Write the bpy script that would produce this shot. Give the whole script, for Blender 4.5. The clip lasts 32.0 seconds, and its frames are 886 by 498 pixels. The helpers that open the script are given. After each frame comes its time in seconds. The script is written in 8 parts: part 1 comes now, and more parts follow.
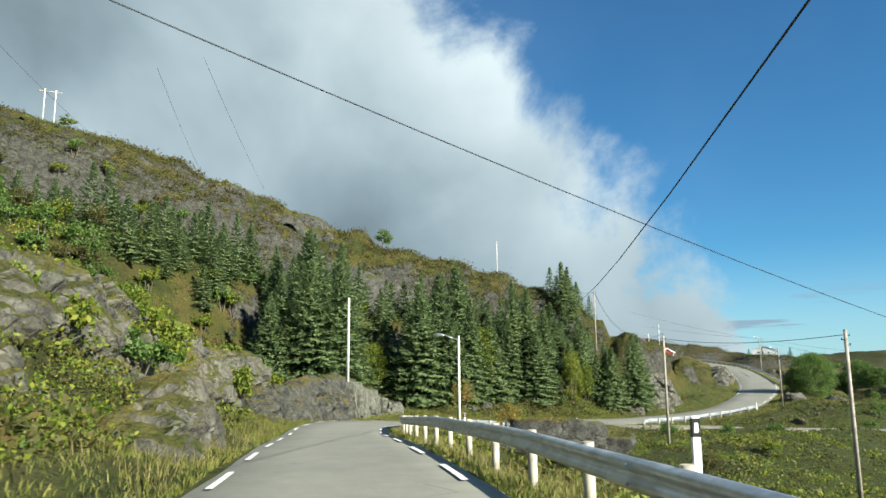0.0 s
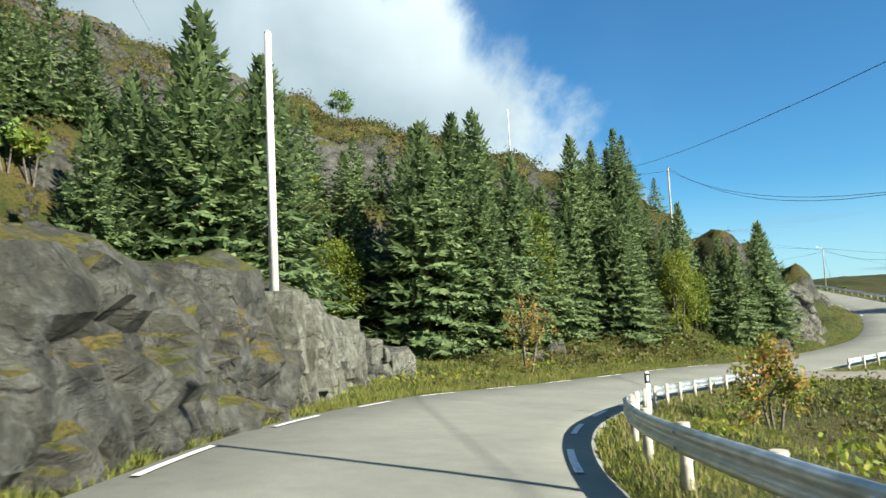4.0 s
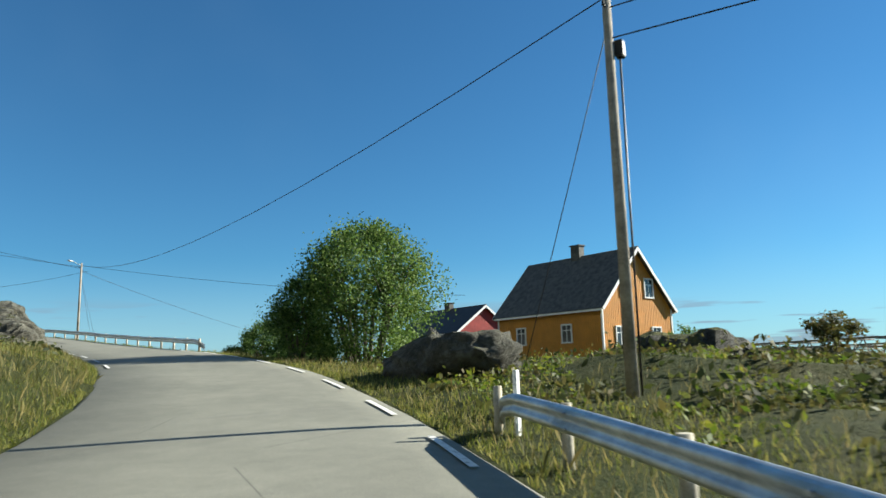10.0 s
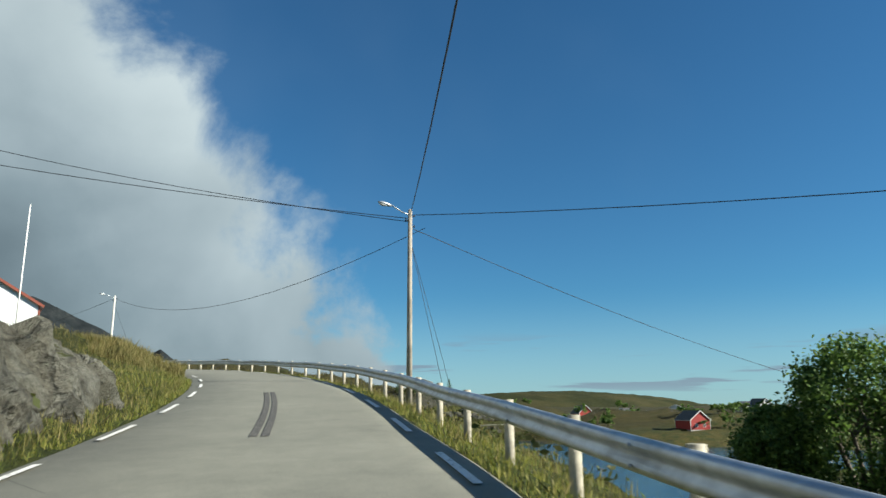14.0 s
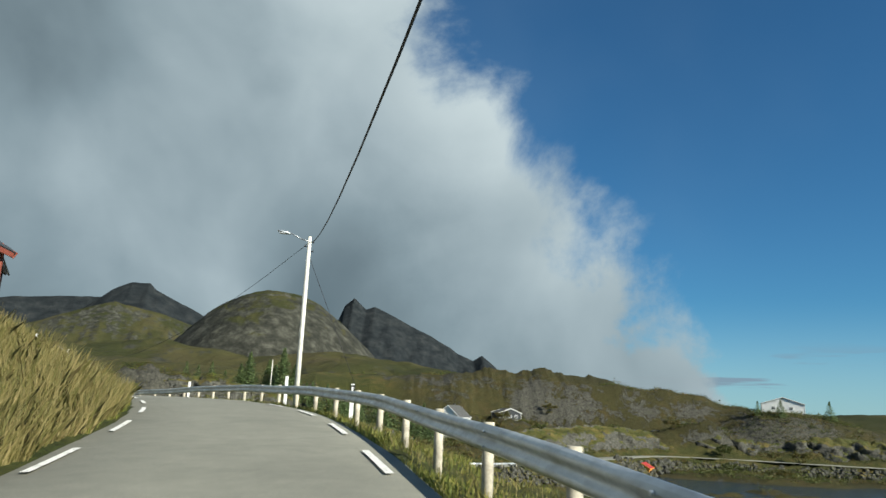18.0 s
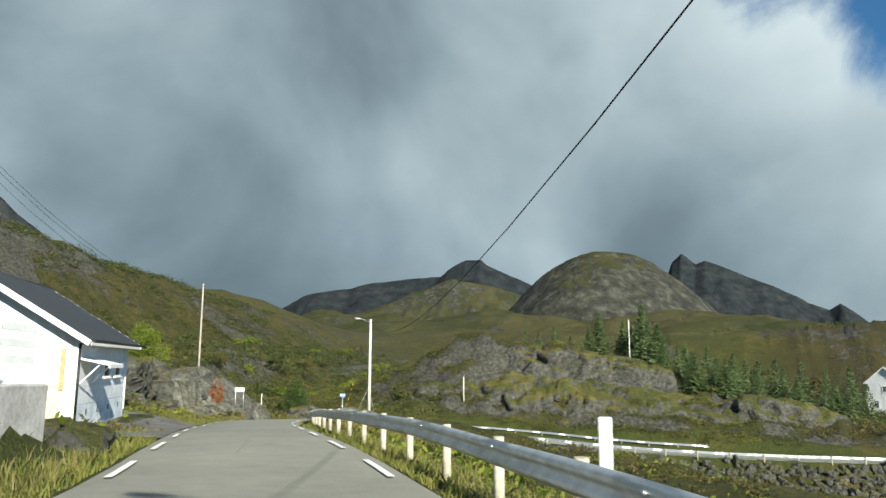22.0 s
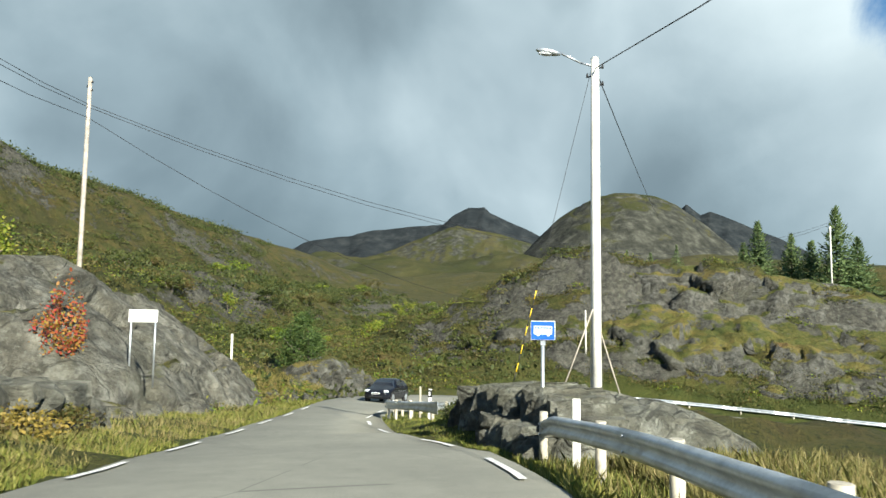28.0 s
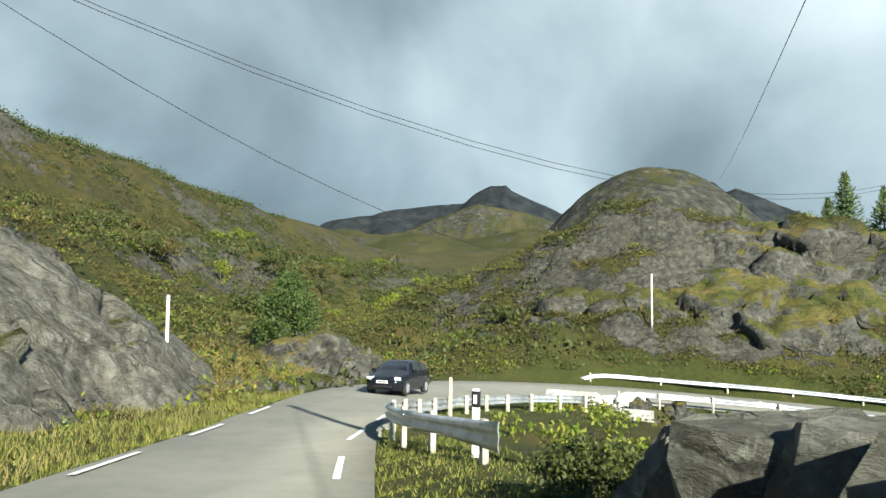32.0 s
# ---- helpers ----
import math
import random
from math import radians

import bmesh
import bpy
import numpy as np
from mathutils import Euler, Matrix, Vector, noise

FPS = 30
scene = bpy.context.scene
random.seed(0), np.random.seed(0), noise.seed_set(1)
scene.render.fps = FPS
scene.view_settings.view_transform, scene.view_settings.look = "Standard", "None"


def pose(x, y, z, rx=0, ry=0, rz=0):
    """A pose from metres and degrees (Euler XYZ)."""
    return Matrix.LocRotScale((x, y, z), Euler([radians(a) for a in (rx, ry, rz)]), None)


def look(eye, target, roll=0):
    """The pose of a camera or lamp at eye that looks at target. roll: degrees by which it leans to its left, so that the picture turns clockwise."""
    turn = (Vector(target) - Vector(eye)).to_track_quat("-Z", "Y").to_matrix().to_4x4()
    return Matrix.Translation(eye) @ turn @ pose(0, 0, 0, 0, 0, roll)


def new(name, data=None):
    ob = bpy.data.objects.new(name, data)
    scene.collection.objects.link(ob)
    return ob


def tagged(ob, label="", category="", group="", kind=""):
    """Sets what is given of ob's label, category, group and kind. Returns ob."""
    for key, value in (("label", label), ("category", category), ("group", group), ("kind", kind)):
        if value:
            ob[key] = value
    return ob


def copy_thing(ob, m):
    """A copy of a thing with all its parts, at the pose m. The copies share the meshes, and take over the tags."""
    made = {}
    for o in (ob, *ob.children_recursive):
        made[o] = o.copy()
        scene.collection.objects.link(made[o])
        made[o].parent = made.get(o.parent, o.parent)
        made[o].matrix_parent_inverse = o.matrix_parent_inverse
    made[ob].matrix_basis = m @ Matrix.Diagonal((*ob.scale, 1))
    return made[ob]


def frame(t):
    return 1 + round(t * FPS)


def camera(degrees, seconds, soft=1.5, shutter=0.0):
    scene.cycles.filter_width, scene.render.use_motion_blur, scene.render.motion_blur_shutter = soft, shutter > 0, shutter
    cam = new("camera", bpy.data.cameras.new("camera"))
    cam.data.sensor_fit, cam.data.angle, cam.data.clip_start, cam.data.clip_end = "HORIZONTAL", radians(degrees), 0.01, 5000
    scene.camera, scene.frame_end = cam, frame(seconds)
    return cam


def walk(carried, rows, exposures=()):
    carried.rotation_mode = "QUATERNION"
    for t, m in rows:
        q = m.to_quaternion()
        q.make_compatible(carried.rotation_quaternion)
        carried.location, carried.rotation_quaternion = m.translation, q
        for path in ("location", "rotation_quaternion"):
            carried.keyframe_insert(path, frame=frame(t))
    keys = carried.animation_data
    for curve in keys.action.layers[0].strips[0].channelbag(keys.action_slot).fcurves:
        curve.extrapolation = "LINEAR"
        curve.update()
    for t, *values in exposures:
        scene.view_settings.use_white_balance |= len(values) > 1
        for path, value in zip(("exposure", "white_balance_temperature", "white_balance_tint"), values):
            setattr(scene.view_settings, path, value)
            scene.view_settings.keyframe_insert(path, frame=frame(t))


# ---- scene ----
CAM_ROWS = [
    (0.0, 0.00, -0.00, 0.00, -0.98, 9.27, -0.31),
    (0.5, -0.40, 5.07, -0.06, -0.68, 7.96, -0.34),
    (1.0, -0.95, 10.19, -0.26, 0.59, 6.82, 0.12),
    (1.5, -1.63, 15.33, -0.50, 1.90, 5.99, 0.59),
    (2.0, -2.37, 20.45, -0.74, 2.53, 5.24, 1.37),
    (2.5, -3.12, 25.54, -1.14, 2.18, 4.71, 1.40),
    (3.0, -3.67, 30.73, -1.41, 0.77, 4.99, 0.26),
    (3.5, -4.04, 36.07, -1.67, -1.58, 5.15, -1.26),
    (4.0, -4.12, 41.57, -1.96, -4.97, 4.81, -2.60),
    (4.5, -3.78, 47.20, -2.32, -9.62, 4.15, -3.33),
    (5.0, -2.83, 52.90, -2.71, -15.97, 3.99, -3.15),
    (5.5, -1.06, 58.49, -3.16, -22.60, 3.88, -3.08),
    (6.0, 1.41, 63.75, -3.70, -29.31, 3.98, -3.07),
    (6.5, 4.33, 68.62, -4.13, -36.02, 4.23, -2.94),
    (7.0, 7.79, 73.11, -4.55, -42.51, 4.69, -2.66),
    (7.5, 11.74, 77.26, -4.81, -48.34, 5.22, -2.48),
    (8.0, 16.11, 81.16, -5.00, -53.01, 5.78, -2.51),
    (8.5, 20.78, 84.87, -5.27, -56.16, 6.58, -2.42),
    (9.0, 25.67, 88.46, -5.41, -57.96, 7.48, -1.91),
    (9.5, 30.66, 92.06, -5.41, -58.51, 8.48, -1.85),
    (10.0, 35.44, 95.86, -5.27, -57.27, 9.58, -1.50),
    (10.5, 40.11, 99.72, -5.11, -54.31, 10.72, -0.35),
    (11.0, 44.37, 104.11, -4.76, -50.18, 11.69, 0.67),
    (11.5, 48.35, 108.95, -4.27, -45.51, 12.31, 1.17),
    (12.0, 52.00, 114.19, -3.74, -40.79, 12.41, 1.33),
    (12.5, 55.21, 119.74, -3.30, -36.13, 12.40, 1.74),
    (13.0, 58.04, 125.44, -2.87, -32.46, 12.31, 1.29),
    (13.5, 60.69, 131.19, -2.55, -29.69, 12.41, 0.68),
    (14.0, 62.99, 137.17, -2.10, -27.02, 12.39, -0.32),
    (14.5, 65.16, 143.25, -1.67, -24.29, 12.49, -0.32),
    (15.0, 67.09, 149.41, -1.18, -22.03, 12.88, 0.11),
    (15.5, 68.77, 155.58, -0.66, -19.77, 13.26, 0.73),
    (16.0, 70.14, 161.70, -0.12, -17.10, 13.46, 1.34),
    (16.5, 71.14, 167.70, 0.40, -13.73, 13.39, 1.84),
    (17.0, 71.64, 173.54, 0.79, -9.51, 12.99, 2.12),
    (17.5, 71.66, 179.17, 1.17, -5.61, 12.72, 2.37),
    (18.0, 71.29, 184.55, 1.52, -2.05, 12.58, 2.65),
    (18.5, 70.64, 189.68, 1.82, 1.16, 12.44, 2.70),
    (19.0, 69.80, 194.56, 2.08, 3.93, 12.18, 2.33),
    (19.5, 68.82, 199.30, 2.38, 6.87, 11.79, 2.07),
    (20.0, 67.62, 203.95, 2.57, 10.19, 11.33, 1.79),
    (20.5, 66.01, 208.47, 2.72, 13.38, 10.90, 1.49),
    (21.0, 64.10, 212.89, 2.82, 16.75, 10.30, 1.15),
    (21.5, 61.98, 217.12, 2.87, 20.17, 9.62, 0.59),
    (22.0, 59.66, 221.11, 2.90, 23.33, 9.07, 0.26),
    (22.5, 57.25, 224.94, 2.87, 26.50, 8.54, -0.30),
    (23.0, 54.72, 228.66, 2.73, 29.52, 8.04, -0.88),
    (23.5, 51.95, 232.24, 2.61, 31.84, 7.48, -0.93),
    (24.0, 49.01, 235.82, 2.42, 33.57, 6.83, -0.93),
    (24.5, 45.99, 239.45, 2.16, 34.41, 6.12, -0.48),
    (25.0, 43.03, 243.14, 1.90, 34.02, 5.39, -0.29),
    (25.5, 40.17, 246.81, 1.60, 33.06, 4.96, -0.19),
    (26.0, 37.51, 250.38, 1.30, 31.83, 4.92, -0.09),
    (26.5, 35.10, 253.80, 1.03, 30.34, 5.10, 0.03),
    (27.0, 33.11, 257.08, 0.78, 28.33, 5.15, 0.15),
    (27.5, 31.39, 260.15, 0.58, 25.86, 5.14, 0.56),
    (28.0, 29.94, 263.06, 0.41, 23.24, 5.07, 0.84),
    (28.5, 28.71, 265.78, 0.22, 21.15, 4.93, 1.00),
    (29.0, 27.67, 268.16, 0.05, 19.72, 4.59, 0.91),
    (29.5, 26.79, 270.18, -0.11, 19.13, 4.23, 1.04),
    (30.0, 26.02, 271.88, -0.32, 19.64, 4.05, 0.84),
    (30.5, 25.30, 273.30, -0.49, 20.97, 3.90, 0.74),
    (31.0, 24.65, 274.39, -0.59, 22.53, 3.64, 0.75),
    (31.5, 24.16, 275.21, -0.68, 23.91, 3.48, 0.73),
    (32.0, 23.83, 275.78, -0.75, 24.93, 3.41, 0.66),
]
cam = camera(63.46, 32.0, soft=1.5, shutter=0.15)


def cam_pose(x, y, z, yaw, pitch, roll):
    return pose(x, y, z, 90 + pitch, 0, yaw) @ pose(0, 0, 0, 0, 0, roll)


walk(cam, [(t, cam_pose(*r)) for t, *r in CAM_ROWS],
     exposures=[(0.0, 1.42), (3.0, 1.58), (6.0, 1.68), (9.0, 1.24), (11.0, 1.34), (12.0, 1.50), (13.0, 1.18), (14.0, 1.02), (17.0, 0.93), (20.0, 0.97), (24.0, 1.37), (28.0, 1.50), (32.0, 1.66)])

# ---- sky and sun: clear to the south-east, a cloud deck over the mountains ----
SUN_DIR = Vector((0.77, -0.64, 0.52)).normalized()
world = bpy.data.worlds.new("world")
scene.world = world
world.use_nodes = True


class Nodes:
    """A short hand for building node trees."""

    def __init__(self, tree):
        self.t = tree

    def n(self, kind, ins=None):
        node = self.t.nodes.new(kind)
        for k, v in (ins or {}).items():
            self.put(node.inputs[k], v)
        return node

    def put(self, sock, v):
        if isinstance(v, bpy.types.NodeSocket):
            self.t.links.new(v, sock)
        elif isinstance(v, bpy.types.Node):
            self.t.links.new(v.outputs[0], sock)
        else:
            sock.default_value = v

    def math(self, op, a, b=0.0, c=0.0, clamp=False):
        node = self.n("ShaderNodeMath")
        node.operation, node.use_clamp = op, clamp
        for i, v in enumerate((a, b, c)):
            self.put(node.inputs[i], v)
        return node.outputs[0]

    def noise(self, vec, scale, detail=4.0, rough=0.55, dist=0.0):
        node = self.n("ShaderNodeTexNoise", {"Scale": scale, "Detail": detail, "Roughness": rough, "Distortion": dist})
        if vec is not None:
            self.put(node.inputs["Vector"], vec)
        return node.outputs["Fac"]

    def ramp(self, fac, stops, mode="LINEAR"):
        node = self.n("ShaderNodeValToRGB")
        r = node.color_ramp
        r.interpolation = mode
        while len(r.elements) < len(stops):
            r.elements.new(0.5)
        for e, (p, c) in zip(r.elements, stops):
            e.position = p
            e.color = (*c, 1) if len(c) == 3 else c
        self.put(node.inputs[0], fac)
        return node.outputs[0]

    def step(self, v, lo, hi):
        node = self.n("ShaderNodeMapRange", {"From Min": lo, "From Max": hi})
        node.interpolation_type = "SMOOTHSTEP"
        self.put(node.inputs[0], v)
        return node.outputs[0]

    def mix(self, fac, a, b, blend="MIX"):
        node = self.n("ShaderNodeMix")
        node.data_type, node.blend_type, node.clamp_factor = "RGBA", blend, True
        self.put(node.inputs[0], fac)
        for s, v in ((node.inputs[6], a), (node.inputs[7], b)):
            self.put(s, (*v, 1) if isinstance(v, tuple) and len(v) == 3 else v)
        return node.outputs[2]


def build_sky():
    w = Nodes(world.node_tree)
    world.node_tree.nodes.clear()
    out = w.n("ShaderNodeOutputWorld")
    sky = w.n("ShaderNodeTexSky")
    sky.sky_type, sky.sun_disc = "NISHITA", False
    sky.sun_elevation, sky.sun_rotation = math.asin(SUN_DIR.z), math.atan2(SUN_DIR.x, SUN_DIR.y)
    sky.altitude, sky.air_density, sky.dust_density, sky.ozone_density = 0, 1.0, 0.0, 3.0
    co = w.n("ShaderNodeTexCoord").outputs["Generated"]
    sep = w.n("ShaderNodeSeparateXYZ", {0: co})
    z = w.math("MAXIMUM", w.math("ADD", sep.outputs[2], 0.035), 0.03)
    px, py = w.math("DIVIDE", sep.outputs[0], z), w.math("DIVIDE", sep.outputs[1], z)
    flat = w.n("ShaderNodeCombineXYZ", {0: px, 1: py, 2: 0.0}).outputs[0]
    # the edge of the deck, torn by noise that grows with distance
    edge = w.math("SUBTRACT", w.math("MULTIPLY", w.math("SUBTRACT", py, 1.35), 0.47), px)
    far = w.math("MAXIMUM", w.math("POWER", w.math("ADD", w.math("MULTIPLY", px, px), w.math("MULTIPLY", py, py)), 0.5), 0.3)
    edge = w.math("DIVIDE", edge, far)
    n1 = w.noise(co, 4.2, 9, 0.58, 0.3)
    n2 = w.noise(co, 1.6, 4, 0.5)
    n3 = w.noise(co, 11.0, 8, 0.62)
    e2 = w.math("ADD", edge, w.math("ADD", w.math("MULTIPLY", w.math("SUBTRACT", n1, 0.5), 0.55), w.math("MULTIPLY", w.math("SUBTRACT", n3, 0.5), 0.16)))
    deck = w.step(e2, -0.015, w.math("ADD", 0.035, w.math("MULTIPLY", w.step(n2, 0.4, 0.65), 0.10)))
    # thin low streaks over the sea
    stretch = w.n("ShaderNodeVectorMath", {0: co, 1: (5.0, 5.0, 60.0)})
    stretch.operation = "MULTIPLY"
    strk = stretch.outputs[0]
    s1 = w.step(w.noise(strk, 1.0, 4, 0.5), 0.56, 0.64)
    low = w.math("MULTIPLY", w.step(sep.outputs[2], 0.005, 0.03), w.step(sep.outputs[2], 0.105, 0.06))
    streak = w.math("MULTIPLY", w.math("MULTIPLY", s1, low), 0.75)
    haze = w.math("ADD", w.math("MULTIPLY", w.step(n2, 0.55, 0.8), 0.07), w.math("MULTIPLY", w.step(sep.outputs[2], 0.16, 0.0), 0.45))
    # cloud brightness: sunlit rims and lumps, grey underside deep inside
    depth = w.step(e2, 0.05, 0.55)
    n4 = w.noise(co, 3.0, 4, 0.45, 0.5)
    lump = w.math("ADD", w.math("MULTIPLY", n1, 0.22), w.math("MULTIPLY", n4, 0.78))
    bright = w.math("ADD", w.math("MULTIPLY", w.math("SUBTRACT", 1.0, depth), 0.24), w.math("MULTIPLY", lump, 1.02))
    bright = w.math("SUBTRACT", bright, w.math("MULTIPLY", w.step(sep.outputs[2], 0.30, 0.04), 0.13))
    cloud = w.ramp(bright, [(0.26, (0.085, 0.118, 0.135)), (0.37, (0.125, 0.168, 0.188)), (0.48, (0.185, 0.243, 0.268)), (0.63, (0.285, 0.352, 0.378)), (0.86, (0.44, 0.515, 0.53))])
    clearsky = w.mix(1.0, sky.outputs[0], (SKY_GAIN * 0.42, SKY_GAIN * 0.92, SKY_GAIN * 1.16), "MULTIPLY")
    c1 = w.mix(haze, clearsky, (0.30, 0.42, 0.52))
    c2 = w.mix(streak, c1, (0.16, 0.21, 0.27))
    c3 = w.mix(w.math("MULTIPLY", deck, 0.97), c2, cloud)
    bg = w.n("ShaderNodeBackground", {0: c3, 1: 0.707})
    w.t.links.new(bg.outputs[0], out.inputs[0])


SKY_GAIN = 0.062
build_sky()
sun = new("sun", bpy.data.lights.new("sun", "SUN"))
sun.data.energy, sun.data.angle, sun.data.color = 4.9, radians(0.6), (0.97, 0.95, 0.82)
sun.matrix_world = look((0, 0, 0), -SUN_DIR)
sun.location = (120, -60, 120)

# ---- materials ----
MATS = {}


def material(name, build):
    if name not in MATS:
        m = bpy.data.materials.new(name)
        m.use_nodes = True
        m.node_tree.nodes.clear()
        k = Nodes(m.node_tree)
        out = k.n("ShaderNodeOutputMaterial")
        k.t.links.new(build(k), out.inputs[0])
        MATS[name] = m
    return MATS[name]


def shader(k, colour, rough=0.7, metal=0.0, bump=None, strength=0.3, distance=0.02, spec=0.4):
    b = k.n("ShaderNodeBsdfPrincipled", {"Roughness": rough, "Metallic": metal, "Specular IOR Level": spec})
    k.put(b.inputs["Base Color"], (*colour, 1) if isinstance(colour, tuple) and len(colour) == 3 else colour)
    if bump is not None:
        bn = k.n("ShaderNodeBump", {"Strength": strength, "Distance": distance, "Height": bump})
        k.t.links.new(bn.outputs[0], b.inputs["Normal"])
    return b.outputs[0]


def here(k):
    return k.n("ShaderNodeTexCoord").outputs["Object"]


def place(k):
    return k.n("ShaderNodeNewGeometry").outputs["Position"]


def plain(name, colour, rough=0.6, metal=0.0, vary=0.15, scale=6.0):
    """Paint, metal or plastic with slight stains and a fine grain."""
    def build(k):
        p = place(k)
        a = k.noise(p, scale, 5, 0.6)
        b = k.noise(p, scale * 9, 3, 0.6)
        dark = tuple(c * (1 - vary * 1.6) for c in colour)
        lite = tuple(min(1, c * (1 + vary)) for c in colour)
        col = k.mix(k.step(k.math("ADD", k.math("MULTIPLY", a, 0.7), k.math("MULTIPLY", b, 0.3)), 0.32, 0.66), dark, lite)
        r = k.math("ADD", rough - 0.08, k.math("MULTIPLY", a, 0.16))
        return shader(k, col, r, metal, b, 0.08, 0.004)
    return material(name, build)


def rock_colour(k, p, fine=9.0):
    a = k.noise(p, 0.35, 6, 0.6)
    b = k.noise(p, 1.7, 7, 0.65)
    c = k.noise(p, fine, 6, 0.7)
    col = k.ramp(b, [(0.28, (0.030, 0.029, 0.025)), (0.45, (0.072, 0.068, 0.056)), (0.58, (0.118, 0.110, 0.09)), (0.75, (0.185, 0.172, 0.14))])
    col = k.mix(k.step(a, 0.50, 0.66), col, k.mix(b, (0.060, 0.058, 0.045), (0.125, 0.118, 0.09)))
    lichen = k.step(c, 0.56, 0.66)
    col = k.mix(k.math("MULTIPLY", lichen, 0.45), col, (0.21, 0.22, 0.18))
    down = k.n("ShaderNodeVectorMath", {0: p, 1: (0.9, 0.9, 0.16)})
    down.operation = "MULTIPLY"
    stain = k.noise(down.outputs[0], 1.4, 5, 0.6)
    col = k.mix(k.math("MULTIPLY", k.step(stain, 0.55, 0.68), 0.6), col, (0.03, 0.031, 0.028))
    return k.mix(k.math("MULTIPLY", k.step(c, 0.44, 0.34), 0.65), col, (0.028, 0.029, 0.024))


def rock_relief(k, p):
    """Bedded, jointed rock: tilted layers, long joints and a rough skin."""
    warp = k.n("ShaderNodeTexNoise", {"Vector": p, "Scale": 0.45, "Detail": 6.0}).outputs["Color"]
    put = k.n("ShaderNodeVectorMath", {0: warp, 1: (3.0, 3.0, 3.0), 2: p})
    put.operation = "MULTIPLY_ADD"
    turn = k.n("ShaderNodeVectorRotate", {0: put.outputs[0], "Axis": (0.6, 0.7, 0.2), "Angle": 0.5}).outputs[0]
    s = k.n("ShaderNodeVectorMath", {0: turn, 1: (0.5, 0.8, 1.7)})
    s.operation = "MULTIPLY"
    v = k.n("ShaderNodeTexVoronoi", {"Vector": s.outputs[0], "Scale": 0.34, "Randomness": 1.0})
    v.feature = "DISTANCE_TO_EDGE"
    crack = k.step(v.outputs[0], 0.0, 0.03)
    ridge = k.n("ShaderNodeTexNoise", {"Vector": s.outputs[0], "Scale": 0.9, "Detail": 12.0, "Roughness": 0.68})
    rough = k.noise(p, 6.0, 6, 0.7)
    return k.math("ADD", k.math("ADD", k.math("MULTIPLY", crack, 0.35), k.math("MULTIPLY", ridge.outputs["Fac"], 2.6)),
                  k.math("MULTIPLY", rough, 0.35)), crack


def ground_colour(k, p, wide=1.0):
    """Turf of mixed grasses, moss, heather and bracken."""
    a = k.noise(p, 0.06 / wide, 5, 0.6)
    b = k.noise(p, 0.33 / wide, 6, 0.65)
    c = k.noise(p, 2.6, 5, 0.7)
    d = k.noise(p, 14.0, 4, 0.7)
    col = k.ramp(b, [(0.30, (0.032, 0.044, 0.010)), (0.42, (0.062, 0.072, 0.015)), (0.52, (0.108, 0.096, 0.023)), (0.62, (0.150, 0.112, 0.035)), (0.74, (0.105, 0.058, 0.023))])
    col = k.mix(k.step(a, 0.45, 0.62), col, k.ramp(c, [(0.3, (0.026, 0.038, 0.009)), (0.5, (0.058, 0.064, 0.015)), (0.7, (0.105, 0.088, 0.026))]))
    col = k.mix(k.math("MULTIPLY", k.step(c, 0.56, 0.70), 0.55), col, (0.14, 0.115, 0.04))
    tuft = k.noise(p, 5.5, 5, 0.75)
    col = k.mix(k.math("MULTIPLY", k.step(tuft, 0.55, 0.66), 0.55), col, (0.17, 0.155, 0.045))
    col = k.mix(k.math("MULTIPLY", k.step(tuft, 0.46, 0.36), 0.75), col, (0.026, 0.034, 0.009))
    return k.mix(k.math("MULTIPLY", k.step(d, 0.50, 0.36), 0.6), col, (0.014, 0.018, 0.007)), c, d


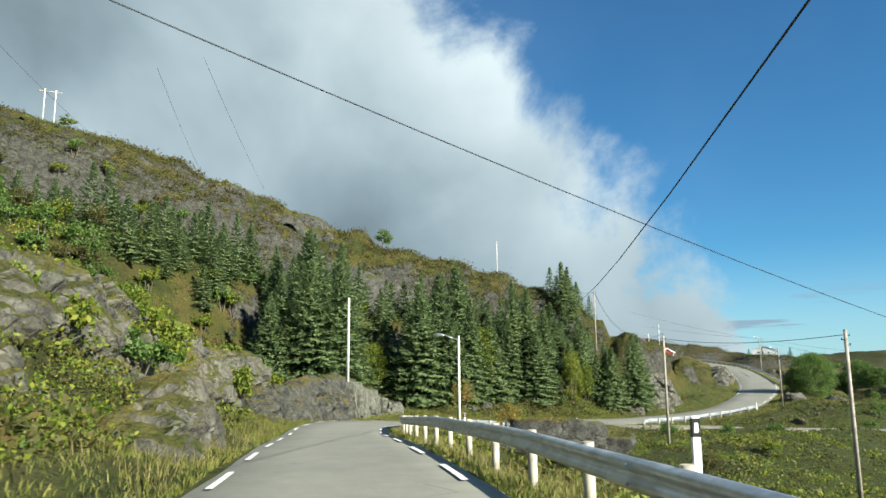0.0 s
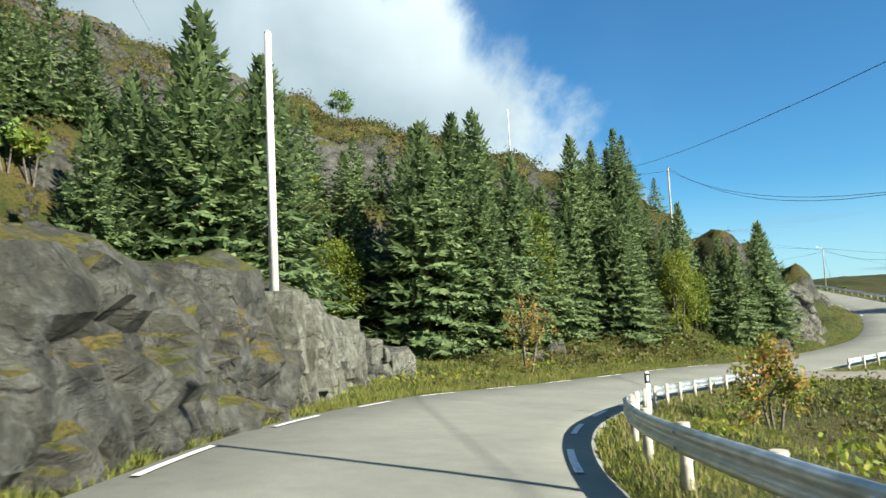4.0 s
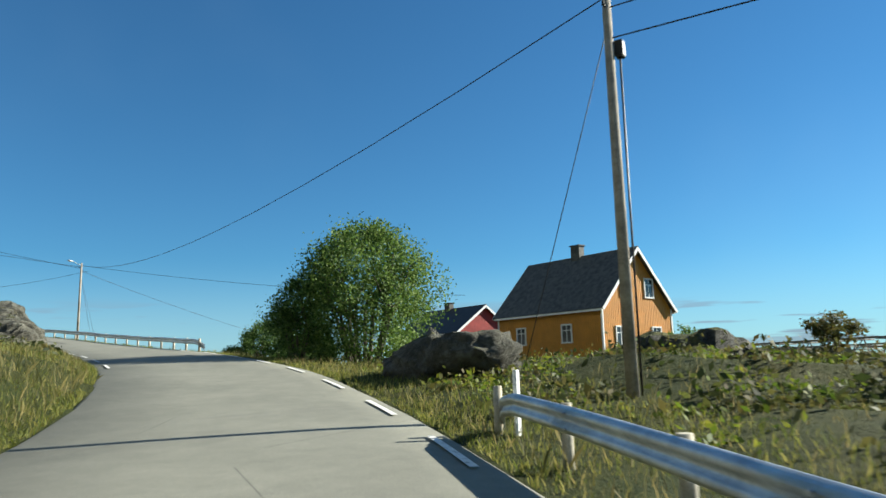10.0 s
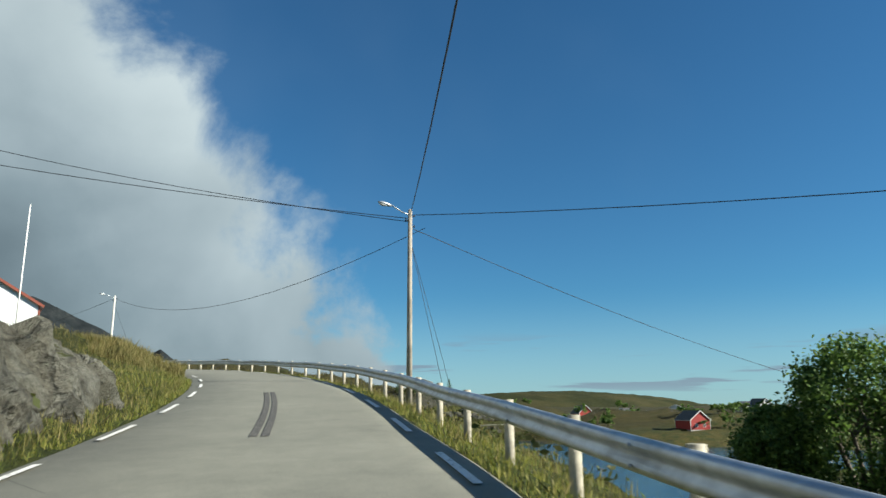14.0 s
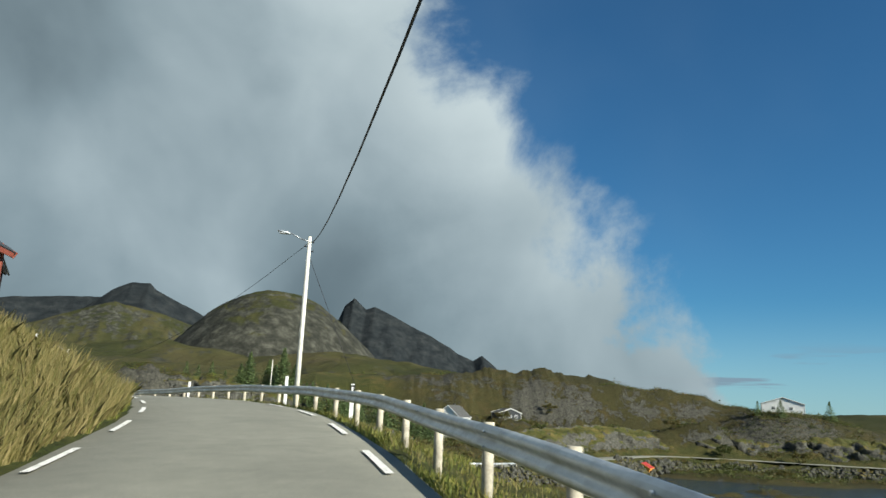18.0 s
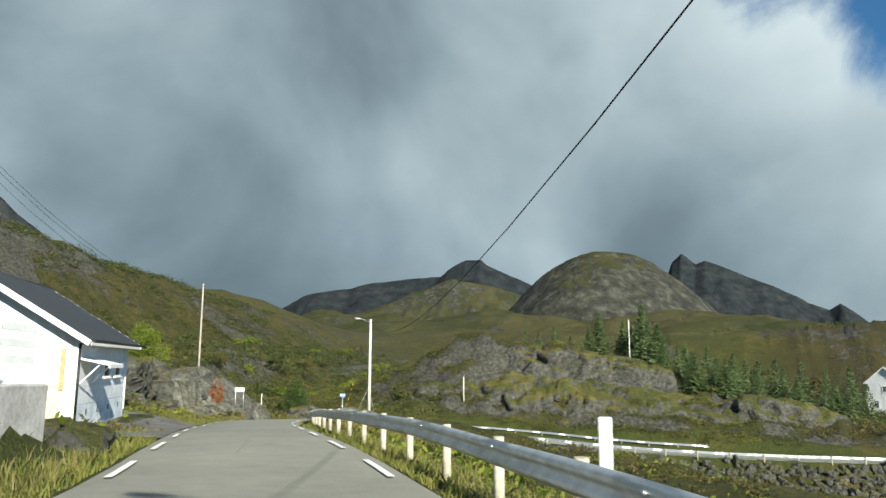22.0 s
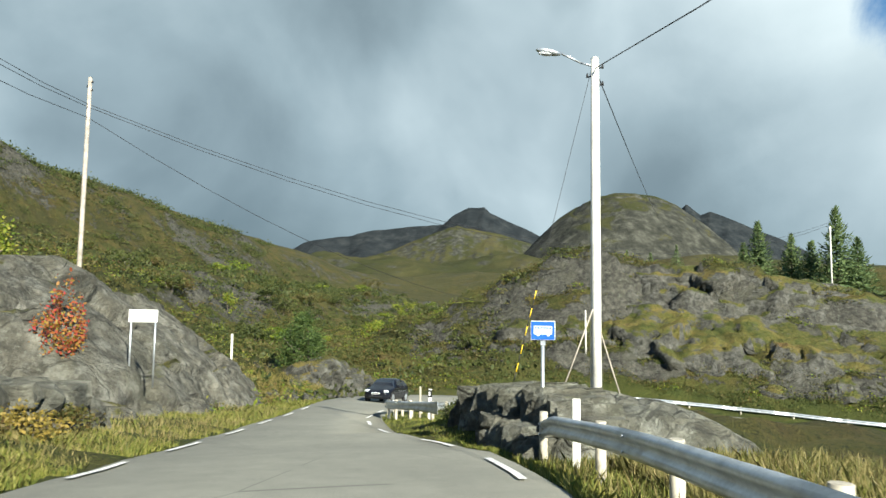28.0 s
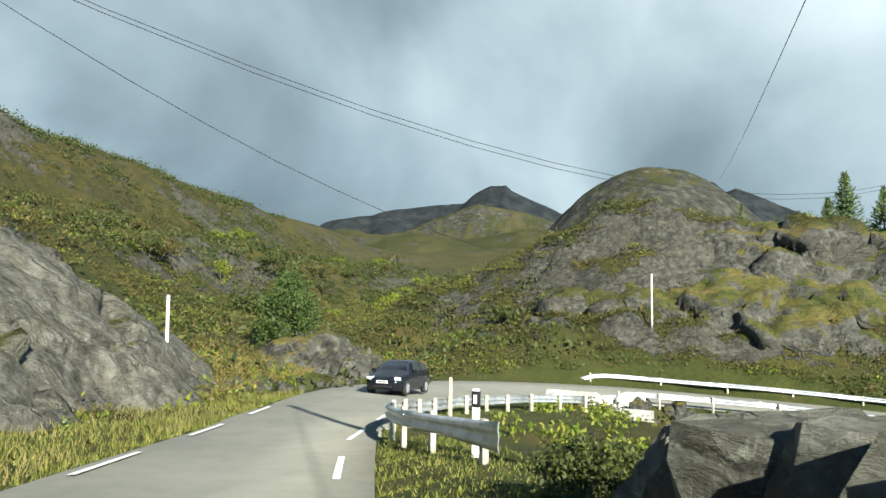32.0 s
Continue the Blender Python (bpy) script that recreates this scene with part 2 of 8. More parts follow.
def terrain_build(k):
    p = place(k)
    up = k.n("ShaderNodeSeparateXYZ", {0: k.n("ShaderNodeNewGeometry").outputs["Normal"]}).outputs[2]
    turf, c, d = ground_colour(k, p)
    moor = k.n("ShaderNodeAttribute")
    moor.attribute_name = "moor"
    turf = k.mix(k.math("MULTIPLY", k.step(moor.outputs["Fac"], 0.5, 1.0), 0.62), turf, k.mix(c, (0.022, 0.024, 0.009), (0.075, 0.052, 0.022)))
    turf = k.mix(k.math("MULTIPLY", k.step(moor.outputs["Fac"], 0.5, 0.0), 0.6), turf, k.mix(c, (0.034, 0.055, 0.010), (0.095, 0.115, 0.022)))
    relief, crack = rock_relief(k, p)
    stone = rock_colour(k, p, 2.6)
    stone = k.mix(k.math("MULTIPLY", k.math("SUBTRACT", 1.0, crack), 0.35), stone, (0.035, 0.033, 0.028))
    n0 = k.noise(p, 0.10, 5, 0.6)
    n = k.noise(p, 0.45, 6, 0.62)
    n2 = k.noise(p, 2.2, 5, 0.65)
    bare = k.n("ShaderNodeAttribute")
    bare.attribute_name = "bare"
    m = k.math("ADD", k.math("MULTIPLY", k.math("SUBTRACT", 1.0, up), 0.80), k.math("MULTIPLY", k.math("SUBTRACT", n, 0.5), 0.75))
    m = k.math("ADD", m, k.math("MULTIPLY", k.math("SUBTRACT", n2, 0.5), 0.45))
    m = k.math("ADD", m, k.math("MULTIPLY", k.math("SUBTRACT", n0, 0.5), 0.60))
    m = k.math("ADD", m, k.math("MULTIPLY", k.math("SUBTRACT", bare.outputs["Fac"], 0.5), 0.55))
    rock = k.step(m, 0.285, 0.33)
    col = k.mix(rock, turf, stone)
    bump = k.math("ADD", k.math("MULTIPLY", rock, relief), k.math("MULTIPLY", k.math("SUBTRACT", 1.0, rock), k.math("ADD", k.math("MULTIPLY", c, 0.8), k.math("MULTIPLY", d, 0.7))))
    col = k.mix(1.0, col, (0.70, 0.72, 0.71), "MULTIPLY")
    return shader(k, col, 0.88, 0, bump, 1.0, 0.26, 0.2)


terrain_mat = material("hillside_turf_and_rock", terrain_build)


def mountain_build(k):
    p = place(k)
    up = k.n("ShaderNodeSeparateXYZ", {0: k.n("ShaderNodeNewGeometry").outputs["Normal"]}).outputs[2]
    a = k.noise(p, 0.012, 8, 0.65)
    b = k.noise(p, 0.05, 7, 0.7)
    turf = k.ramp(a, [(0.3, (0.022, 0.028, 0.010)), (0.46, (0.034, 0.037, 0.014)), (0.6, (0.058, 0.054, 0.022)), (0.75, (0.052, 0.044, 0.024))])
    stone = k.ramp(k.noise(p, 0.09, 8, 0.72), [(0.32, (0.014, 0.015, 0.013)), (0.5, (0.037, 0.038, 0.030)), (0.68, (0.092, 0.091, 0.074))])
    m = k.math("ADD", k.math("SUBTRACT", 1.0, up), k.math("MULTIPLY", k.math("SUBTRACT", b, 0.5), 0.7))
    col = k.mix(k.step(m, 0.11, 0.20), turf, stone)
    return shader(k, col, 0.95, 0, k.math("ADD", b, k.math("MULTIPLY", k.noise(p, 0.25, 6, 0.7), 0.3)), 0.8, 4.0, 0.1)


mountain_mat = material("mountain_slope", mountain_build)


def shaded_mountain_build(k):
    p = place(k)
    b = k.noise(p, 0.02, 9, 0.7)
    # rock colours darkened to carry the cloud shadow over the far mountains
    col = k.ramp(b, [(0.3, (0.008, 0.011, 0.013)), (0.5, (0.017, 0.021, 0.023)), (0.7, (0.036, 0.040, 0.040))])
    return shader(k, col, 0.95, 0, b, 0.8, 12.0, 0.1)


shaded_bare_mat = material("cloud_shaded_bare_rock", shaded_mountain_build)


def rock_builder(moss_from, moss_to, tint):
    """Jointed rock with pale lichen; moss grows on what faces up past the share given."""
    def build(k):
        p = place(k)
        up = k.n("ShaderNodeSeparateXYZ", {0: k.n("ShaderNodeNewGeometry").outputs["Normal"]}).outputs[2]
        relief, crack = rock_relief(k, p)
        col = k.mix(k.math("MULTIPLY", k.math("SUBTRACT", 1.0, crack), 0.35), rock_colour(k, p), (0.04, 0.038, 0.033))
        # pale crusts of lichen
        pale = k.math("MULTIPLY", k.step(k.noise(p, 1.6, 8, 0.72), 0.44, 0.68), 0.52)
        col = k.mix(pale, col, (0.27, 0.265, 0.235))
        col = k.mix(1.0, col, tint, "MULTIPLY")
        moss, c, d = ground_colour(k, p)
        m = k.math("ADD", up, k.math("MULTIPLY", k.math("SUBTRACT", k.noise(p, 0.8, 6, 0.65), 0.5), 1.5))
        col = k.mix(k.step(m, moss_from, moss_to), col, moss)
        return shader(k, col, 0.85, 0, relief, 1.0, 0.2, 0.2)
    return build


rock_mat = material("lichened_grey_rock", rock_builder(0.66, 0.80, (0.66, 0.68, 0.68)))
# tint raised above the other rock: stands in for sun on the ledge fronts
bare_rock = material("brightened_blue_grey_rock", rock_builder(1.10, 1.30, (1.22, 1.26, 1.20)))
slab_rock = material("smooth_grey_slab_rock", rock_builder(0.96, 1.12, (1.0, 1.01, 0.97)))
mossy_rock = material("mossy_grey_rock", rock_builder(0.42, 0.58, (1.12, 1.12, 1.06)))



def asphalt_build(k):
    p = place(k)
    a = k.noise(p, 0.35, 5, 0.6)
    b = k.noise(p, 2.2, 6, 0.65)
    g = k.n("ShaderNodeTexVoronoi", {"Vector": p, "Scale": 70.0}).outputs["Distance"]
    col = k.ramp(k.math("ADD", k.math("MULTIPLY", a, 0.55), k.math("MULTIPLY", b, 0.45)),
                 [(0.32, (0.192, 0.191, 0.156)), (0.50, (0.246, 0.243, 0.197)), (0.66, (0.292, 0.287, 0.233))])
    col = k.mix(k.math("MULTIPLY", k.step(g, 0.25, 0.6), 0.35), col, (0.10, 0.097, 0.09))
    # hairline cracks
    cr = k.n("ShaderNodeTexVoronoi", {"Vector": k.n("ShaderNodeVectorMath", {0: p, 1: k.n("ShaderNodeTexNoise", {"Scale": 0.8, "Detail": 6.0}).outputs["Color"]}).outputs[0], "Scale": 0.16})
    cr.feature = "DISTANCE_TO_EDGE"
    hair = k.math("MULTIPLY", k.step(cr.outputs[0], 0.0022, 0.0), k.step(a, 0.50, 0.56))
    col = k.mix(k.math("MULTIPLY", hair, 0.6), col, (0.04, 0.04, 0.037))
    return shader(k, col, 0.86, 0, k.math("ADD", k.math("MULTIPLY", g, 0.6), k.math("MULTIPLY", b, 0.6)), 0.35, 0.012, 0.3)


asphalt = material("sun_bleached_asphalt", asphalt_build)


def line_build(k):
    p = place(k)
    w = k.step(k.noise(p, 9.0, 7, 0.7), 0.33, 0.47)
    return shader(k, k.mix(w, (0.25, 0.24, 0.22), (0.74, 0.73, 0.69)), 0.7, 0, k.noise(p, 60, 3), 0.2, 0.005)


line_paint = material("worn_white_road_paint", line_build)


def gravel_build(k):
    p = place(k)
    v = k.n("ShaderNodeTexVoronoi", {"Vector": p, "Scale": 22.0})
    col = k.mix(k.noise(p, 1.2, 5), k.mix(v.outputs["Color"], (0.20, 0.185, 0.16), (0.36, 0.335, 0.29)), (0.16, 0.14, 0.10))
    return shader(k, col, 0.9, 0, v.outputs["Distance"], 0.6, 0.03, 0.2)


gravel = material("grey_gravel", gravel_build)


def water_build(k):
    p = place(k)
    n = k.noise(p, 0.9, 6, 0.6)
    return shader(k, k.mix(k.noise(p, 0.02, 3), (0.006, 0.022, 0.045), (0.012, 0.035, 0.06)), 0.12, 0, n, 0.35, 0.25, 0.5)


water_mat = material("dark_blue_sea_water", water_build)

galv = plain("galvanised_steel", (0.52, 0.55, 0.57), 0.42, 0.75, 0.18, 3.0)
post_wood = plain("pale_treated_wood", (0.42, 0.38, 0.30), 0.8, 0, 0.25, 4.0)
pole_grey = plain("weathered_grey_pole_wood", (0.33, 0.29, 0.24), 0.85, 0, 0.25, 2.0)
pole_white = plain("pale_painted_pole", (0.62, 0.60, 0.54), 0.75, 0, 0.15, 2.0)
black = plain("black_plastic", (0.012, 0.012, 0.013), 0.5)
white_paint = plain("white_paint", (0.78, 0.78, 0.76), 0.5, 0, 0.06, 2.0)
glass_grey = plain("lamp_glass", (0.55, 0.57, 0.58), 0.2, 0, 0.05)
wire_mat = plain("black_cable", (0.015, 0.015, 0.016), 0.6)
roof_black = plain("black_roof_tiles", (0.03, 0.032, 0.036), 0.55, 0, 0.25, 1.5)
slate = plain("grey_slate", (0.075, 0.075, 0.07), 0.65, 0, 0.35, 3.0)
orange_paint = plain("ochre_orange_paint", (0.56, 0.24, 0.035), 0.6, 0, 0.10, 1.5)
red_paint = plain("barn_red_paint", (0.32, 0.03, 0.025), 0.6, 0, 0.15, 1.5)
concrete = plain("grey_concrete", (0.38, 0.37, 0.35), 0.85, 0, 0.22, 1.2)
bark = plain("grey_bark", (0.12, 0.10, 0.08), 0.9, 0, 0.35, 8.0)
yellow_paint = plain("yellow_plastic", (0.75, 0.52, 0.02), 0.45)
blue_paint = plain("traffic_blue", (0.004, 0.085, 0.46), 0.45, 0, 0.05)


def pane_build(k):
    return shader(k, k.mix(k.noise(place(k), 0.5, 3), (0.015, 0.02, 0.026), (0.04, 0.05, 0.06)), 0.06, 0, None, spec=0.7)


pane_mat = material("window_pane", pane_build)


# ---- helpers of this scene ----
def mesh_from(name, verts, faces, mats, smooth=False):
    me = bpy.data.meshes.new(name)
    me.from_pydata([tuple(map(float, v)) for v in verts], [], [tuple(map(int, f)) for f in faces])
    for m in (mats if isinstance(mats, (list, tuple)) else [mats]):
        me.materials.append(m)
    if smooth:
        me.polygons.foreach_set("use_smooth", [True] * len(me.polygons))
    me.update()
    return me


def part(name, data, mat, parent, label=""):
    """Links a bmesh or a mesh as one object under a thing or part."""
    if isinstance(data, bmesh.types.BMesh):
        me = bpy.data.meshes.new(name)
        data.to_mesh(me)
        data.free()
        me.materials.append(mat)
    else:
        me = data
    ob = new(name, me)
    ob.parent = parent
    return tagged(ob, label)


def thing(name, m, label, category, group="", kind=""):
    ob = new(name)
    ob.empty_display_size = 0.3
    ob.matrix_world = m
    return tagged(ob, label, category, group, kind)


def box(bm, sx, sy, sz, at=(0, 0, 0), bevel=0.0, rot=None):
    """A box of that size whose centre lies at the place given."""
    r = bmesh.ops.create_cube(bm, size=1.0)
    m = Matrix.Translation(at) @ (rot or Matrix()) @ Matrix.Diagonal((sx, sy, sz, 1))
    bmesh.ops.transform(bm, matrix=m, verts=r["verts"])
    if bevel:
        ed = list({e for v in r["verts"] for e in v.link_edges})
        bmesh.ops.bevel(bm, geom=ed, offset=bevel, segments=1, affect="EDGES")
    return bm


def box_bm(*a, **kw):
    return box(bmesh.new(), *a, **kw)


def tube(bm, a, b, r0, r1=None, seg=8, caps=True):
    """A tapered round bar from a to b."""
    a, b = Vector(a), Vector(b)
    r1 = r0 if r1 is None else r1
    q = (b - a).to_track_quat("Z", "Y").to_matrix().to_4x4()
    r = bmesh.ops.create_cone(bm, cap_ends=caps, segments=seg, radius1=r0, radius2=r1, depth=(b - a).length)
    bmesh.ops.transform(bm, matrix=Matrix.Translation((a + b) / 2) @ q, verts=r["verts"])
    for v in r["verts"]:
        for f in v.link_faces:
            f.smooth = len(f.verts) == 4
    return bm


def tube_bm(*a, **kw):
    return tube(bmesh.new(), *a, **kw)


def hash01(i, j, s):
    v = np.sin(i * 127.1 + j * 311.7 + s * 74.7) * 43758.5453
    return v - np.floor(v)


def vnoise(x, y, s=0):
    i, j = np.floor(x), np.floor(y)
    u, v = x - i, y - j
    u, v = u * u * (3 - 2 * u), v * v * (3 - 2 * v)
    return (hash01(i, j, s) * (1 - u) + hash01(i + 1, j, s) * u) * (1 - v) + (hash01(i, j + 1, s) * (1 - u) + hash01(i + 1, j + 1, s) * u) * v


def fbm(x, y, s=0, octaves=4):
    t, a = 0, 0.5
    for o in range(octaves):
        t = t + a * (vnoise(x, y, s + o) - 0.5)
        x, y, a = x * 2.03 + 11.3, y * 2.03 - 7.1, a * 0.5
    return t


def facets(x, y, s=0):
    """Blocky relief: each cell of a jittered grid is a tilted plane."""
    i0, j0 = np.floor(x), np.floor(y)
    best, out = np.full(x.shape, 9e9), np.zeros(x.shape)
    for di in (-1, 0, 1):
        for dj in (-1, 0, 1):
            i, j = i0 + di, j0 + dj
            dx, dy = x - i - hash01(i, j, s), y - j - hash01(i, j, s + 1)
            d = dx * dx + dy * dy
            h = hash01(i, j, s + 2) - 0.5 + (hash01(i, j, s + 3) - 0.5) * dx + (hash01(i, j, s + 4) - 0.5) * dy
            out = np.where(d < best, h, out)
            best = np.minimum(best, d)
    return out


# ---- the road: it follows the car's own line ----
EYE = 1.40
ROAD_KEYS = [  # seconds along the drive, right line, left line from the car's line
    (-9, 1.5, -2.3), (1, 1.5, -2.1), (3, 1.6, -2.2), (4.6, 1.5, -3.4), (6, 1.55, -4.9), (7.5, 1.4, -4.5), (9.9, 1.6, -3.95), (11.2, 1.45, -4.1), (12.2, 1.4, -4.1), (13.2, 1.65, -4.15),
    (14, 1.55, -4.2), (15, 1.3, -3.9), (15.5, 1.3, -3.7), (17.4, 1.2, -3.2), (20, 1.1, -3.1), (22.6, 1.2, -2.7), (24.2, 1.2, -2.55), (26, 1.45, -2.7), (28, 1.35, -4.0), (30, 1.1, -4.6), (31, 0.95, -4.6), (31.8, 0.7, -4.6), (32.4, -0.1, -4.4), (33.2, -0.5, -4.2), (34, -0.6, -3.9), (35, 0.1, -3.6), (35.5, 1.1, -3.5), (36.6, 3.4, -3.2), (37.8, 4.2, -2.7), (38.8, 3.6, -2.6), (40.5, 2.3, -2.5), (60, 2.3, -2.3)]


def car_line():
    rows = [(-9, 4.6, -62, -1.1), (-5, 2.6, -32, -0.5), (-2, 1.2, -14, -0.15)]
    rows += [(t, x, y, z) for t, x, y, z, *_ in CAM_ROWS if t < 31.2 and (t * 2) % 2 == 0]
    rows += [(32.4, 21.7, 279.5, -1.3), (34, 16.5, 288.5, -2.4), (35.5, 11.5, 298, -3.4), (36.6, 8.6, 305.5, -4.1), (37.8, 7.6, 313, -4.8),
             (38.8, 9.6, 320, -5.5), (39.8, 15.5, 325.2, -6.1), (41.5, 27, 327.3, -6.7), (44, 44, 328, -7.6), (48, 64, 331, -8.0),
             (51, 86, 339, -8.1), (54, 106, 357, -8.1), (57, 126, 385, -8.1), (60, 150, 409, -8.1), (64, 178, 409, -8.2), (70, 218, 396, -8.1), (76, 262, 402, -7.0)]
    key = np.array(rows, float)
    t, out = key[:, 0], []
    for a, b, i in zip(t[:-1], t[1:], range(len(t))):
        p0, p1, p2, p3 = (key[min(max(j, 0), len(key) - 1), 1:] for j in (i - 1, i, i + 1, i + 2))
        steps = max(2, int(np.linalg.norm(p2 - p1) / 1.2))
        for u in np.arange(steps) / steps:
            c = 0.5 * (2 * p1 + (p2 - p0) * u + (2 * p0 - 5 * p1 + 4 * p2 - p3) * u ** 2 + (3 * p1 - p0 - 3 * p2 + p3) * u ** 3)
            out.append((a + (b - a) * u, *c))
    return np.array(out)


LINE = car_line()
R_T, R_P = LINE[:, 0], LINE[:, 1:3]
R_Z = LINE[:, 3] - EYE
for _ in range(4):
    R_Z[1:-1] = (R_Z[:-2] + 2 * R_Z[1:-1] + R_Z[2:]) / 4
tang = np.gradient(R_P, axis=0)
tang /= np.linalg.norm(tang, axis=1)[:, None]
R_N = np.stack([tang[:, 1], -tang[:, 0]], 1)          # to the right
KT = np.array(ROAD_KEYS)
R_R, R_L = np.interp(R_T, KT[:, 0], KT[:, 1]), np.interp(R_T, KT[:, 0], KT[:, 2])
EDGE = 0.38
LEN = np.r_[0, np.cumsum(np.linalg.norm(np.diff(R_P, axis=0), axis=1))]
# cross fall of the road in the bends
BANK = np.interp(R_T, [-9, 0, 2.5, 4.5, 8, 9.5, 11, 13, 16.5, 18.5, 21, 23, 25, 28, 32, 34.5, 36, 38, 40, 60], [0, 0, -0.02, 0.05, 0.045, 0.03, -0.01, -0.025, -0.03, -0.045, -0.02, 0.015, 0.0, -0.015, -0.015, 0.02, 0.07, 0.08, 0.03, 0])


def at_time(t, off=0.0, up=0.0):
    """A place on the road by the drive's time and metres to the right of the car's line."""
    i = np.interp(t, R_T, np.arange(len(R_T)))
    f = lambda a: np.interp(i, np.arange(len(R_T)), a)
    return Vector((f(R_P[:, 0]) + f(R_N[:, 0]) * off, f(R_P[:, 1]) + f(R_N[:, 1]) * off, f(R_Z) - f(BANK) * off + up))


# ---- the lie of the land ----
LEFT = [(-9, .2, 1.0, 3.4, 8.5), (0, .2, .8, 3.4, 9.0), (1.5, .2, .8, 3.2, 8.4), (3, .2, .9, 3.2, 7.6), (3.7, .2, .8, 3.0, 6.8), (4.4, .15, .7, 2.6, 5.6), (5.3, .15, .6, 2.2, 4.2),
        (6.2, .2, .6, 1.4, 3), (7.6, .2, .6, 1.6, 3.6), (9, .2, .9, 2.2, 4), (9.7, .3, 1.4, 5.0, 6.4), (10.6, .3, 1.6, 4.6, 6.2), (11.4, .3, 1.2, 3.4, 5.2), (12.4, .2, .6, 1.6, 4)]
LEFT2 = [(13.5, .2, .7, 2.6, 4.6), (14.8, .2, .8, 2.4, 4.6), (15.5, .06, .25, .8, 2.0), (16.5, .05, .15, .4, 1.0), (17.2, .1, .4, .9, 1.8), (17.8, .4, 1.4, 2.2, 3.2), (19, .5, 1.2, 1.8, 2.6), (20.5, .3, .8, 1.2, 1.8), (22, .04, .1, .2, .6),
         (23.6, .04, .1, .4, 1.5), (25.3, .05, .12, .5, 2.2), (26.0, .1, .8, 2.6, 4.2), (26.6, .1, .8, 2.0, 4.2), (28.2, .1, .8, 1.5, 3.6), (29.2, .1, .6, 1.2, 2.8), (30.5, .1, .5, 1.2, 3.2), (33, .1, .2, .7, 4.0), (35, .1, .1, .6, 3.4), (36.5, .1, .2, .8, 1.6), (38.5, .2, .6, 1.2, 2), (40, .3, 2.5, 5.5, 9), (46, .3, 2, 4, 6), (52, .2, .8, 1.5, 2), (76, .3, 3, 6, 8)]
RIGHT = [(-9, -.1, -.6, -2.2, -3.4), (3, -.1, -.6, -2.2, -3.2), (5, -.08, -.5, -1.6, -2.2), (7.3, -.05, -.12, -.3, -.7), (8.2, -.05, -.12, -.3, -.7), (9, -.2, -.6, -.9, -1), (10, -.1, -.3, -.2, .5),
         (11.2, .02, .3, .8, 1.1), (12.3, 0, -.1, -.3, -1), (13.3, -.1, -.6, -2.3, -5), (14.5, -.12, -.9, -3.8, -8), (17, -.12, -.9, -3.8, -8.5)]
RIGHT2 = [(22, -.1, -.7, -2.8, -7), (25, -.1, -.7, -2.8, -6.5), (27, -.1, -.5, -1.8, -5), (29.3, -.1, .0, -.5, -3), (30.8, -.15, .1, -.5, -3), (32, -.2, -.5, -1.6, -4), (34, -.2, -.5, -1.3, -2.6),
          (38, -.15, -.4, -1.0, -2.0), (40, -.3, -1.6, -3.2, -4.5), (44, -.3, -1.8, -3.6, -4.6), (60, -.3, -1.8, -3.4, -4.2), (76, -.3, -1.8, -3.4, -4)]
OFFS = (0.6, 2.5, 6.0, 14.0)
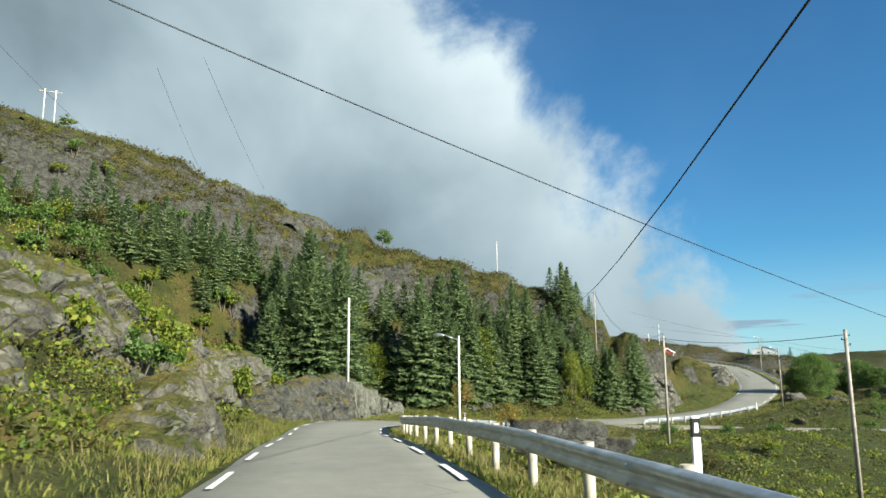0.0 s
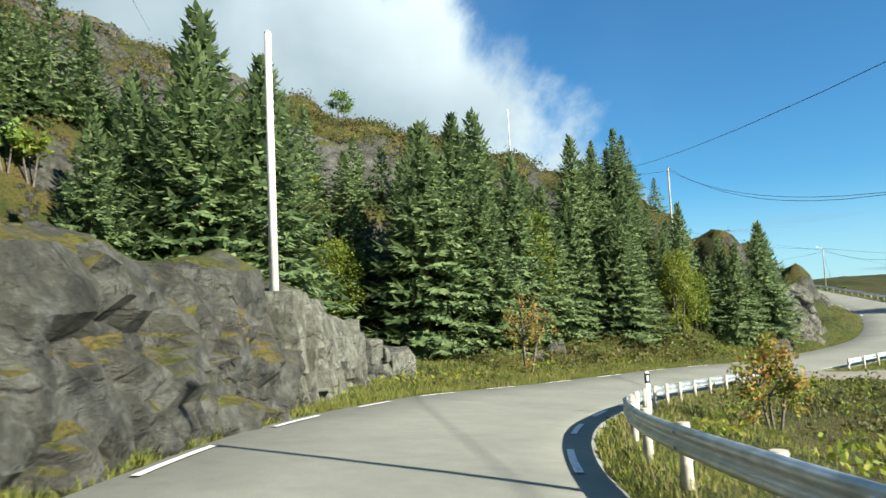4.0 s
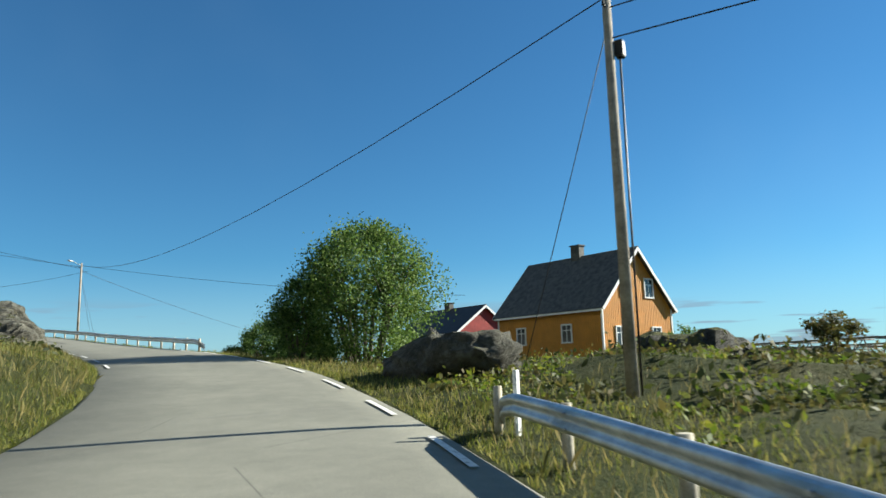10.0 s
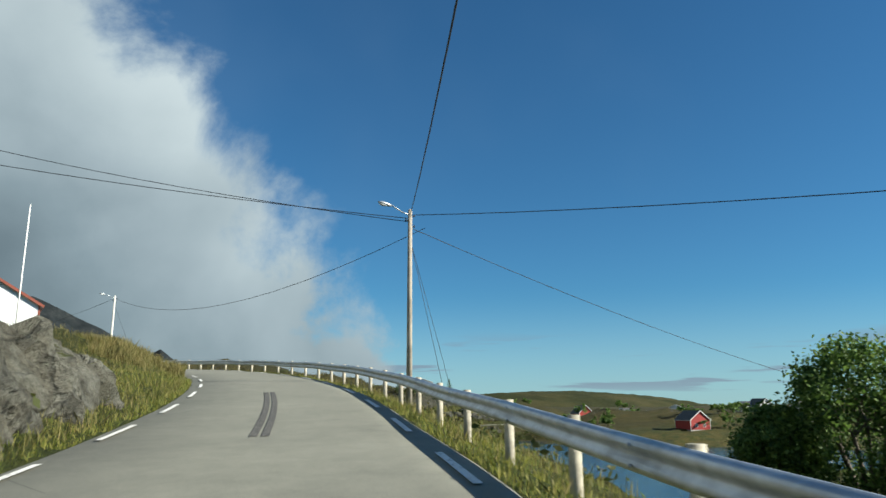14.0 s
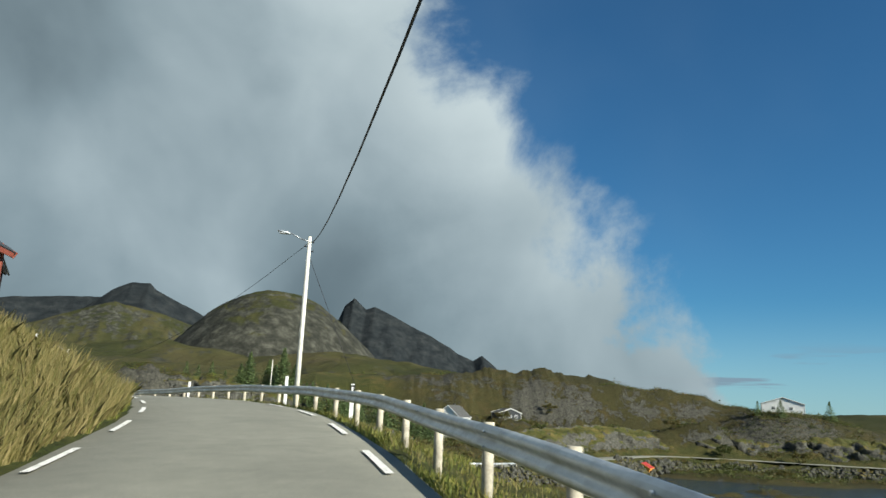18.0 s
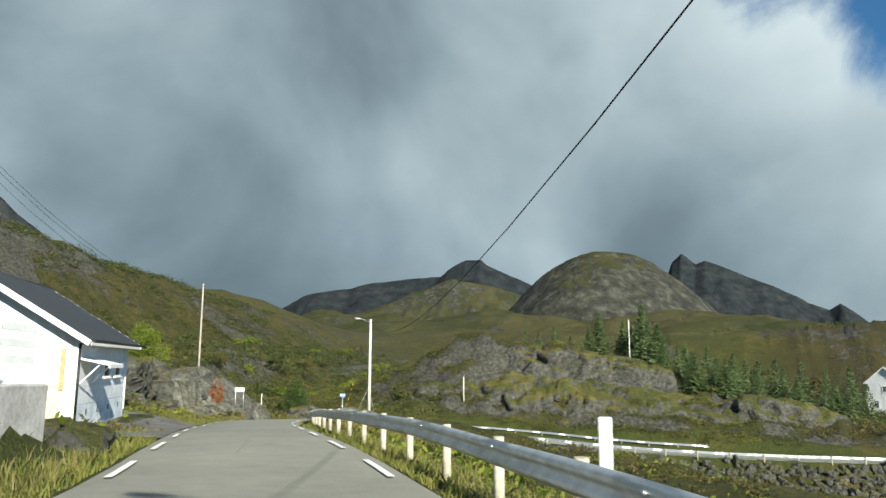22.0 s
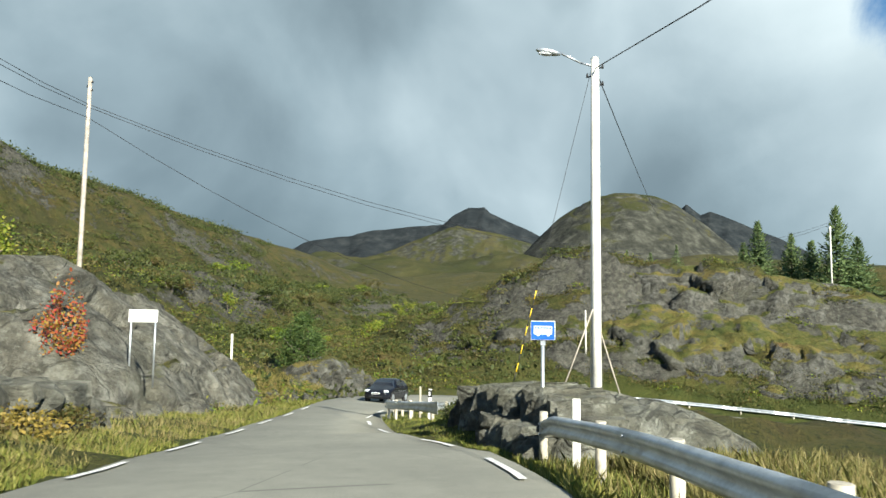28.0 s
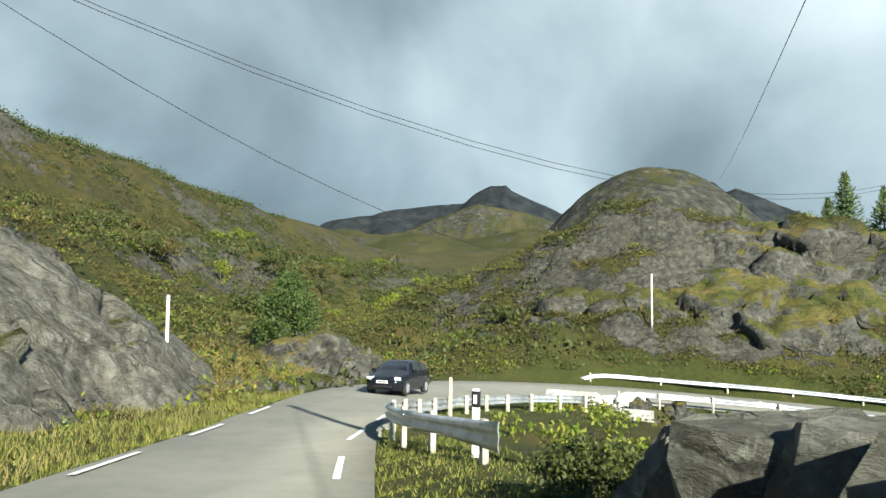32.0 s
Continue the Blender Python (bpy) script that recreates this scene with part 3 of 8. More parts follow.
RIDGES = {
    "hill": [(-120, 90, 52), (-67, 111, 38), (-45, 122, 34.3), (-22, 128, 27), (-6, 125, 19), (11, 124, 15), (23, 118, 9), (31, 114, 5), (40, 115, 2)],
    "hill_back": [(-90, 170, 40), (-40, 165, 26), (0, 155, 15), (28, 145, 6), (45, 150, 4)],
    "slope": [(-75, 60, 27), (-48, 60, 14), (-38, 80, 15), (-20, 92, 9), (0, 100, 6), (18, 100, 3.2)],
    "inland": [(40, 190, 5.5), (32, 210, 5.5), (22, 232, 5.5), (8, 255, 6), (-20, 240, 15), (-60, 230, 32)],
    "west_hill": [(-133, 300, 46), (-134, 317, 44.5), (-140, 339, 43), (-140, 349, 41), (-140, 367, 37.5), (-138, 388, 34), (-143, 418, 31.5), (-147, 451, 27.5), (-169, 536, 22), (-220, 616, 29)],
    "west_foot": [(-30, 300, 5), (-50, 335, 6), (-66, 400, 5), (-86, 470, 6)],
    "hill_edge": [(-95, 150, 44), (-95, 60, 40)],
    "valley": [(-1, 308, -3.6), (-14, 318, -3.4), (-20, 345, -5), (-35, 380, -4), (-45, 440, 0), (-90, 560, 7), (-150, 600, 11)],
    "knob_foot": [(-10, 336, -6.5), (2, 334, -4.5), (14, 336, -3), (30, 337, -3), (45, 339, -5)],
    "knob": [(-7, 346, -1), (4, 349, 4), (15, 351, 7.2), (25, 352, 6.4), (34, 350, 4), (44, 354, 2), (60, 354, -3.5)],
    "knob_back": [(-10, 380, 1), (20, 378, 7), (45, 385, 4), (66, 385, -3)],
    "east_ridge": [(40, 470, 12), (80, 468, 14), (102, 466, 16.6), (122, 463, 18), (163, 453, 13), (178, 448, 10), (217, 430, 4), (235, 423, -1)],
    "east_cliff": [(82, 384, -6), (105, 424, -1), (126, 419, -6), (150, 424, -2), (176, 424, 3), (196, 424, 4), (206, 432, 5), (222, 424, 1)],
    "shore": [(52, 296, -13), (66, 302, -13.5), (90, 318, -13.5), (112, 345, -13.2), (131, 380, -13.4), (150, 398, -13.6), (200, 382, -13.6), (240, 382, -13.6)],
    "inlet": [(70, 285, -15), (95, 292, -16), (120, 330, -16), (145, 375, -16.5), (190, 360, -16.5)],
    "bay": [(88, 200, -13.5), (95, 230, -14.5), (92, 260, -15), (98, 175, -13), (120, 200, -17), (150, 240, -18), (150, 290, -18), (185, 330, -17), (215, 240, -18), (300, 180, -18)],
    "far_shore": [(205, 342, -14.5), (215, 320, -13), (235, 318, -11), (240, 375, -6), (262, 362, -4), (300, 330, -5), (330, 290, -4), (345, 262, -6), (400, 240, -3)],
    "flat": [(28, 48, -7), (20, 32, -6), (15, 8, -4.8), (45, 62, -7.6), (60, 86, -7.4), (70, 98, -6.2), (80, 112, -5.3), (90, 118, -5.4), (74, 120, -5.0), (98, 98, -7), (104, 88, -7.6)],
    "flat_far": [(45, 20, -8), (85, 40, -10), (125, 75, -10), (120, 110, -8.5), (104, 135, -7.5), (92, 152, -6.5), (80, 140, -4.5), (150, 120, -13), (100, -40, -10), (40, -60, -6)],
    "edges": [(-300, 0, 60), (-300, 300, 80), (-350, 700, 60), (-150, -150, 20), (100, -300, -10), (400, -200, -14), (500, 100, -18), (600, 300, -18), (450, 600, -17), (280, 560, -16), (0, 650, 18), (-150, 760, 30), (120, 560, 4), (230, 480, -6), (330, 430, -16)],
}


def land_controls():
    pts = []
    for side, sign, table in ((R_R, 1, RIGHT + RIGHT2), (R_L, -1, LEFT + LEFT2)):
        tab = np.array(table)
        for k, off in enumerate(OFFS):
            step = (1, 2, 3, 6)[k]
            for i in range(0, len(R_T), step):
                o = side[i] + sign * (EDGE + off)
                p = R_P[i] + R_N[i] * o
                near = np.hypot(*(R_P - p).T)
                if near.min() < off + 1.2:      # another stretch of the road lies there
                    continue
                h = np.interp(R_T[i], tab[:, 0], tab[:, k + 1])
                pts.append((*p, R_Z[i] + h, (0.6, 1.0, 1.0, 1.0)[k]))
    for line in RIDGES.values():
        for (x0, y0, z0), (x1, y1, z1) in zip(line[:-1], line[1:]):
            n = int(min(max(2, math.hypot(x1 - x0, y1 - y0) / 6), 14))
            for u in np.arange(n) / n:
                pts.append((x0 + (x1 - x0) * u, y0 + (y1 - y0) * u, z0 + (z1 - z0) * u, 2.0))
        pts.append((*line[-1], 2.0))
    return np.array(pts)


CTRL = land_controls()


def idw(x, y):
    out = np.empty(x.shape)
    flat_x, flat_y, res = x.ravel(), y.ravel(), out.ravel()
    for a in range(0, len(flat_x), 4000):
        d = (flat_x[a:a + 4000, None] - CTRL[None, :, 0]) ** 2 + (flat_y[a:a + 4000, None] - CTRL[None, :, 1]) ** 2
        w = CTRL[None, :, 3] / (d + 0.6) ** 1.9
        res[a:a + 4000] = (w * CTRL[None, :, 2]).sum(1) / w.sum(1)
    return res.reshape(x.shape)


def axis(lo, hi, fine, far, grow=1.085):
    a = list(np.arange(lo, hi, fine))
    s = fine
    while a[-1] < far:
        s *= grow
        a.append(a[-1] + s)
    s = fine
    while a[0] > -far:
        s *= grow
        a.insert(0, a[0] - s)
    return np.array(a)


GX, GY = axis(-72, 132, 0.75, 4300), axis(-14, 372, 0.75, 4300)


def near_road(x, y):
    """Distance beyond the edge of the paving (negative on it), and the road's height there."""
    e, z = np.full(x.shape, 1e3), np.zeros(x.shape)
    fx, fy, fe, fz = x.ravel(), y.ravel(), e.ravel(), z.ravel()
    for a in range(0, len(fx), 8000):
        dx, dy = fx[a:a + 8000, None] - R_P[None, :, 0], fy[a:a + 8000, None] - R_P[None, :, 1]
        i = (dx * dx + dy * dy).argmin(1)
        k = np.arange(len(i))
        off = dx[k, i] * R_N[i, 0] + dy[k, i] * R_N[i, 1]
        al = np.abs(dx[k, i] * R_N[i, 1] - dy[k, i] * R_N[i, 0])
        beyond = np.where(off > 0, off - R_R[i] - EDGE, R_L[i] - EDGE - off)
        fe[a:a + 8000] = np.where(al > 2, np.hypot(beyond.clip(0), al), beyond)
        fz[a:a + 8000] = R_Z[i] - BANK[i] * off
    return fe.reshape(x.shape), fz.reshape(x.shape)


def land(x, y, base=None):
    """Height of the ground and how bare it is."""
    z = idw(x, y) if base is None else base
    e, rz = near_road(x, y)
    wild = np.clip((e - 1.2) / 6, 0, 1)
    deep = np.clip((e - 3) / 25, 0, 1)
    bare = np.clip(fbm(x * 0.05, y * 0.05, 5, 3) * 1.6 + 0.5, 0, 1)
    bare = np.where(y > 332, np.clip(bare + 0.10, 0, 1), bare)
    bare = np.where((y < 130) & (x < 48), bare * 0.72, bare)
    bare = np.where((y > 90) & (y < 135) & (x < 25), np.clip(bare + 0.12, 0, 1), bare)
    bare = np.where((x < -25) & (y > 235), np.clip(bare + 0.08, 0, 1), bare)
    bare = np.where((x > 60) & (y > 335), np.clip(bare + 0.16, 0, 1), bare)
    bare = np.where((y < 80) & (x < -3.5) & (x > -40), bare * 0.25, bare)
    flatland = ((x > 55) & (y < 150)) | ((x > 10) & (y < 90))
    bare = np.where(flatland, bare * 0.5, bare)
    road_verge = np.clip((e - 1.0) / 2.5, 0, 1)
    bare = bare * road_verge
    z = z + wild * (1.1 * fbm(x * 0.16, y * 0.16, 1, 5) + bare * 1.25 * facets(x * 0.16 + 0.5 * fbm(x * 0.4, y * 0.4, 8, 3), y * 0.16 + 0.5 * fbm(x * 0.4, y * 0.4, 18, 3), 2))
    z = z + wild * bare * 0.42 * facets(x * 0.45 + 0.5 * fbm(x * 0.9, y * 0.9, 28, 2), y * 0.45 + 0.4 * vnoise(x, y, 9), 6) + deep * 4.5 * fbm(x * 0.035, y * 0.035, 3, 4)
    z = z + wild * 0.16 * fbm(x * 1.1, y * 1.1, 4, 2)
    knoll = np.exp(-((x - 22) / 34) ** 2 - ((y - 349) / 15) ** 2) + np.where(x < -30, 0.45 * np.clip((y - 240) / 40, 0, 1), 0) + np.where((x > 70) & (y > 340), 0.5, 0)
    z = z + knoll * (2.6 * facets(x * 0.085 + 0.8 * fbm(x * 0.12, y * 0.12, 51, 3), y * 0.11 + 0.8 * fbm(x * 0.12, y * 0.12, 57, 3), 61) + 0.9 * facets(x * 0.24 + 0.6 * fbm(x * 0.3, y * 0.3, 71, 3), y * 0.3, 66))
    for lot in LOTS:
        z = lot(x, y, z)
    t = np.clip(e / 0.9, 0, 1)
    z = np.where(e < 0.9, (rz - 0.07) * (1 - t * t) + z * t * t, z)
    return z, bare, e


def build_terrain():
    gx, gy = np.meshgrid(GX, GY)
    # the lie of the land is worked out on a coarser grid and laid over the fine one
    cx, cy = GX[::2], GY[::2]
    if cx[-1] < GX[-1]:
        cx = np.r_[cx, GX[-1]]
    if cy[-1] < GY[-1]:
        cy = np.r_[cy, GY[-1]]
    mx, my = np.meshgrid(cx, cy)
    base = idw(mx, my)
    ix, iy = np.interp(GX, cx, np.arange(len(cx))), np.interp(GY, cy, np.arange(len(cy)))
    i0, j0 = np.minimum(ix.astype(int), len(cx) - 2), np.minimum(iy.astype(int), len(cy) - 2)
    u, v = (ix - i0)[None, :], (iy - j0)[:, None]
    b = lambda a, c: base[np.ix_(a, c)]
    z = (b(j0, i0) * (1 - u) + b(j0, i0 + 1) * u) * (1 - v) + (b(j0 + 1, i0) * (1 - u) + b(j0 + 1, i0 + 1) * u) * v
    z, bare, e = land(gx, gy, z)
    ny, nx = gx.shape
    co = np.stack([gx, gy, z], -1).reshape(-1, 3)
    idx = np.arange(nx * ny).reshape(ny, nx)
    quad = np.stack([idx[:-1, :-1], idx[:-1, 1:], idx[1:, 1:], idx[1:, :-1]], -1).reshape(-1, 4)
    me = bpy.data.meshes.new("ground")
    me.vertices.add(len(co))
    me.vertices.foreach_set("co", co.ravel())
    me.loops.add(quad.size)
    me.loops.foreach_set("vertex_index", quad.ravel().astype(np.int32))
    me.polygons.add(len(quad))
    me.polygons.foreach_set("loop_start", np.arange(0, quad.size, 4, dtype=np.int32))
    me.polygons.foreach_set("use_smooth", np.ones(len(quad), bool))
    me.update()
    at = me.attributes.new("bare", "FLOAT", "POINT")
    at.data.foreach_set("value", bare.ravel().astype(np.float32))
    # heather moor on the far ridges, green meadow on the flat
    far = np.clip((gx - 50) / 25, 0, 1) * np.clip((gy - 325) / 25, 0, 1) + 0.55 * np.clip((-30 - gx) / 30, 0, 1) * np.clip((gy - 240) / 30, 0, 1)
    meadow = np.clip((gx - 8) / 12, 0, 1) * np.clip((112 - gy) / 10, 0, 1)
    at = me.attributes.new("moor", "FLOAT", "POINT")
    at.data.foreach_set("value", np.clip(0.5 + 0.5 * far - 0.5 * meadow - 0.4 * np.clip((6 - e) / 4, 0, 1), 0, 1).ravel().astype(np.float32))
    me.materials.append(terrain_mat)
    ob = new("ground", me)
    tagged(ob, "rough hillside of yellow-green turf, heather and bare grey rock", "ground", kind="structure")
    return z


def level(cx, cy, rx, ry, rot, zz, soft=3.0):
    """A levelled lot for a house or yard."""
    c, s = math.cos(rot), math.sin(rot)

    def f(x, y, z):
        a, b = (x - cx) * c + (y - cy) * s, -(x - cx) * s + (y - cy) * c
        d = np.maximum(np.abs(a) - rx, np.abs(b) - ry)
        t = np.clip(d / soft, 0, 1)
        t = t * t * (3 - 2 * t)
        return zz * (1 - t) + z * t
    return f

LOTS = [
    level(57.5, 200.8, 3.0, 4.0, 0.12, 3.0, 2.0),      # the small white house
    level(82, 117, 7, 8, -0.33, -5.25, 4.0),        # the ochre house
    level(33.2, 240.1, 3.6, 4.6, 0.62, 0.55, 2.0),  # yard of the white garage
    level(47.2, 221.1, 4.3, 7.4, 0.495, 2.6, 0.9),   # the tall white house
    level(82, 380, 6, 6, 0.3, -5.9, 4.0),
    level(203, 438, 8, 8, 0.3, 5.2, 5.0),
    level(29, 80.0, 12, 2.2, -0.12, -6.75, 2.0),    # the side road
    level(54, 77.5, 15, 2.2, -0.06, -7.2, 2.0),
]
GZ = build_terrain()


def ground_z(x, y):
    i = min(max(int(np.searchsorted(GX, x)) - 1, 0), len(GX) - 2)
    j = min(max(int(np.searchsorted(GY, y)) - 1, 0), len(GY) - 2)
    u, v = (x - GX[i]) / (GX[i + 1] - GX[i]), (y - GY[j]) / (GY[j + 1] - GY[j])
    return float((GZ[j, i] * (1 - u) + GZ[j, i + 1] * u) * (1 - v) + (GZ[j + 1, i] * (1 - u) + GZ[j + 1, i + 1] * u) * v)


# the sea
SEA = -14.0
sea = new("water", mesh_from("water", [(-200, -4300, SEA), (4300, -4300, SEA), (4300, 4300, SEA), (-200, 4300, SEA)], [(0, 1, 2, 3)], water_mat))
tagged(sea, "calm dark blue sea water of a sheltered bay", "water", kind="structure")


# ---- mountains ----
def mountain(name, cx, cy, lx, ly, rot, top, base, shape, mat, label, seed, rough=0.10, res=150):
    """A heap of rock: shape(u, v) gives 0..1 over a square of half sides lx, ly."""
    u, v = np.meshgrid(np.linspace(-1, 1, res), np.linspace(-1, 1, int(res * min(1, ly / lx + 0.2))))
    h = shape(u, v)
    fx, fy = u * lx / top, v * ly / top
    h = h + rough * np.clip(h * 3, 0, 1) * (fbm(fx * 1.6, fy * 1.6, seed, 6) + 0.55 * facets(fx * 3.2 + 0.6 * fbm(fx * 4, fy * 4, seed + 5, 3), fy * 3.2, seed + 3) * 0.16 - 0.35 * np.abs(fbm(fx * 3.1, fy * 1.7, seed + 9, 4)))
    c, s = math.cos(rot), math.sin(rot)
    x, y = cx + u * lx * c - v * ly * s, cy + u * lx * s + v * ly * c
    co = np.stack([x, y, base + h * (top - base)], -1).reshape(-1, 3)
    ny, nx = u.shape
    idx = np.arange(nx * ny).reshape(ny, nx)
    quad = np.stack([idx[:-1, :-1], idx[:-1, 1:], idx[1:, 1:], idx[1:, :-1]], -1).reshape(-1, 4)
    ob = new(name, mesh_from(name, co, quad, mat, True))
    return tagged(ob, label, "mountain", kind="structure")


def dome(p, q=1.0):
    return lambda u, v: np.clip(1 - (np.abs(u) ** p + np.abs(v) ** p), 0, 1) ** q - 0.02


def peaks(*tops):
    """Summits (u, v, height, width) whose softened envelope makes a ridge."""
    def f(u, v):
        uu = u + 0.10 * fbm(u * 3.0, v * 3.0, 41, 4)
        vv = v + 0.10 * fbm(u * 3.0 + 9, v * 3.0, 43, 4)
        h = np.zeros(u.shape)
        for a, b, t, w in tops:
            d = np.hypot(uu - a, vv - b)
            h = np.maximum(h, t - (d / w) ** 1.12 * (0.8 + 0.2 * t))
        return np.clip(h, -0.05, 1.2)
    return f


mountain("dome_mountain", -86, 1045, 156, 230, 0.0, 131, -5, dome(2.0, 0.95), mountain_mat, "broad rounded mountain of heath and grey rock", 3, 0.13, 300)
mountain("foothill", -60, 830, 420, 190, 0.0, 62, -8, peaks((-0.6, 0, 0.9, 0.9), (-0.25, 0.2, 0.85, 0.9), (0.15, 0.1, 0.85, 0.9), (0.5, 0.1, 0.6, 0.7)), mountain_mat, "low ridge of heath and rock below the mountain", 5, 0.16, 240)
def skyline(name, crest, depth, mat, label, seed, base=0.0, rough=0.05, n=220, m=46):
    """A mountain under a crest that runs through the summits given; spurs and gullies run down from it."""
    c = np.array(crest, float)
    run = np.r_[0, np.cumsum(np.hypot(*np.diff(c[:, :2], axis=0).T))]
    s = np.linspace(0, run[-1], n)
    x, y, z = (np.interp(s, run, c[:, k]) for k in range(3))
    top = z.max() - base
    z = z + rough * 0.5 * top * fbm(s / top * 3.0, s * 0 + seed, seed, 5) * 2
    d = np.array([c[-1, 0] - c[0, 0], c[-1, 1] - c[0, 1]])
    d /= np.linalg.norm(d)
    v = np.linspace(-1, 1, m)[:, None]
    fall = 1 - np.abs(v) ** 0.85
    spur = fbm(s[None, :] / top * 2.4 + v * 0.6, v * 1.3 + seed, seed + 3, 5)
    h = (z[None, :] - base) * fall + top * 0.34 * spur * np.sin(np.clip(np.abs(v) * 1.6, 0, 1) * 3.14159) ** 0.7
    X = x[None, :] + d[1] * v * depth + 0.08 * depth * fbm(s[None, :] / top * 2, v * 2, seed + 7, 3) * np.abs(v)
    Y = y[None, :] - d[0] * v * depth
    co = np.stack([X, Y, base + np.maximum(h, -12)], -1).reshape(-1, 3)
    idx = np.arange(n * m).reshape(m, n)
    quad = np.stack([idx[:-1, :-1], idx[:-1, 1:], idx[1:, 1:], idx[1:, :-1]], -1).reshape(-1, 4)
    return tagged(new(name, mesh_from(name, co, quad, mat, True)), label, "mountain", kind="structure")


skyline("lit_shoulder", [(-980, 1640, 20), (-860, 1712, 100), (-790, 1752, 136), (-720, 1789, 171), (-646, 1823, 204), (-609, 1838, 220), (-560, 1858, 205), (-495, 1880, 184), (-418, 1903, 160), (-300, 1930, 110), (-180, 1950, 40)], 420, mountain_mat, "pale rocky shoulder of a mountain", 7, rough=0.05)
# the dark summits get their cloud shade from the material's colour
skyline("pointed_mountain", [(-1250, 2420, 60), (-1036, 2524, 240), (-965, 2557, 303), (-929, 2572, 340), (-874, 2594, 377), (-822, 2613, 383), (-806, 2619, 362), (-743, 2641, 330), (-668, 2664, 298), (-574, 2689, 247), (-420, 2720, 150), (-250, 2740, 40)], 800, shaded_bare_mat, "dark pointed mountain", 11, rough=0.02)
skyline("far_mountain", [(-2100, 2380, 40), (-1860, 2590, 120), (-1782, 2654, 181), (-1729, 2693, 241), (-1656, 2744, 291), (-1540, 2819, 319), (-1419, 2890, 354), (-1294, 2955, 372), (-1142, 3025, 384), (-987, 3086, 319), (-760, 3140, 150)], 900, shaded_bare_mat, "dark far mountain under cloud", 13, rough=0.03)
skyline("twin_peaks", [(-700, 4300, 60), (-480, 4330, 300), (-385, 4342, 431), (-331, 4347, 579), (-280, 4351, 625), (-209, 4356, 557), (-162, 4358, 577), (-39, 4362, 530), (84, 4363, 474), (204, 4359, 416), (331, 4352, 339), (420, 4345, 300), (470, 4340, 330), (540, 4335, 270), (760, 4310, 60)], 900, shaded_bare_mat, "dark twin-peaked mountain far off", 17, rough=0.015)
skyline("dark_crag", [(-720, 250, 150), (-705, 330, 205), (-690, 420, 222), (-670, 500, 214), (-658, 551, 205), (-648, 578, 197), (-633, 609, 191), (-627, 629, 172), (-621, 641, 168), (-612, 657, 161), (-603, 671, 164), (-596, 686, 148), (-585, 706, 130), (-560, 760, 70)], 190, shaded_bare_mat, "dark crag behind the hill", 19, rough=0.03)
for i, (x, y, sx, h) in enumerate([(900, 1300, 420, 26), (1500, 900, 380, 30), (1300, 300, 300, 18), (1900, -300, 500, 40)]):
    mountain("far_island", x, y, sx, sx * 0.6, 0.3 * i, h, -16, dome(2.0), mountain_mat, "low island across the sea", 21 + i, 0.2, 60)


# ---- the road ----
def ribbon(name, ts, offs, ups, mat, label="", parent=None, thick=0.0):
    """A strip along the road between two offsets from the car's line."""
    vs, fs = [], []
    for k, t in enumerate(ts):
        for o, u in zip(offs, ups):
            vs.append(at_time(t, o(t) if callable(o) else o, u))
    n = len(offs)
    for k in range(len(ts) - 1):
        for j in range(n - 1):
            a = k * n + j
            fs.append((a, a + 1, a + n + 1, a + n))
    me = mesh_from(name, vs, fs, mat, True)
    ob = new(name, me)
    if parent:
        ob.parent = parent
    return ob


right_line = lambda t: float(np.interp(t, KT[:, 0], KT[:, 1]))
left_line = lambda t: float(np.interp(t, KT[:, 0], KT[:, 2]))
wob = lambda t, s: 0.07 * float(fbm(np.array([t * 2.1]), np.array([s * 9.7]), 3, 3)[0]) * 4
road = ribbon("road", R_T, [lambda t: left_line(t) - EDGE - 0.08 + wob(t, 1), lambda t: left_line(t) - EDGE + 0.1 + wob(t, 1), lambda t: left_line(t) * 0.5, 0.0, lambda t: right_line(t) * 0.6, lambda t: right_line(t) + EDGE - 0.1 + wob(t, 2), lambda t: right_line(t) + EDGE + 0.08 + wob(t, 2)],
              [-0.10, 0.0, 0.025, 0.03, 0.02, 0.0, -0.10], asphalt)
tagged(road, "narrow two-way road of sun-bleached grey asphalt", "road", kind="structure")


def time_of(s):
    return float(np.interp(s, LEN, R_T))


def edge_line(t0, t1, side, dash=2.4, gap=2.6):
    s, end = float(np.interp(t0, R_T, LEN)), float(np.interp(t1, R_T, LEN))
    while s < end:
        ts = [time_of(s + u * dash / 4) for u in range(5)]
        o = (lambda t: side(t) - 0.055), (lambda t: side(t) + 0.055)
        ribbon("edge_line_dash", ts, o, [0.036, 0.036], line_paint, parent=road)
        s += dash + gap


LINES = [(-3, 4.7, left_line), (4.7, 8.6, left_line), (12.3, 35, left_line), (-3, 7.0, right_line), (8.2, 38, right_line)]
for a, b, f in LINES:
    edge_line(a, b, f)
for ob in list(road.children):
    tagged(ob, "worn white edge line dash")


# ---- guard rails ----
PROFILE = [(0.0, 0.0), (0.05, 0.03), (0.075, 0.07), (0.05, 0.11), (0.015, 0.14), (0.015, 0.17), (0.05, 0.20), (0.075, 0.24), (0.05, 0.28), (0.0, 0.31)]


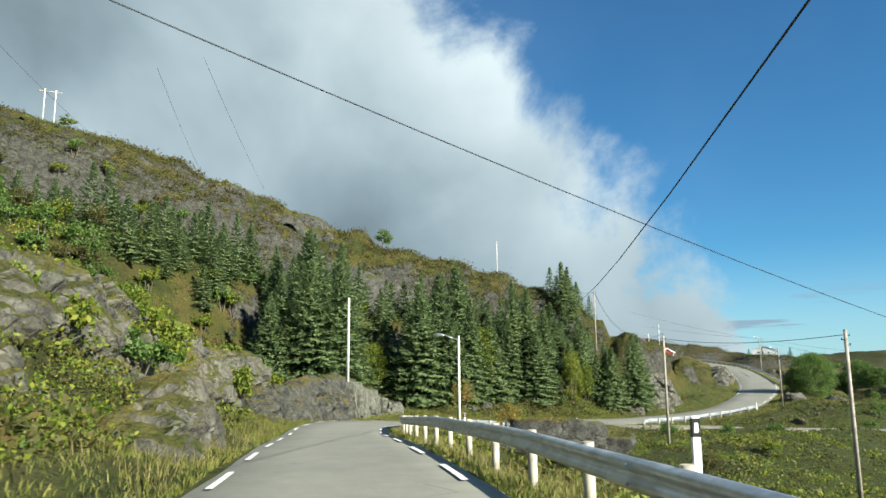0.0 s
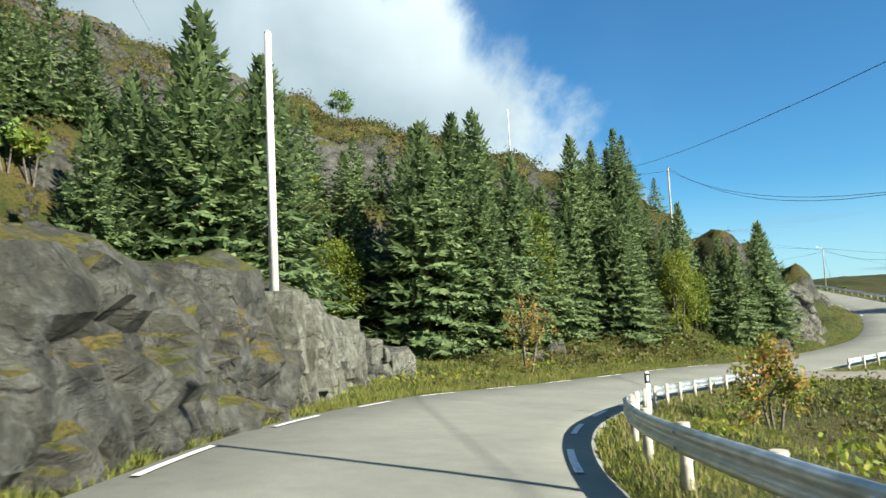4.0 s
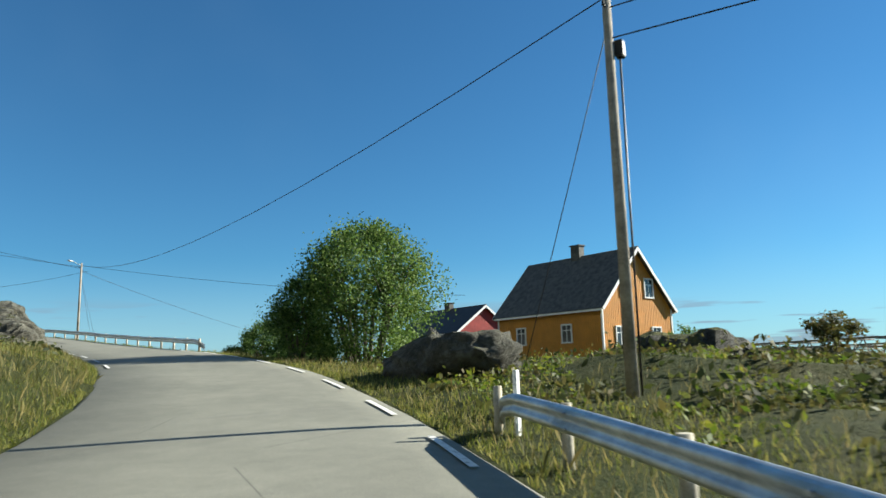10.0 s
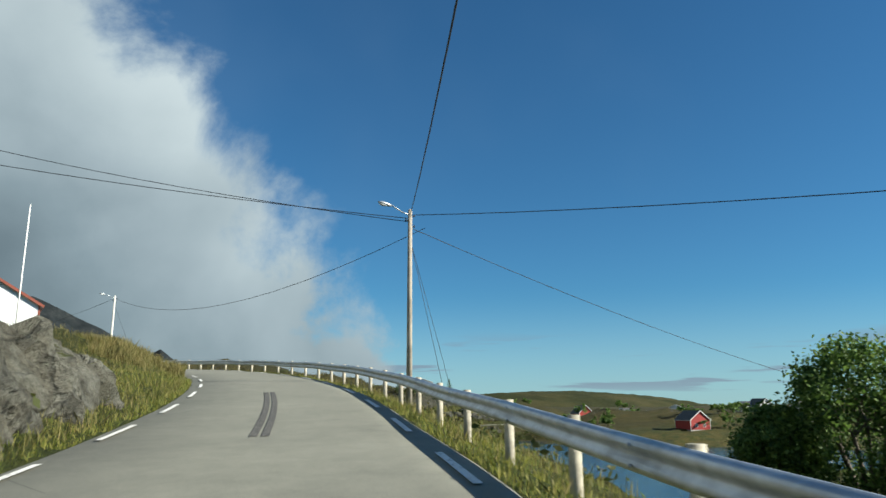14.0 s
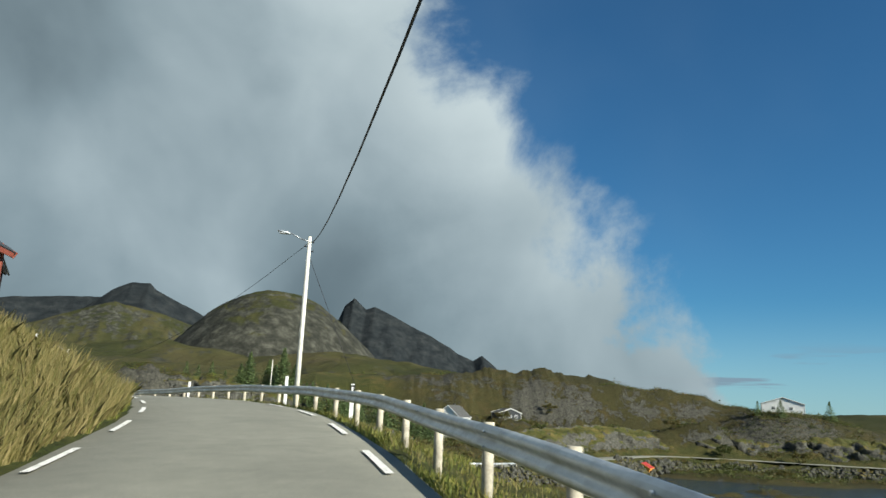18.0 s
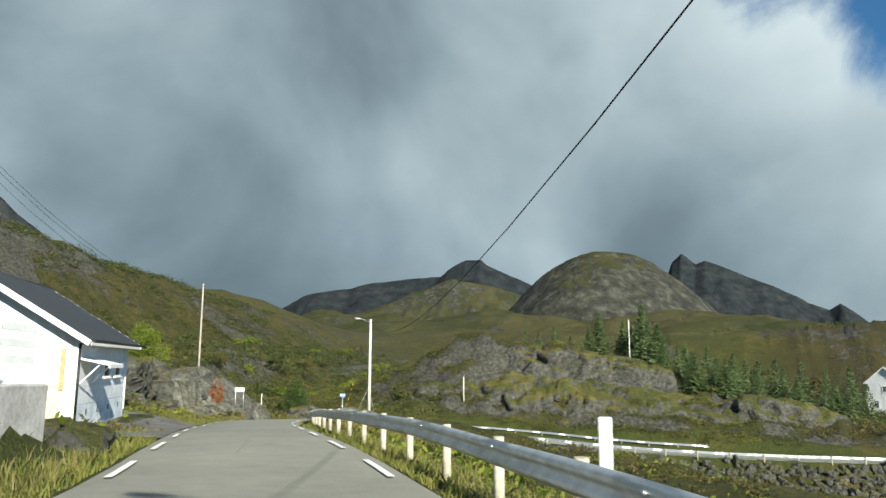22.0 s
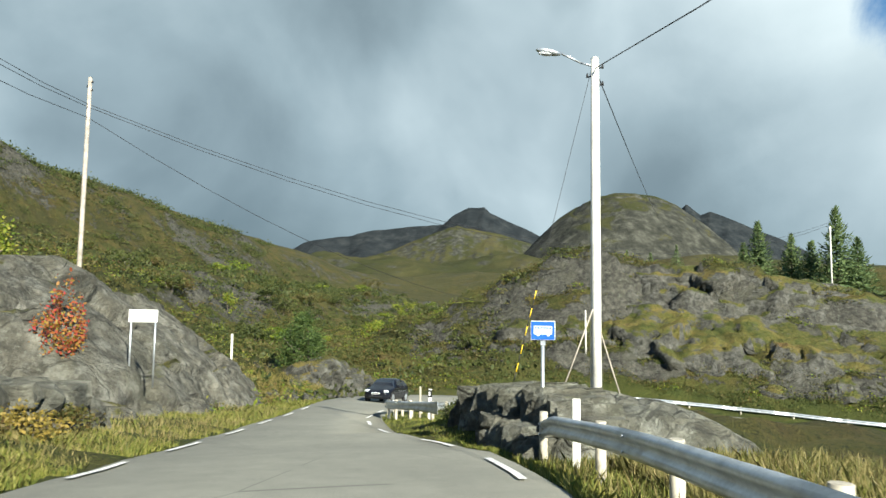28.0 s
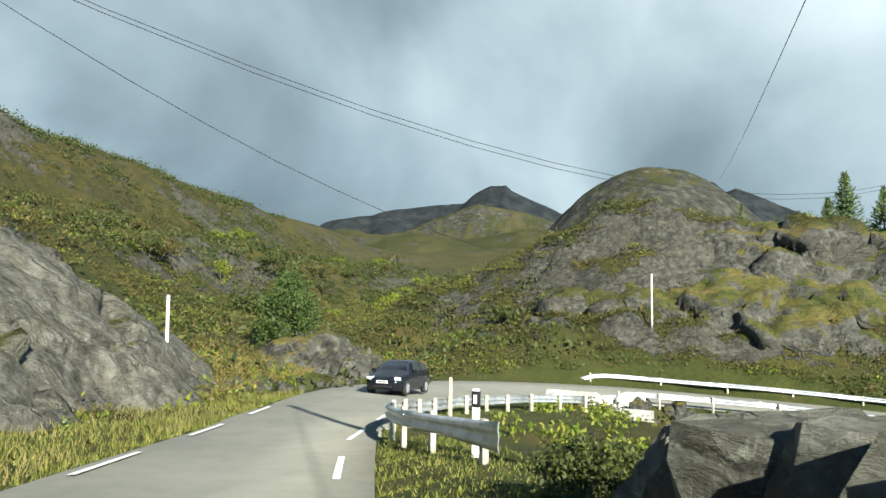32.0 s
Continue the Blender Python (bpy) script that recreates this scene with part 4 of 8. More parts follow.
def guard_rail(t0, t1, label, off=0.62, ends=(True, True), side=1, height=0.37, spacing=2.6, post_mat=None, group="guard rails"):
    """A W-beam rail on posts beside the road, its ends bent down or flared."""
    line = right_line if side > 0 else left_line
    s0, s1 = float(np.interp(t0, R_T, LEN)), float(np.interp(t1, R_T, LEN))
    o = at_time((t0 + t1) / 2, line((t0 + t1) / 2) + side * (EDGE + off))
    root = thing("guard_rail", Matrix.Translation(o), label, "guard rail", group)
    n = int((s1 - s0) / 0.65)
    rings = []
    for k in range(n + 1):
        s = s0 + (s1 - s0) * k / n
        t = time_of(s)
        d0, d1 = s - s0, s1 - s
        end = max(max(0, 1.3 - d0) if ends[0] else 0, max(0, 1.3 - d1) if ends[1] else 0)
        out = side * (EDGE + off + 0.16 * end ** 2)
        rings.append((t, line(t) + out, height - 0.10 * end ** 2 * 2.2 + 0.012 * math.sin(s * 0.7)))
    # panels of four metres, bolted together
    per = 6
    for a in range(0, n, per):
        vs, fs = [], []
        ring = rings[a:min(a + per, n) + 1]
        for t, w, h in ring:
            for px, pz in PROFILE:
                vs.append(at_time(t, w - side * px, h + pz) - o)
            for px, pz in reversed(PROFILE):
                vs.append(at_time(t, w - side * (px - 0.012), h + pz) - o)
        m = 2 * len(PROFILE)
        for k in range(len(ring) - 1):
            for j in range(m):
                b = (j + 1) % m
                fs.append((k * m + j, k * m + b, (k + 1) * m + b, (k + 1) * m + j))
        fs += [tuple(range(m)), tuple(range((len(ring) - 1) * m, len(ring) * m))]
        me = mesh_from("rail_panel", vs, fs, galv)
        for p in me.polygons:
            p.use_smooth = len(p.vertices) == 4
        part("rail_panel", me, galv, root)
        t, w, h = ring[-1]
        for q in (0.07, 0.24):
            part("bolt", tube_bm(at_time(t, w - side * 0.07, h + q) - o, at_time(t, w - side * 0.10, h + q) - o, 0.018, seg=6), galv, root)
    s = s0 + 0.5
    while s < s1 - 0.3:
        t = time_of(s)
        w = line(t) + side * (EDGE + off)
        g = at_time(t, w + side * 0.08)
        gz = min(ground_z(g.x, g.y), g.z)
        bm = bmesh.new()
        top = at_time(t, w + side * 0.08, height + 0.33)
        tube(bm, Vector((g.x, g.y, gz - 0.3)) - o, top - o, 0.075, 0.07, 8)
        part("post", bm, post_mat or post_wood, root)
        s += spacing
    return root


guard_rail(-8.5, 7.75, "long galvanised steel guard rail on round pale posts", ends=(False, True))
guard_rail(8.7, 10.9, "short galvanised steel guard rail beside the lamp post")
guard_rail(13.55, 31.0, "long galvanised steel guard rail above the bay", ends=(True, True))
guard_rail(39.3, 52, "galvanised steel guard rail on the lower road", ends=(True, False), height=0.46, spacing=4)
guard_rail(39.5, 46, "galvanised steel guard rail below the rock knoll", ends=(True, True), side=-1, height=0.46, spacing=4)


def smooth_run(pts, step=0.6):
    """Places at even steps along a smooth line through the points given."""
    P = [Vector(p) for p in pts]
    out = []
    for i in range(len(P) - 1):
        p0, p1, p2, p3 = P[max(i - 1, 0)], P[i], P[i + 1], P[min(i + 2, len(P) - 1)]
        k = max(1, round((p2 - p1).length / step))
        for u in np.arange(k) / k:
            out.append(0.5 * (2 * p1 + (p2 - p0) * u + (2 * p0 - 5 * p1 + 4 * p2 - p3) * u ** 2 + (3 * p1 - p0 - 3 * p2 + p3) * u ** 3))
    return out + [P[-1]]


def free_rail(pts, label, road_side=1, spacing=4):
    """A W-beam rail on flat pale posts through the points given (the beam's lower edge); its first end is a flat flared plate."""
    run = smooth_run(pts)
    o = run[len(run) // 2].copy()
    root = thing("guard_rail", Matrix.Translation(o), label, "guard rail", "guard rails")
    nrm = []
    for i in range(len(run)):
        d = run[min(i + 1, len(run) - 1)] - run[max(i - 1, 0)]
        nrm.append(Vector((d.y, -d.x, 0)).normalized() * road_side)
    m = 2 * len(PROFILE)
    per = 6
    for a in range(0, len(run) - 1, per):
        ids = range(a, min(a + per, len(run) - 1) + 1)
        vs, fs = [], []
        for i in ids:
            flat = min(1.0, 0.25 + i / 3)
            tall = 1.0 + 0.35 * max(0.0, 1 - i / 3)
            for sgn in (0, 1):
                for px, pz in (PROFILE if sgn == 0 else reversed(PROFILE)):
                    vs.append(run[i] - o + nrm[i] * (px * flat - 0.012 * sgn) + Vector((0, 0, (pz - 0.15) * tall + 0.15)))
        n = len(ids)
        for k in range(n - 1):
            for j in range(m):
                b = (j + 1) % m
                fs.append((k * m + j, k * m + b, (k + 1) * m + b, (k + 1) * m + j))
        fs += [tuple(range(m)), tuple(range((n - 1) * m, n * m))]
        me = mesh_from("rail_panel", vs, fs, galv)
        for p in me.polygons:
            p.use_smooth = len(p.vertices) == 4
        part("rail_panel", me, galv, root)
        for q in (0.07, 0.24):
            c = run[ids[-1]] - o + nrm[ids[-1]] * 0.07 + Vector((0, 0, q))
            part("bolt", tube_bm(c, c + nrm[ids[-1]] * 0.03, 0.018, seg=6), galv, root)
    for i in range(1, len(run), spacing):
        c = run[i] - nrm[i] * 0.07
        g = min(ground_z(c.x, c.y), c.z - 0.2)
        bm = box_bm(0.10, 0.14, c.z + 0.36 - g + 0.4, (0, 0, 0), 0.012)
        bmesh.ops.transform(bm, matrix=Matrix.Translation(Vector((c.x, c.y, (c.z + 0.36 + g - 0.4) / 2)) - o) @ Matrix.Rotation(math.atan2(nrm[i].y, nrm[i].x), 4, "Z"), verts=bm.verts)
        part("post", bm, post_wood, root)
    return root


free_rail([(20.35, 285.15, -2.90), (19.3, 286.1, -3.02), (18.0, 287.3, -3.2), (16.9, 288.5, -3.38), (15.6, 290.6, -3.66), (14.7, 293.0, -4.0), (14.0, 296, -4.42), (13.5, 299.5, -4.8), (13.7, 303, -5.2), (14.5, 305.8, -5.45), (15.9, 308.2, -5.7)],
          "galvanised steel guard rail with a flared end round the bend", -1, 3)


# ---- poles, lamps and wires ----
def lamp_head(root, top, toward, arm=1.3, mat=None):
    d = Vector((toward[0], toward[1], 0)).normalized()
    bm = bmesh.new()
    arm *= 0.72
    pts = [Vector((0, 0, top - 0.2)), Vector((0, 0, top - 0.12)) + d * arm * 0.4, Vector((0, 0, top + 0.12)) + d * arm]
    for a, b in zip(pts[:-1], pts[1:]):
        tube(bm, a, b, 0.03, seg=6)
    a = part("lamp_arm", bm, galv, root)
    bm = bmesh.new()
    r = bmesh.ops.create_uvsphere(bm, u_segments=12, v_segments=8, radius=0.5)
    q = d.to_track_quat("X", "Z").to_matrix().to_4x4()
    bmesh.ops.transform(bm, matrix=Matrix.Translation(pts[-1] + d * 0.28) @ q @ pose(0, 0, 0, 0, -8, 0) @ Matrix.Diagonal((0.68, 0.24, 0.16, 1)), verts=r["verts"])
    for f in bm.faces:
        f.smooth = True
    h = part("lamp_head", bm, galv, root, "grey metal street lamp head")
    bm = bmesh.new()
    r = bmesh.ops.create_uvsphere(bm, u_segments=10, v_segments=6, radius=0.5)
    bmesh.ops.transform(bm, matrix=Matrix.Translation(pts[-1] + d * 0.32 + Vector((0, 0, -0.045))) @ q @ Matrix.Diagonal((0.46, 0.19, 0.12, 1)), verts=r["verts"])
    part("lamp_glass", bm, glass_grey, root)


def pole(x, y, top, label, base=None, r=0.12, mat=None, lamp=None, lean=(0, 0), cross=0, insul=True, name="utility_pole", category="pole", group="poles", stay=None):
    zb = ground_z(x, y) if base is None else base
    root = thing(name, Matrix.Translation((x, y, zb)), label, category, group)
    h = top - zb
    mat = mat or pole_grey
    part("shaft", tube_bm((0, 0, -0.6), (lean[0] * h, lean[1] * h, h), r, r * 0.68, 10), mat, root)
    part("cap", tube_bm((lean[0] * h, lean[1] * h, h), (lean[0] * h, lean[1] * h, h + 0.05), r * 0.75, r * 0.4, 10), mat, root)
    if lamp:
        lamp_head(root, h, lamp)
    if cross:
        bm = bmesh.new()
        box(bm, cross, 0.09, 0.11, (0, 0, h - 0.35), 0.01)
        part("cross_arm", bm, pole_grey, root)
    if insul:
        for dz, dx in ((0.25, 0.13), (0.45, -0.13), (0.7, 0.13)):
            bm = tube_bm((dx * 0.7, 0, h - dz), (dx * 1.5, 0, h - dz), 0.02, seg=6)
            tube(bm, (dx * 1.5, 0, h - dz - 0.02), (dx * 1.5, 0, h - dz + 0.09), 0.035, 0.02, 6)
            part("insulator", bm, black, root)
    for sx, sy, sz in (stay or ()):
        g = Vector((sx, sy, 0))
        part("stay_wire", tube_bm((0, 0, h * sz), (g.x, g.y, ground_z(x + sx, y + sy) - zb), 0.012, seg=4), wire_mat, root)
    return root


WHITE_POLE = "pale painted wooden pole beside the road"
pole(-6.95, 60.7, 5.7, "tall pale wooden pole on the rock bank", base=-1.0, r=0.13, mat=pole_white, insul=False)
pole(1.75, 45.9, 1.85, "pale street lamp post behind the guard rail", r=0.10, mat=pole_white, lamp=(-1, 0.2), insul=False, name="street_lamp", category="street lamp", group="street lamps")
pole(19.6, 60.6, 2.4, "grey wooden utility pole on the grass", cross=0)
pole(20.06, 34.6, 1.6, "grey wooden utility pole in the heath")
pole(36.1, 55.8, -2.4, "grey wooden utility pole on the heath")
pole(25.8, 112.6, 11.6, "dark wooden utility pole among spruces")
pole(21.2, 121.0, 13.2, "dark wooden utility pole on the hillside")
pole(11.6, 124.5, 21.5, "slim white mast on the hill crest", r=0.09, mat=pole_white, insul=False, name="mast", category="mast", group="masts")
pole(48.45, 100.2, 2.2, "grey wooden street lamp post with a cable box", r=0.13, lamp=(-1, 0.35), name="street_lamp", category="street lamp", group="street lamps", stay=[(4, 1.5, 0.9), (2.5, 3.5, 0.9)])
pole(75.2, 164.2, 6.1, "weathered wooden street lamp post over the rail", r=0.13, lamp=(-1, -0.1), name="street_lamp", category="street lamp", group="street lamps", stay=[(3.2, 0.8, 0.85), (3.6, 2.2, 0.85)])
pole(66.1, 218.2, 9.25, "tall pale street lamp post beside the rail", r=0.13, mat=pole_white, lamp=(-1, -0.25), name="street_lamp", category="street lamp", group="street lamps", stay=[(4, 2, 0.9)])
rock_lamp = pole(26.4, 281.0, 6.95, "tall pale street lamp post on the rock", r=0.15, mat=pole_white, lamp=(-0.9, -0.5), name="street_lamp", category="street lamp", group="street lamps")
for foot, up in [((25.76, 279.9, -1.55), 0.75), ((27.15, 280.8, -1.95), 0.35)]:
    o = rock_lamp.matrix_world.translation
    part("stay", tube_bm(Vector(foot) - o, Vector((26.4, 281.0, up)) - o, 0.018, seg=8), pole_grey, rock_lamp, "thin grey stay of the lamp post")
pole(-1.4, 289.2, 12.3, "weathered wooden utility pole on a rock knoll", r=0.14)
pole(38.6, 356.6, 11.0, "pale wooden pole among spruces on the knoll", r=0.11, mat=pole_white, insul=False)
pole(15.0, 333.6, 0.8, "pale wooden pole at the foot of the knoll", r=0.10, mat=pole_white, insul=False)
pole(59.6, 187.6, 10.4, "slim white flag pole behind the rock", r=0.06, mat=white_paint, insul=False, name="flag_pole", category="flag pole", group="masts")


def wire(a, b, sag=0.6, r=0.016, name="overhead_wire", label="black overhead cable between poles", n=14):
    a, b = Vector(a), Vector(b)
    cu = bpy.data.curves.new(name, "CURVE")
    cu.dimensions, cu.bevel_depth, cu.bevel_resolution = "3D", r, 0
    sp = cu.splines.new("POLY")
    sp.points.add(n)
    for i in range(n + 1):
        u = i / n
        p = a.lerp(b, u) - Vector((0, 0, sag * 4 * u * (1 - u)))
        sp.points[i].co = (*(p - a), 1)
    cu.materials.append(wire_mat)
    ob = new(name, cu)
    ob.location = a
    return tagged(ob, label, "cable", "overhead wires")


A, C, D, E, F = (48.45, 100.2, 2.0), (75.2, 164.2, 5.9), (66.1, 218.2, 9.0), (26.4, 281, 6.7), (-1.4, 289.2, 10.9)
Z, W1, W2 = (19.6, 60.6, 2.2), (25.8, 112.6, 11.3), (21.2, 121.0, 12.8)
G, P = (38.6, 356.6, 10.7), (20.06, 34.6, 1.4)
for a, b, s in [(A, C, 1.9), ((75.9, 164.2, 5.4), D, 2.2), (D, E, 3.0), (W1, Z, 2.3), ((25.8, 112.6, 11.6), (19.6, 60.6, 2.6), 2.9), (W2, W1, 0.3), (W2, (1.7, -5, 3.4), 3.2), ((48.45, 100.2, 1.75), (36.1, 55.8, -2.6), 0.5), ((48.45, 100.2, 1.1), (36.1, 55.8, -4.0), 0.4), (Z, P, 0.4),
                (C, (88, 127.5, 1.0), 0.5), ((75.2, 164.2, 5.35), (114, 173, -0.7), 0.5), ((75.2, 164.2, 5.6), (51.4, 183.6, 13.4), 0.5), ((75.2, 164.2, 5.75), (51.5, 174.3, 9.3), 0.3), (Z, A, 1.4),
                (F, (26.9, 229.2, 23.4), 4.6), ((-1.4, 289.2, 10.75), (26.6, 229.6, 23.0), 4.7), ((-1.4, 289.2, 10.2), (25.6, 222.4, 31.2), 7.0),
                (F, (38.6, 356.6, 11.5), 5.2), ((-1.4, 289.2, 10.75), (38.6, 356.6, 11.2), 5.3), ((-1.4, 289.2, 10.2), (15.0, 333.6, 0.9), 3.0), (E, (16.8, 385, 15.9), 0.6), ((-16.25, 4.84, 8.93), (39.2, 46.8, -0.1), 0.77),
                ((-32, 50, 23.8), (-46, 100, 31), 0.4), ((-24, 60, 26.0), (-39, 119, 32.6), 0.4), ((-20, 60, 27), (-29, 122, 30.6), 0.4)]:
    wire(a, b, s)


# ---- houses ----
def clad(wall_ob, w, top, z0, o, u, n, mat, step=0.17, proud=0.022):
    """Boards nailed over a wall: top(x) gives the wall's height at x."""
    k = int(w / step)
    for i in range(k):
        a, b = (i + 0.14) * w / k, (i + 0.86) * w / k
        za, zb = top(a), top(b)
        if min(za, zb) - z0 < 0.1:
            continue
        vs = [o + u * x + Vector((0, 0, z)) + n * d for d in (0.0, proud) for x, z in ((a, z0), (b, z0), (b, zb), (a, za))]
        part("board", mesh_from("board", vs, [(4, 5, 6, 7), (0, 4, 7, 3), (1, 2, 6, 5), (0, 1, 5, 4), (3, 7, 6, 2)], mat), mat, wall_ob)


def house(name, m, w, l, wall, ridge, mats, label, windows=(), chimney=None, group="houses", over=0.35, found=0.4, boards=True, step=0.17, gutter=False, category="house", frame_mat=None):
    """A gabled house: its front gable stands at y = 0, the ridge runs along y."""
    wall_mat, roof_mat, trim_mat = mats
    root = thing(name, m, label, category, group)
    X, Y, Zv = Vector((1, 0, 0)), Vector((0, 1, 0)), Vector((0, 0, 1))
    top = lambda x: wall + (ridge - wall) * (1 - abs(x - w / 2) / (w / 2))
    h = w / 2
    part("foundation", box_bm(w - 0.06, l - 0.06, found + 1.2, (0, l / 2, found / 2 - 0.6)), concrete, root)
    for nm, o, u, n, ww, tf in (("wall_front", Vector((-h, 0, 0)), X, -Y, w, top), ("wall_back", Vector((h, l, 0)), -X, Y, w, top),
                                ("wall_side", Vector((-h, l, 0)), -Y, -X, l, lambda x: wall), ("wall_side", Vector((h, 0, 0)), Y, X, l, lambda x: wall)):
        bm = bmesh.new()
        xs = [0, ww / 2, ww] if tf is top else [0, ww]
        ring = [(0, found)] + [(ww, found)] + [(x, tf(x)) for x in reversed(xs)]
        f = [bm.verts.new(o + u * x + Zv * z) for x, z in ring]
        g = [bm.verts.new(o + u * x + Zv * z - n * 0.16) for x, z in ring]
        bm.faces.new(f), bm.faces.new(list(reversed(g)))
        for i in range(len(f)):
            bm.faces.new((f[i - 1], g[i - 1], g[i], f[i]))
        wo = part(nm, bm, wall_mat, root)
        if boards:
            clad(wo, ww, tf, found, o, u, n, wall_mat, step)
    for sx in (-1, 1):
        for y in (0.0, l):
            part("corner_board", box_bm(0.13, 0.13, wall - found, (sx * h, y, (wall + found) / 2), 0.008), trim_mat, root)
    sl = math.atan2(ridge - wall, h)
    length = math.hypot(h, ridge - wall) + over
    for sx in (-1, 1):
        rot = Matrix.Rotation(sx * sl, 4, "Y")
        mid = Vector((sx * (h + over * math.cos(sl)) / 2, l / 2, (ridge + wall - over * math.sin(sl)) / 2 + 0.07))
        roof = part("roof", box_bm(length, l + 2 * over * 0.9, 0.08, mid, 0, rot), roof_mat, root)
        rows = max(4, int(length / 0.34))
        for k in range(rows if boards or gutter else 0):
            q = (k + 0.5) / rows - 0.5
            c = mid + rot @ Vector((q * length, 0, 0.055 + 0.012))
            part("tile_course", box_bm(length / rows * 0.96, l + 2 * over * 0.9 + 0.02, 0.03, c, 0, rot @ Matrix.Rotation(sx * 0.06, 4, "Y")), roof_mat, roof)
        for y in (-over * 0.9 - 0.02, l + over * 0.9 + 0.02):
            part("barge_board", box_bm(length + 0.04, 0.035, 0.20, Vector((mid.x, y, mid.z - 0.02)), 0.005, rot), trim_mat, root)
        part("eaves_board", box_bm(0.04, l + over, 0.14, (sx * (h + over * math.cos(sl)), l / 2, wall - over * math.sin(sl) + 0.03), 0.004), trim_mat, root)
        if gutter:
            part("gutter", tube_bm((sx * (h + over + 0.06), -over, wall - 0.2), (sx * (h + over + 0.06), l + over, wall - 0.2), 0.06, seg=8), black, root)
    part("ridge_cap", tube_bm((0, -over, ridge + 0.11), (0, l + over, ridge + 0.11), 0.09, seg=8), roof_mat, root)
    if chimney:
        cy, ch = chimney
        part("chimney", box_bm(0.55, 0.75, ch + 0.6, (0, cy, ridge + ch / 2 - 0.3), 0.02), slate, root)
        part("chimney_cap", box_bm(0.68, 0.88, 0.08, (0, cy, ridge + ch + 0.03), 0.01), black, root)
    for wl, u, z, ww, wh in windows:
        if wl == "front":
            c, r = Vector((u - h, -0.03, z)), Matrix()
        elif wl == "back":
            c, r = Vector((h - u, l + 0.03, z)), Matrix.Rotation(math.pi, 4, "Z")
        elif wl == "left":
            c, r = Vector((-h - 0.03, l - u, z)), Matrix.Rotation(-math.pi / 2, 4, "Z")
        else:
            c, r = Vector((h + 0.03, u, z)), Matrix.Rotation(math.pi / 2, 4, "Z")
        pane = part("window", box_bm(ww, 0.03, wh, c, 0, r), pane_mat, root)
        bm = bmesh.new()
        fw = 0.09
        for dx, dz, a, b in ((-ww / 2, 0, fw, wh + fw), (ww / 2, 0, fw, wh + fw), (0, wh / 2, ww + fw, fw), (0, -wh / 2, ww + fw * 1.6, fw)):
            box(bm, a, 0.09, b, c + r @ Vector((dx, -0.02, dz)), 0.006, r)
        part("window_frame", bm, frame_mat or trim_mat, pane)
        bm = bmesh.new()
        box(bm, 0.045, 0.05, wh, c + r @ Vector((0, -0.012, 0)), 0.004, r)
        box(bm, ww, 0.05, 0.045, c + r @ Vector((0, -0.012, wh * 0.18)), 0.004, r)
        part("muntin", bm, frame_mat or trim_mat, pane)
    return root


# ochre house: the gable looks at the road
g0 = Vector((79.5, 109.9, -5.25))
house("ochre_house", Matrix.Translation(g0) @ Matrix.Rotation(-0.33, 4, "Z"), 6.9, 9.0, 3.5, 7.15, (orange_paint, slate, white_paint),
      "ochre-orange timber house with a grey slate roof", windows=[("front", 2.25, 4.75, 0.85, 1.2), ("front", 4.65, 4.75, 0.85, 1.2), ("front", 1.6, 1.7, 0.9, 1.2), ("front", 5.2, 1.7, 0.9, 1.2), ("left", 2.2, 2.0, 0.8, 1.1), ("left", 6.2, 2.0, 0.8, 1.1)], chimney=(4.6, 0.9), found=0.5)

# red house behind it, and the white houses
house("red_house", Matrix.Translation((92, 128, -5.3)) @ Matrix.Rotation(-0.33, 4, "Z"), 6.5, 8.5, 3.3, 5.6, (red_paint, roof_black, white_paint),
      "barn-red timber house with a black roof", windows=[("left", 1.2, 2.0, 0.8, 1.0), ("left", 3.4, 2.0, 0.8, 1.0), ("left", 6.2, 2.0, 0.8, 1.0)], chimney=(5, 0.7))
house("white_house", Matrix.Translation((81.5, 377.5, -5.9)) @ Matrix.Rotation(-0.45, 4, "Z"), 6.5, 8.0, 5.6, 8.4, (white_paint, slate, white_paint),
      "tall white timber house with a grey roof", windows=[("front", 1.6, 1.7, 0.8, 1.1), ("front", 4.9, 1.7, 0.8, 1.1), ("front", 3.2, 4.4, 0.8, 1.1), ("right", 1.6, 1.7, 0.8, 1.1), ("right", 1.6, 4.2, 0.8, 1.1), ("right", 5.6, 4.2, 0.8, 1.1)], chimney=(4, 0.6))
house("hilltop_house", Matrix.Translation((201, 434, 5.2)) @ Matrix.Rotation(-0.42, 4, "Z"), 13.5, 10, 3.4, 5.6, (white_paint, slate, white_paint),
      "low white house on the ridge", windows=[("front", 3.6, 1.9, 1.2, 1.0), ("front", 9.2, 1.9, 1.2, 1.0)])

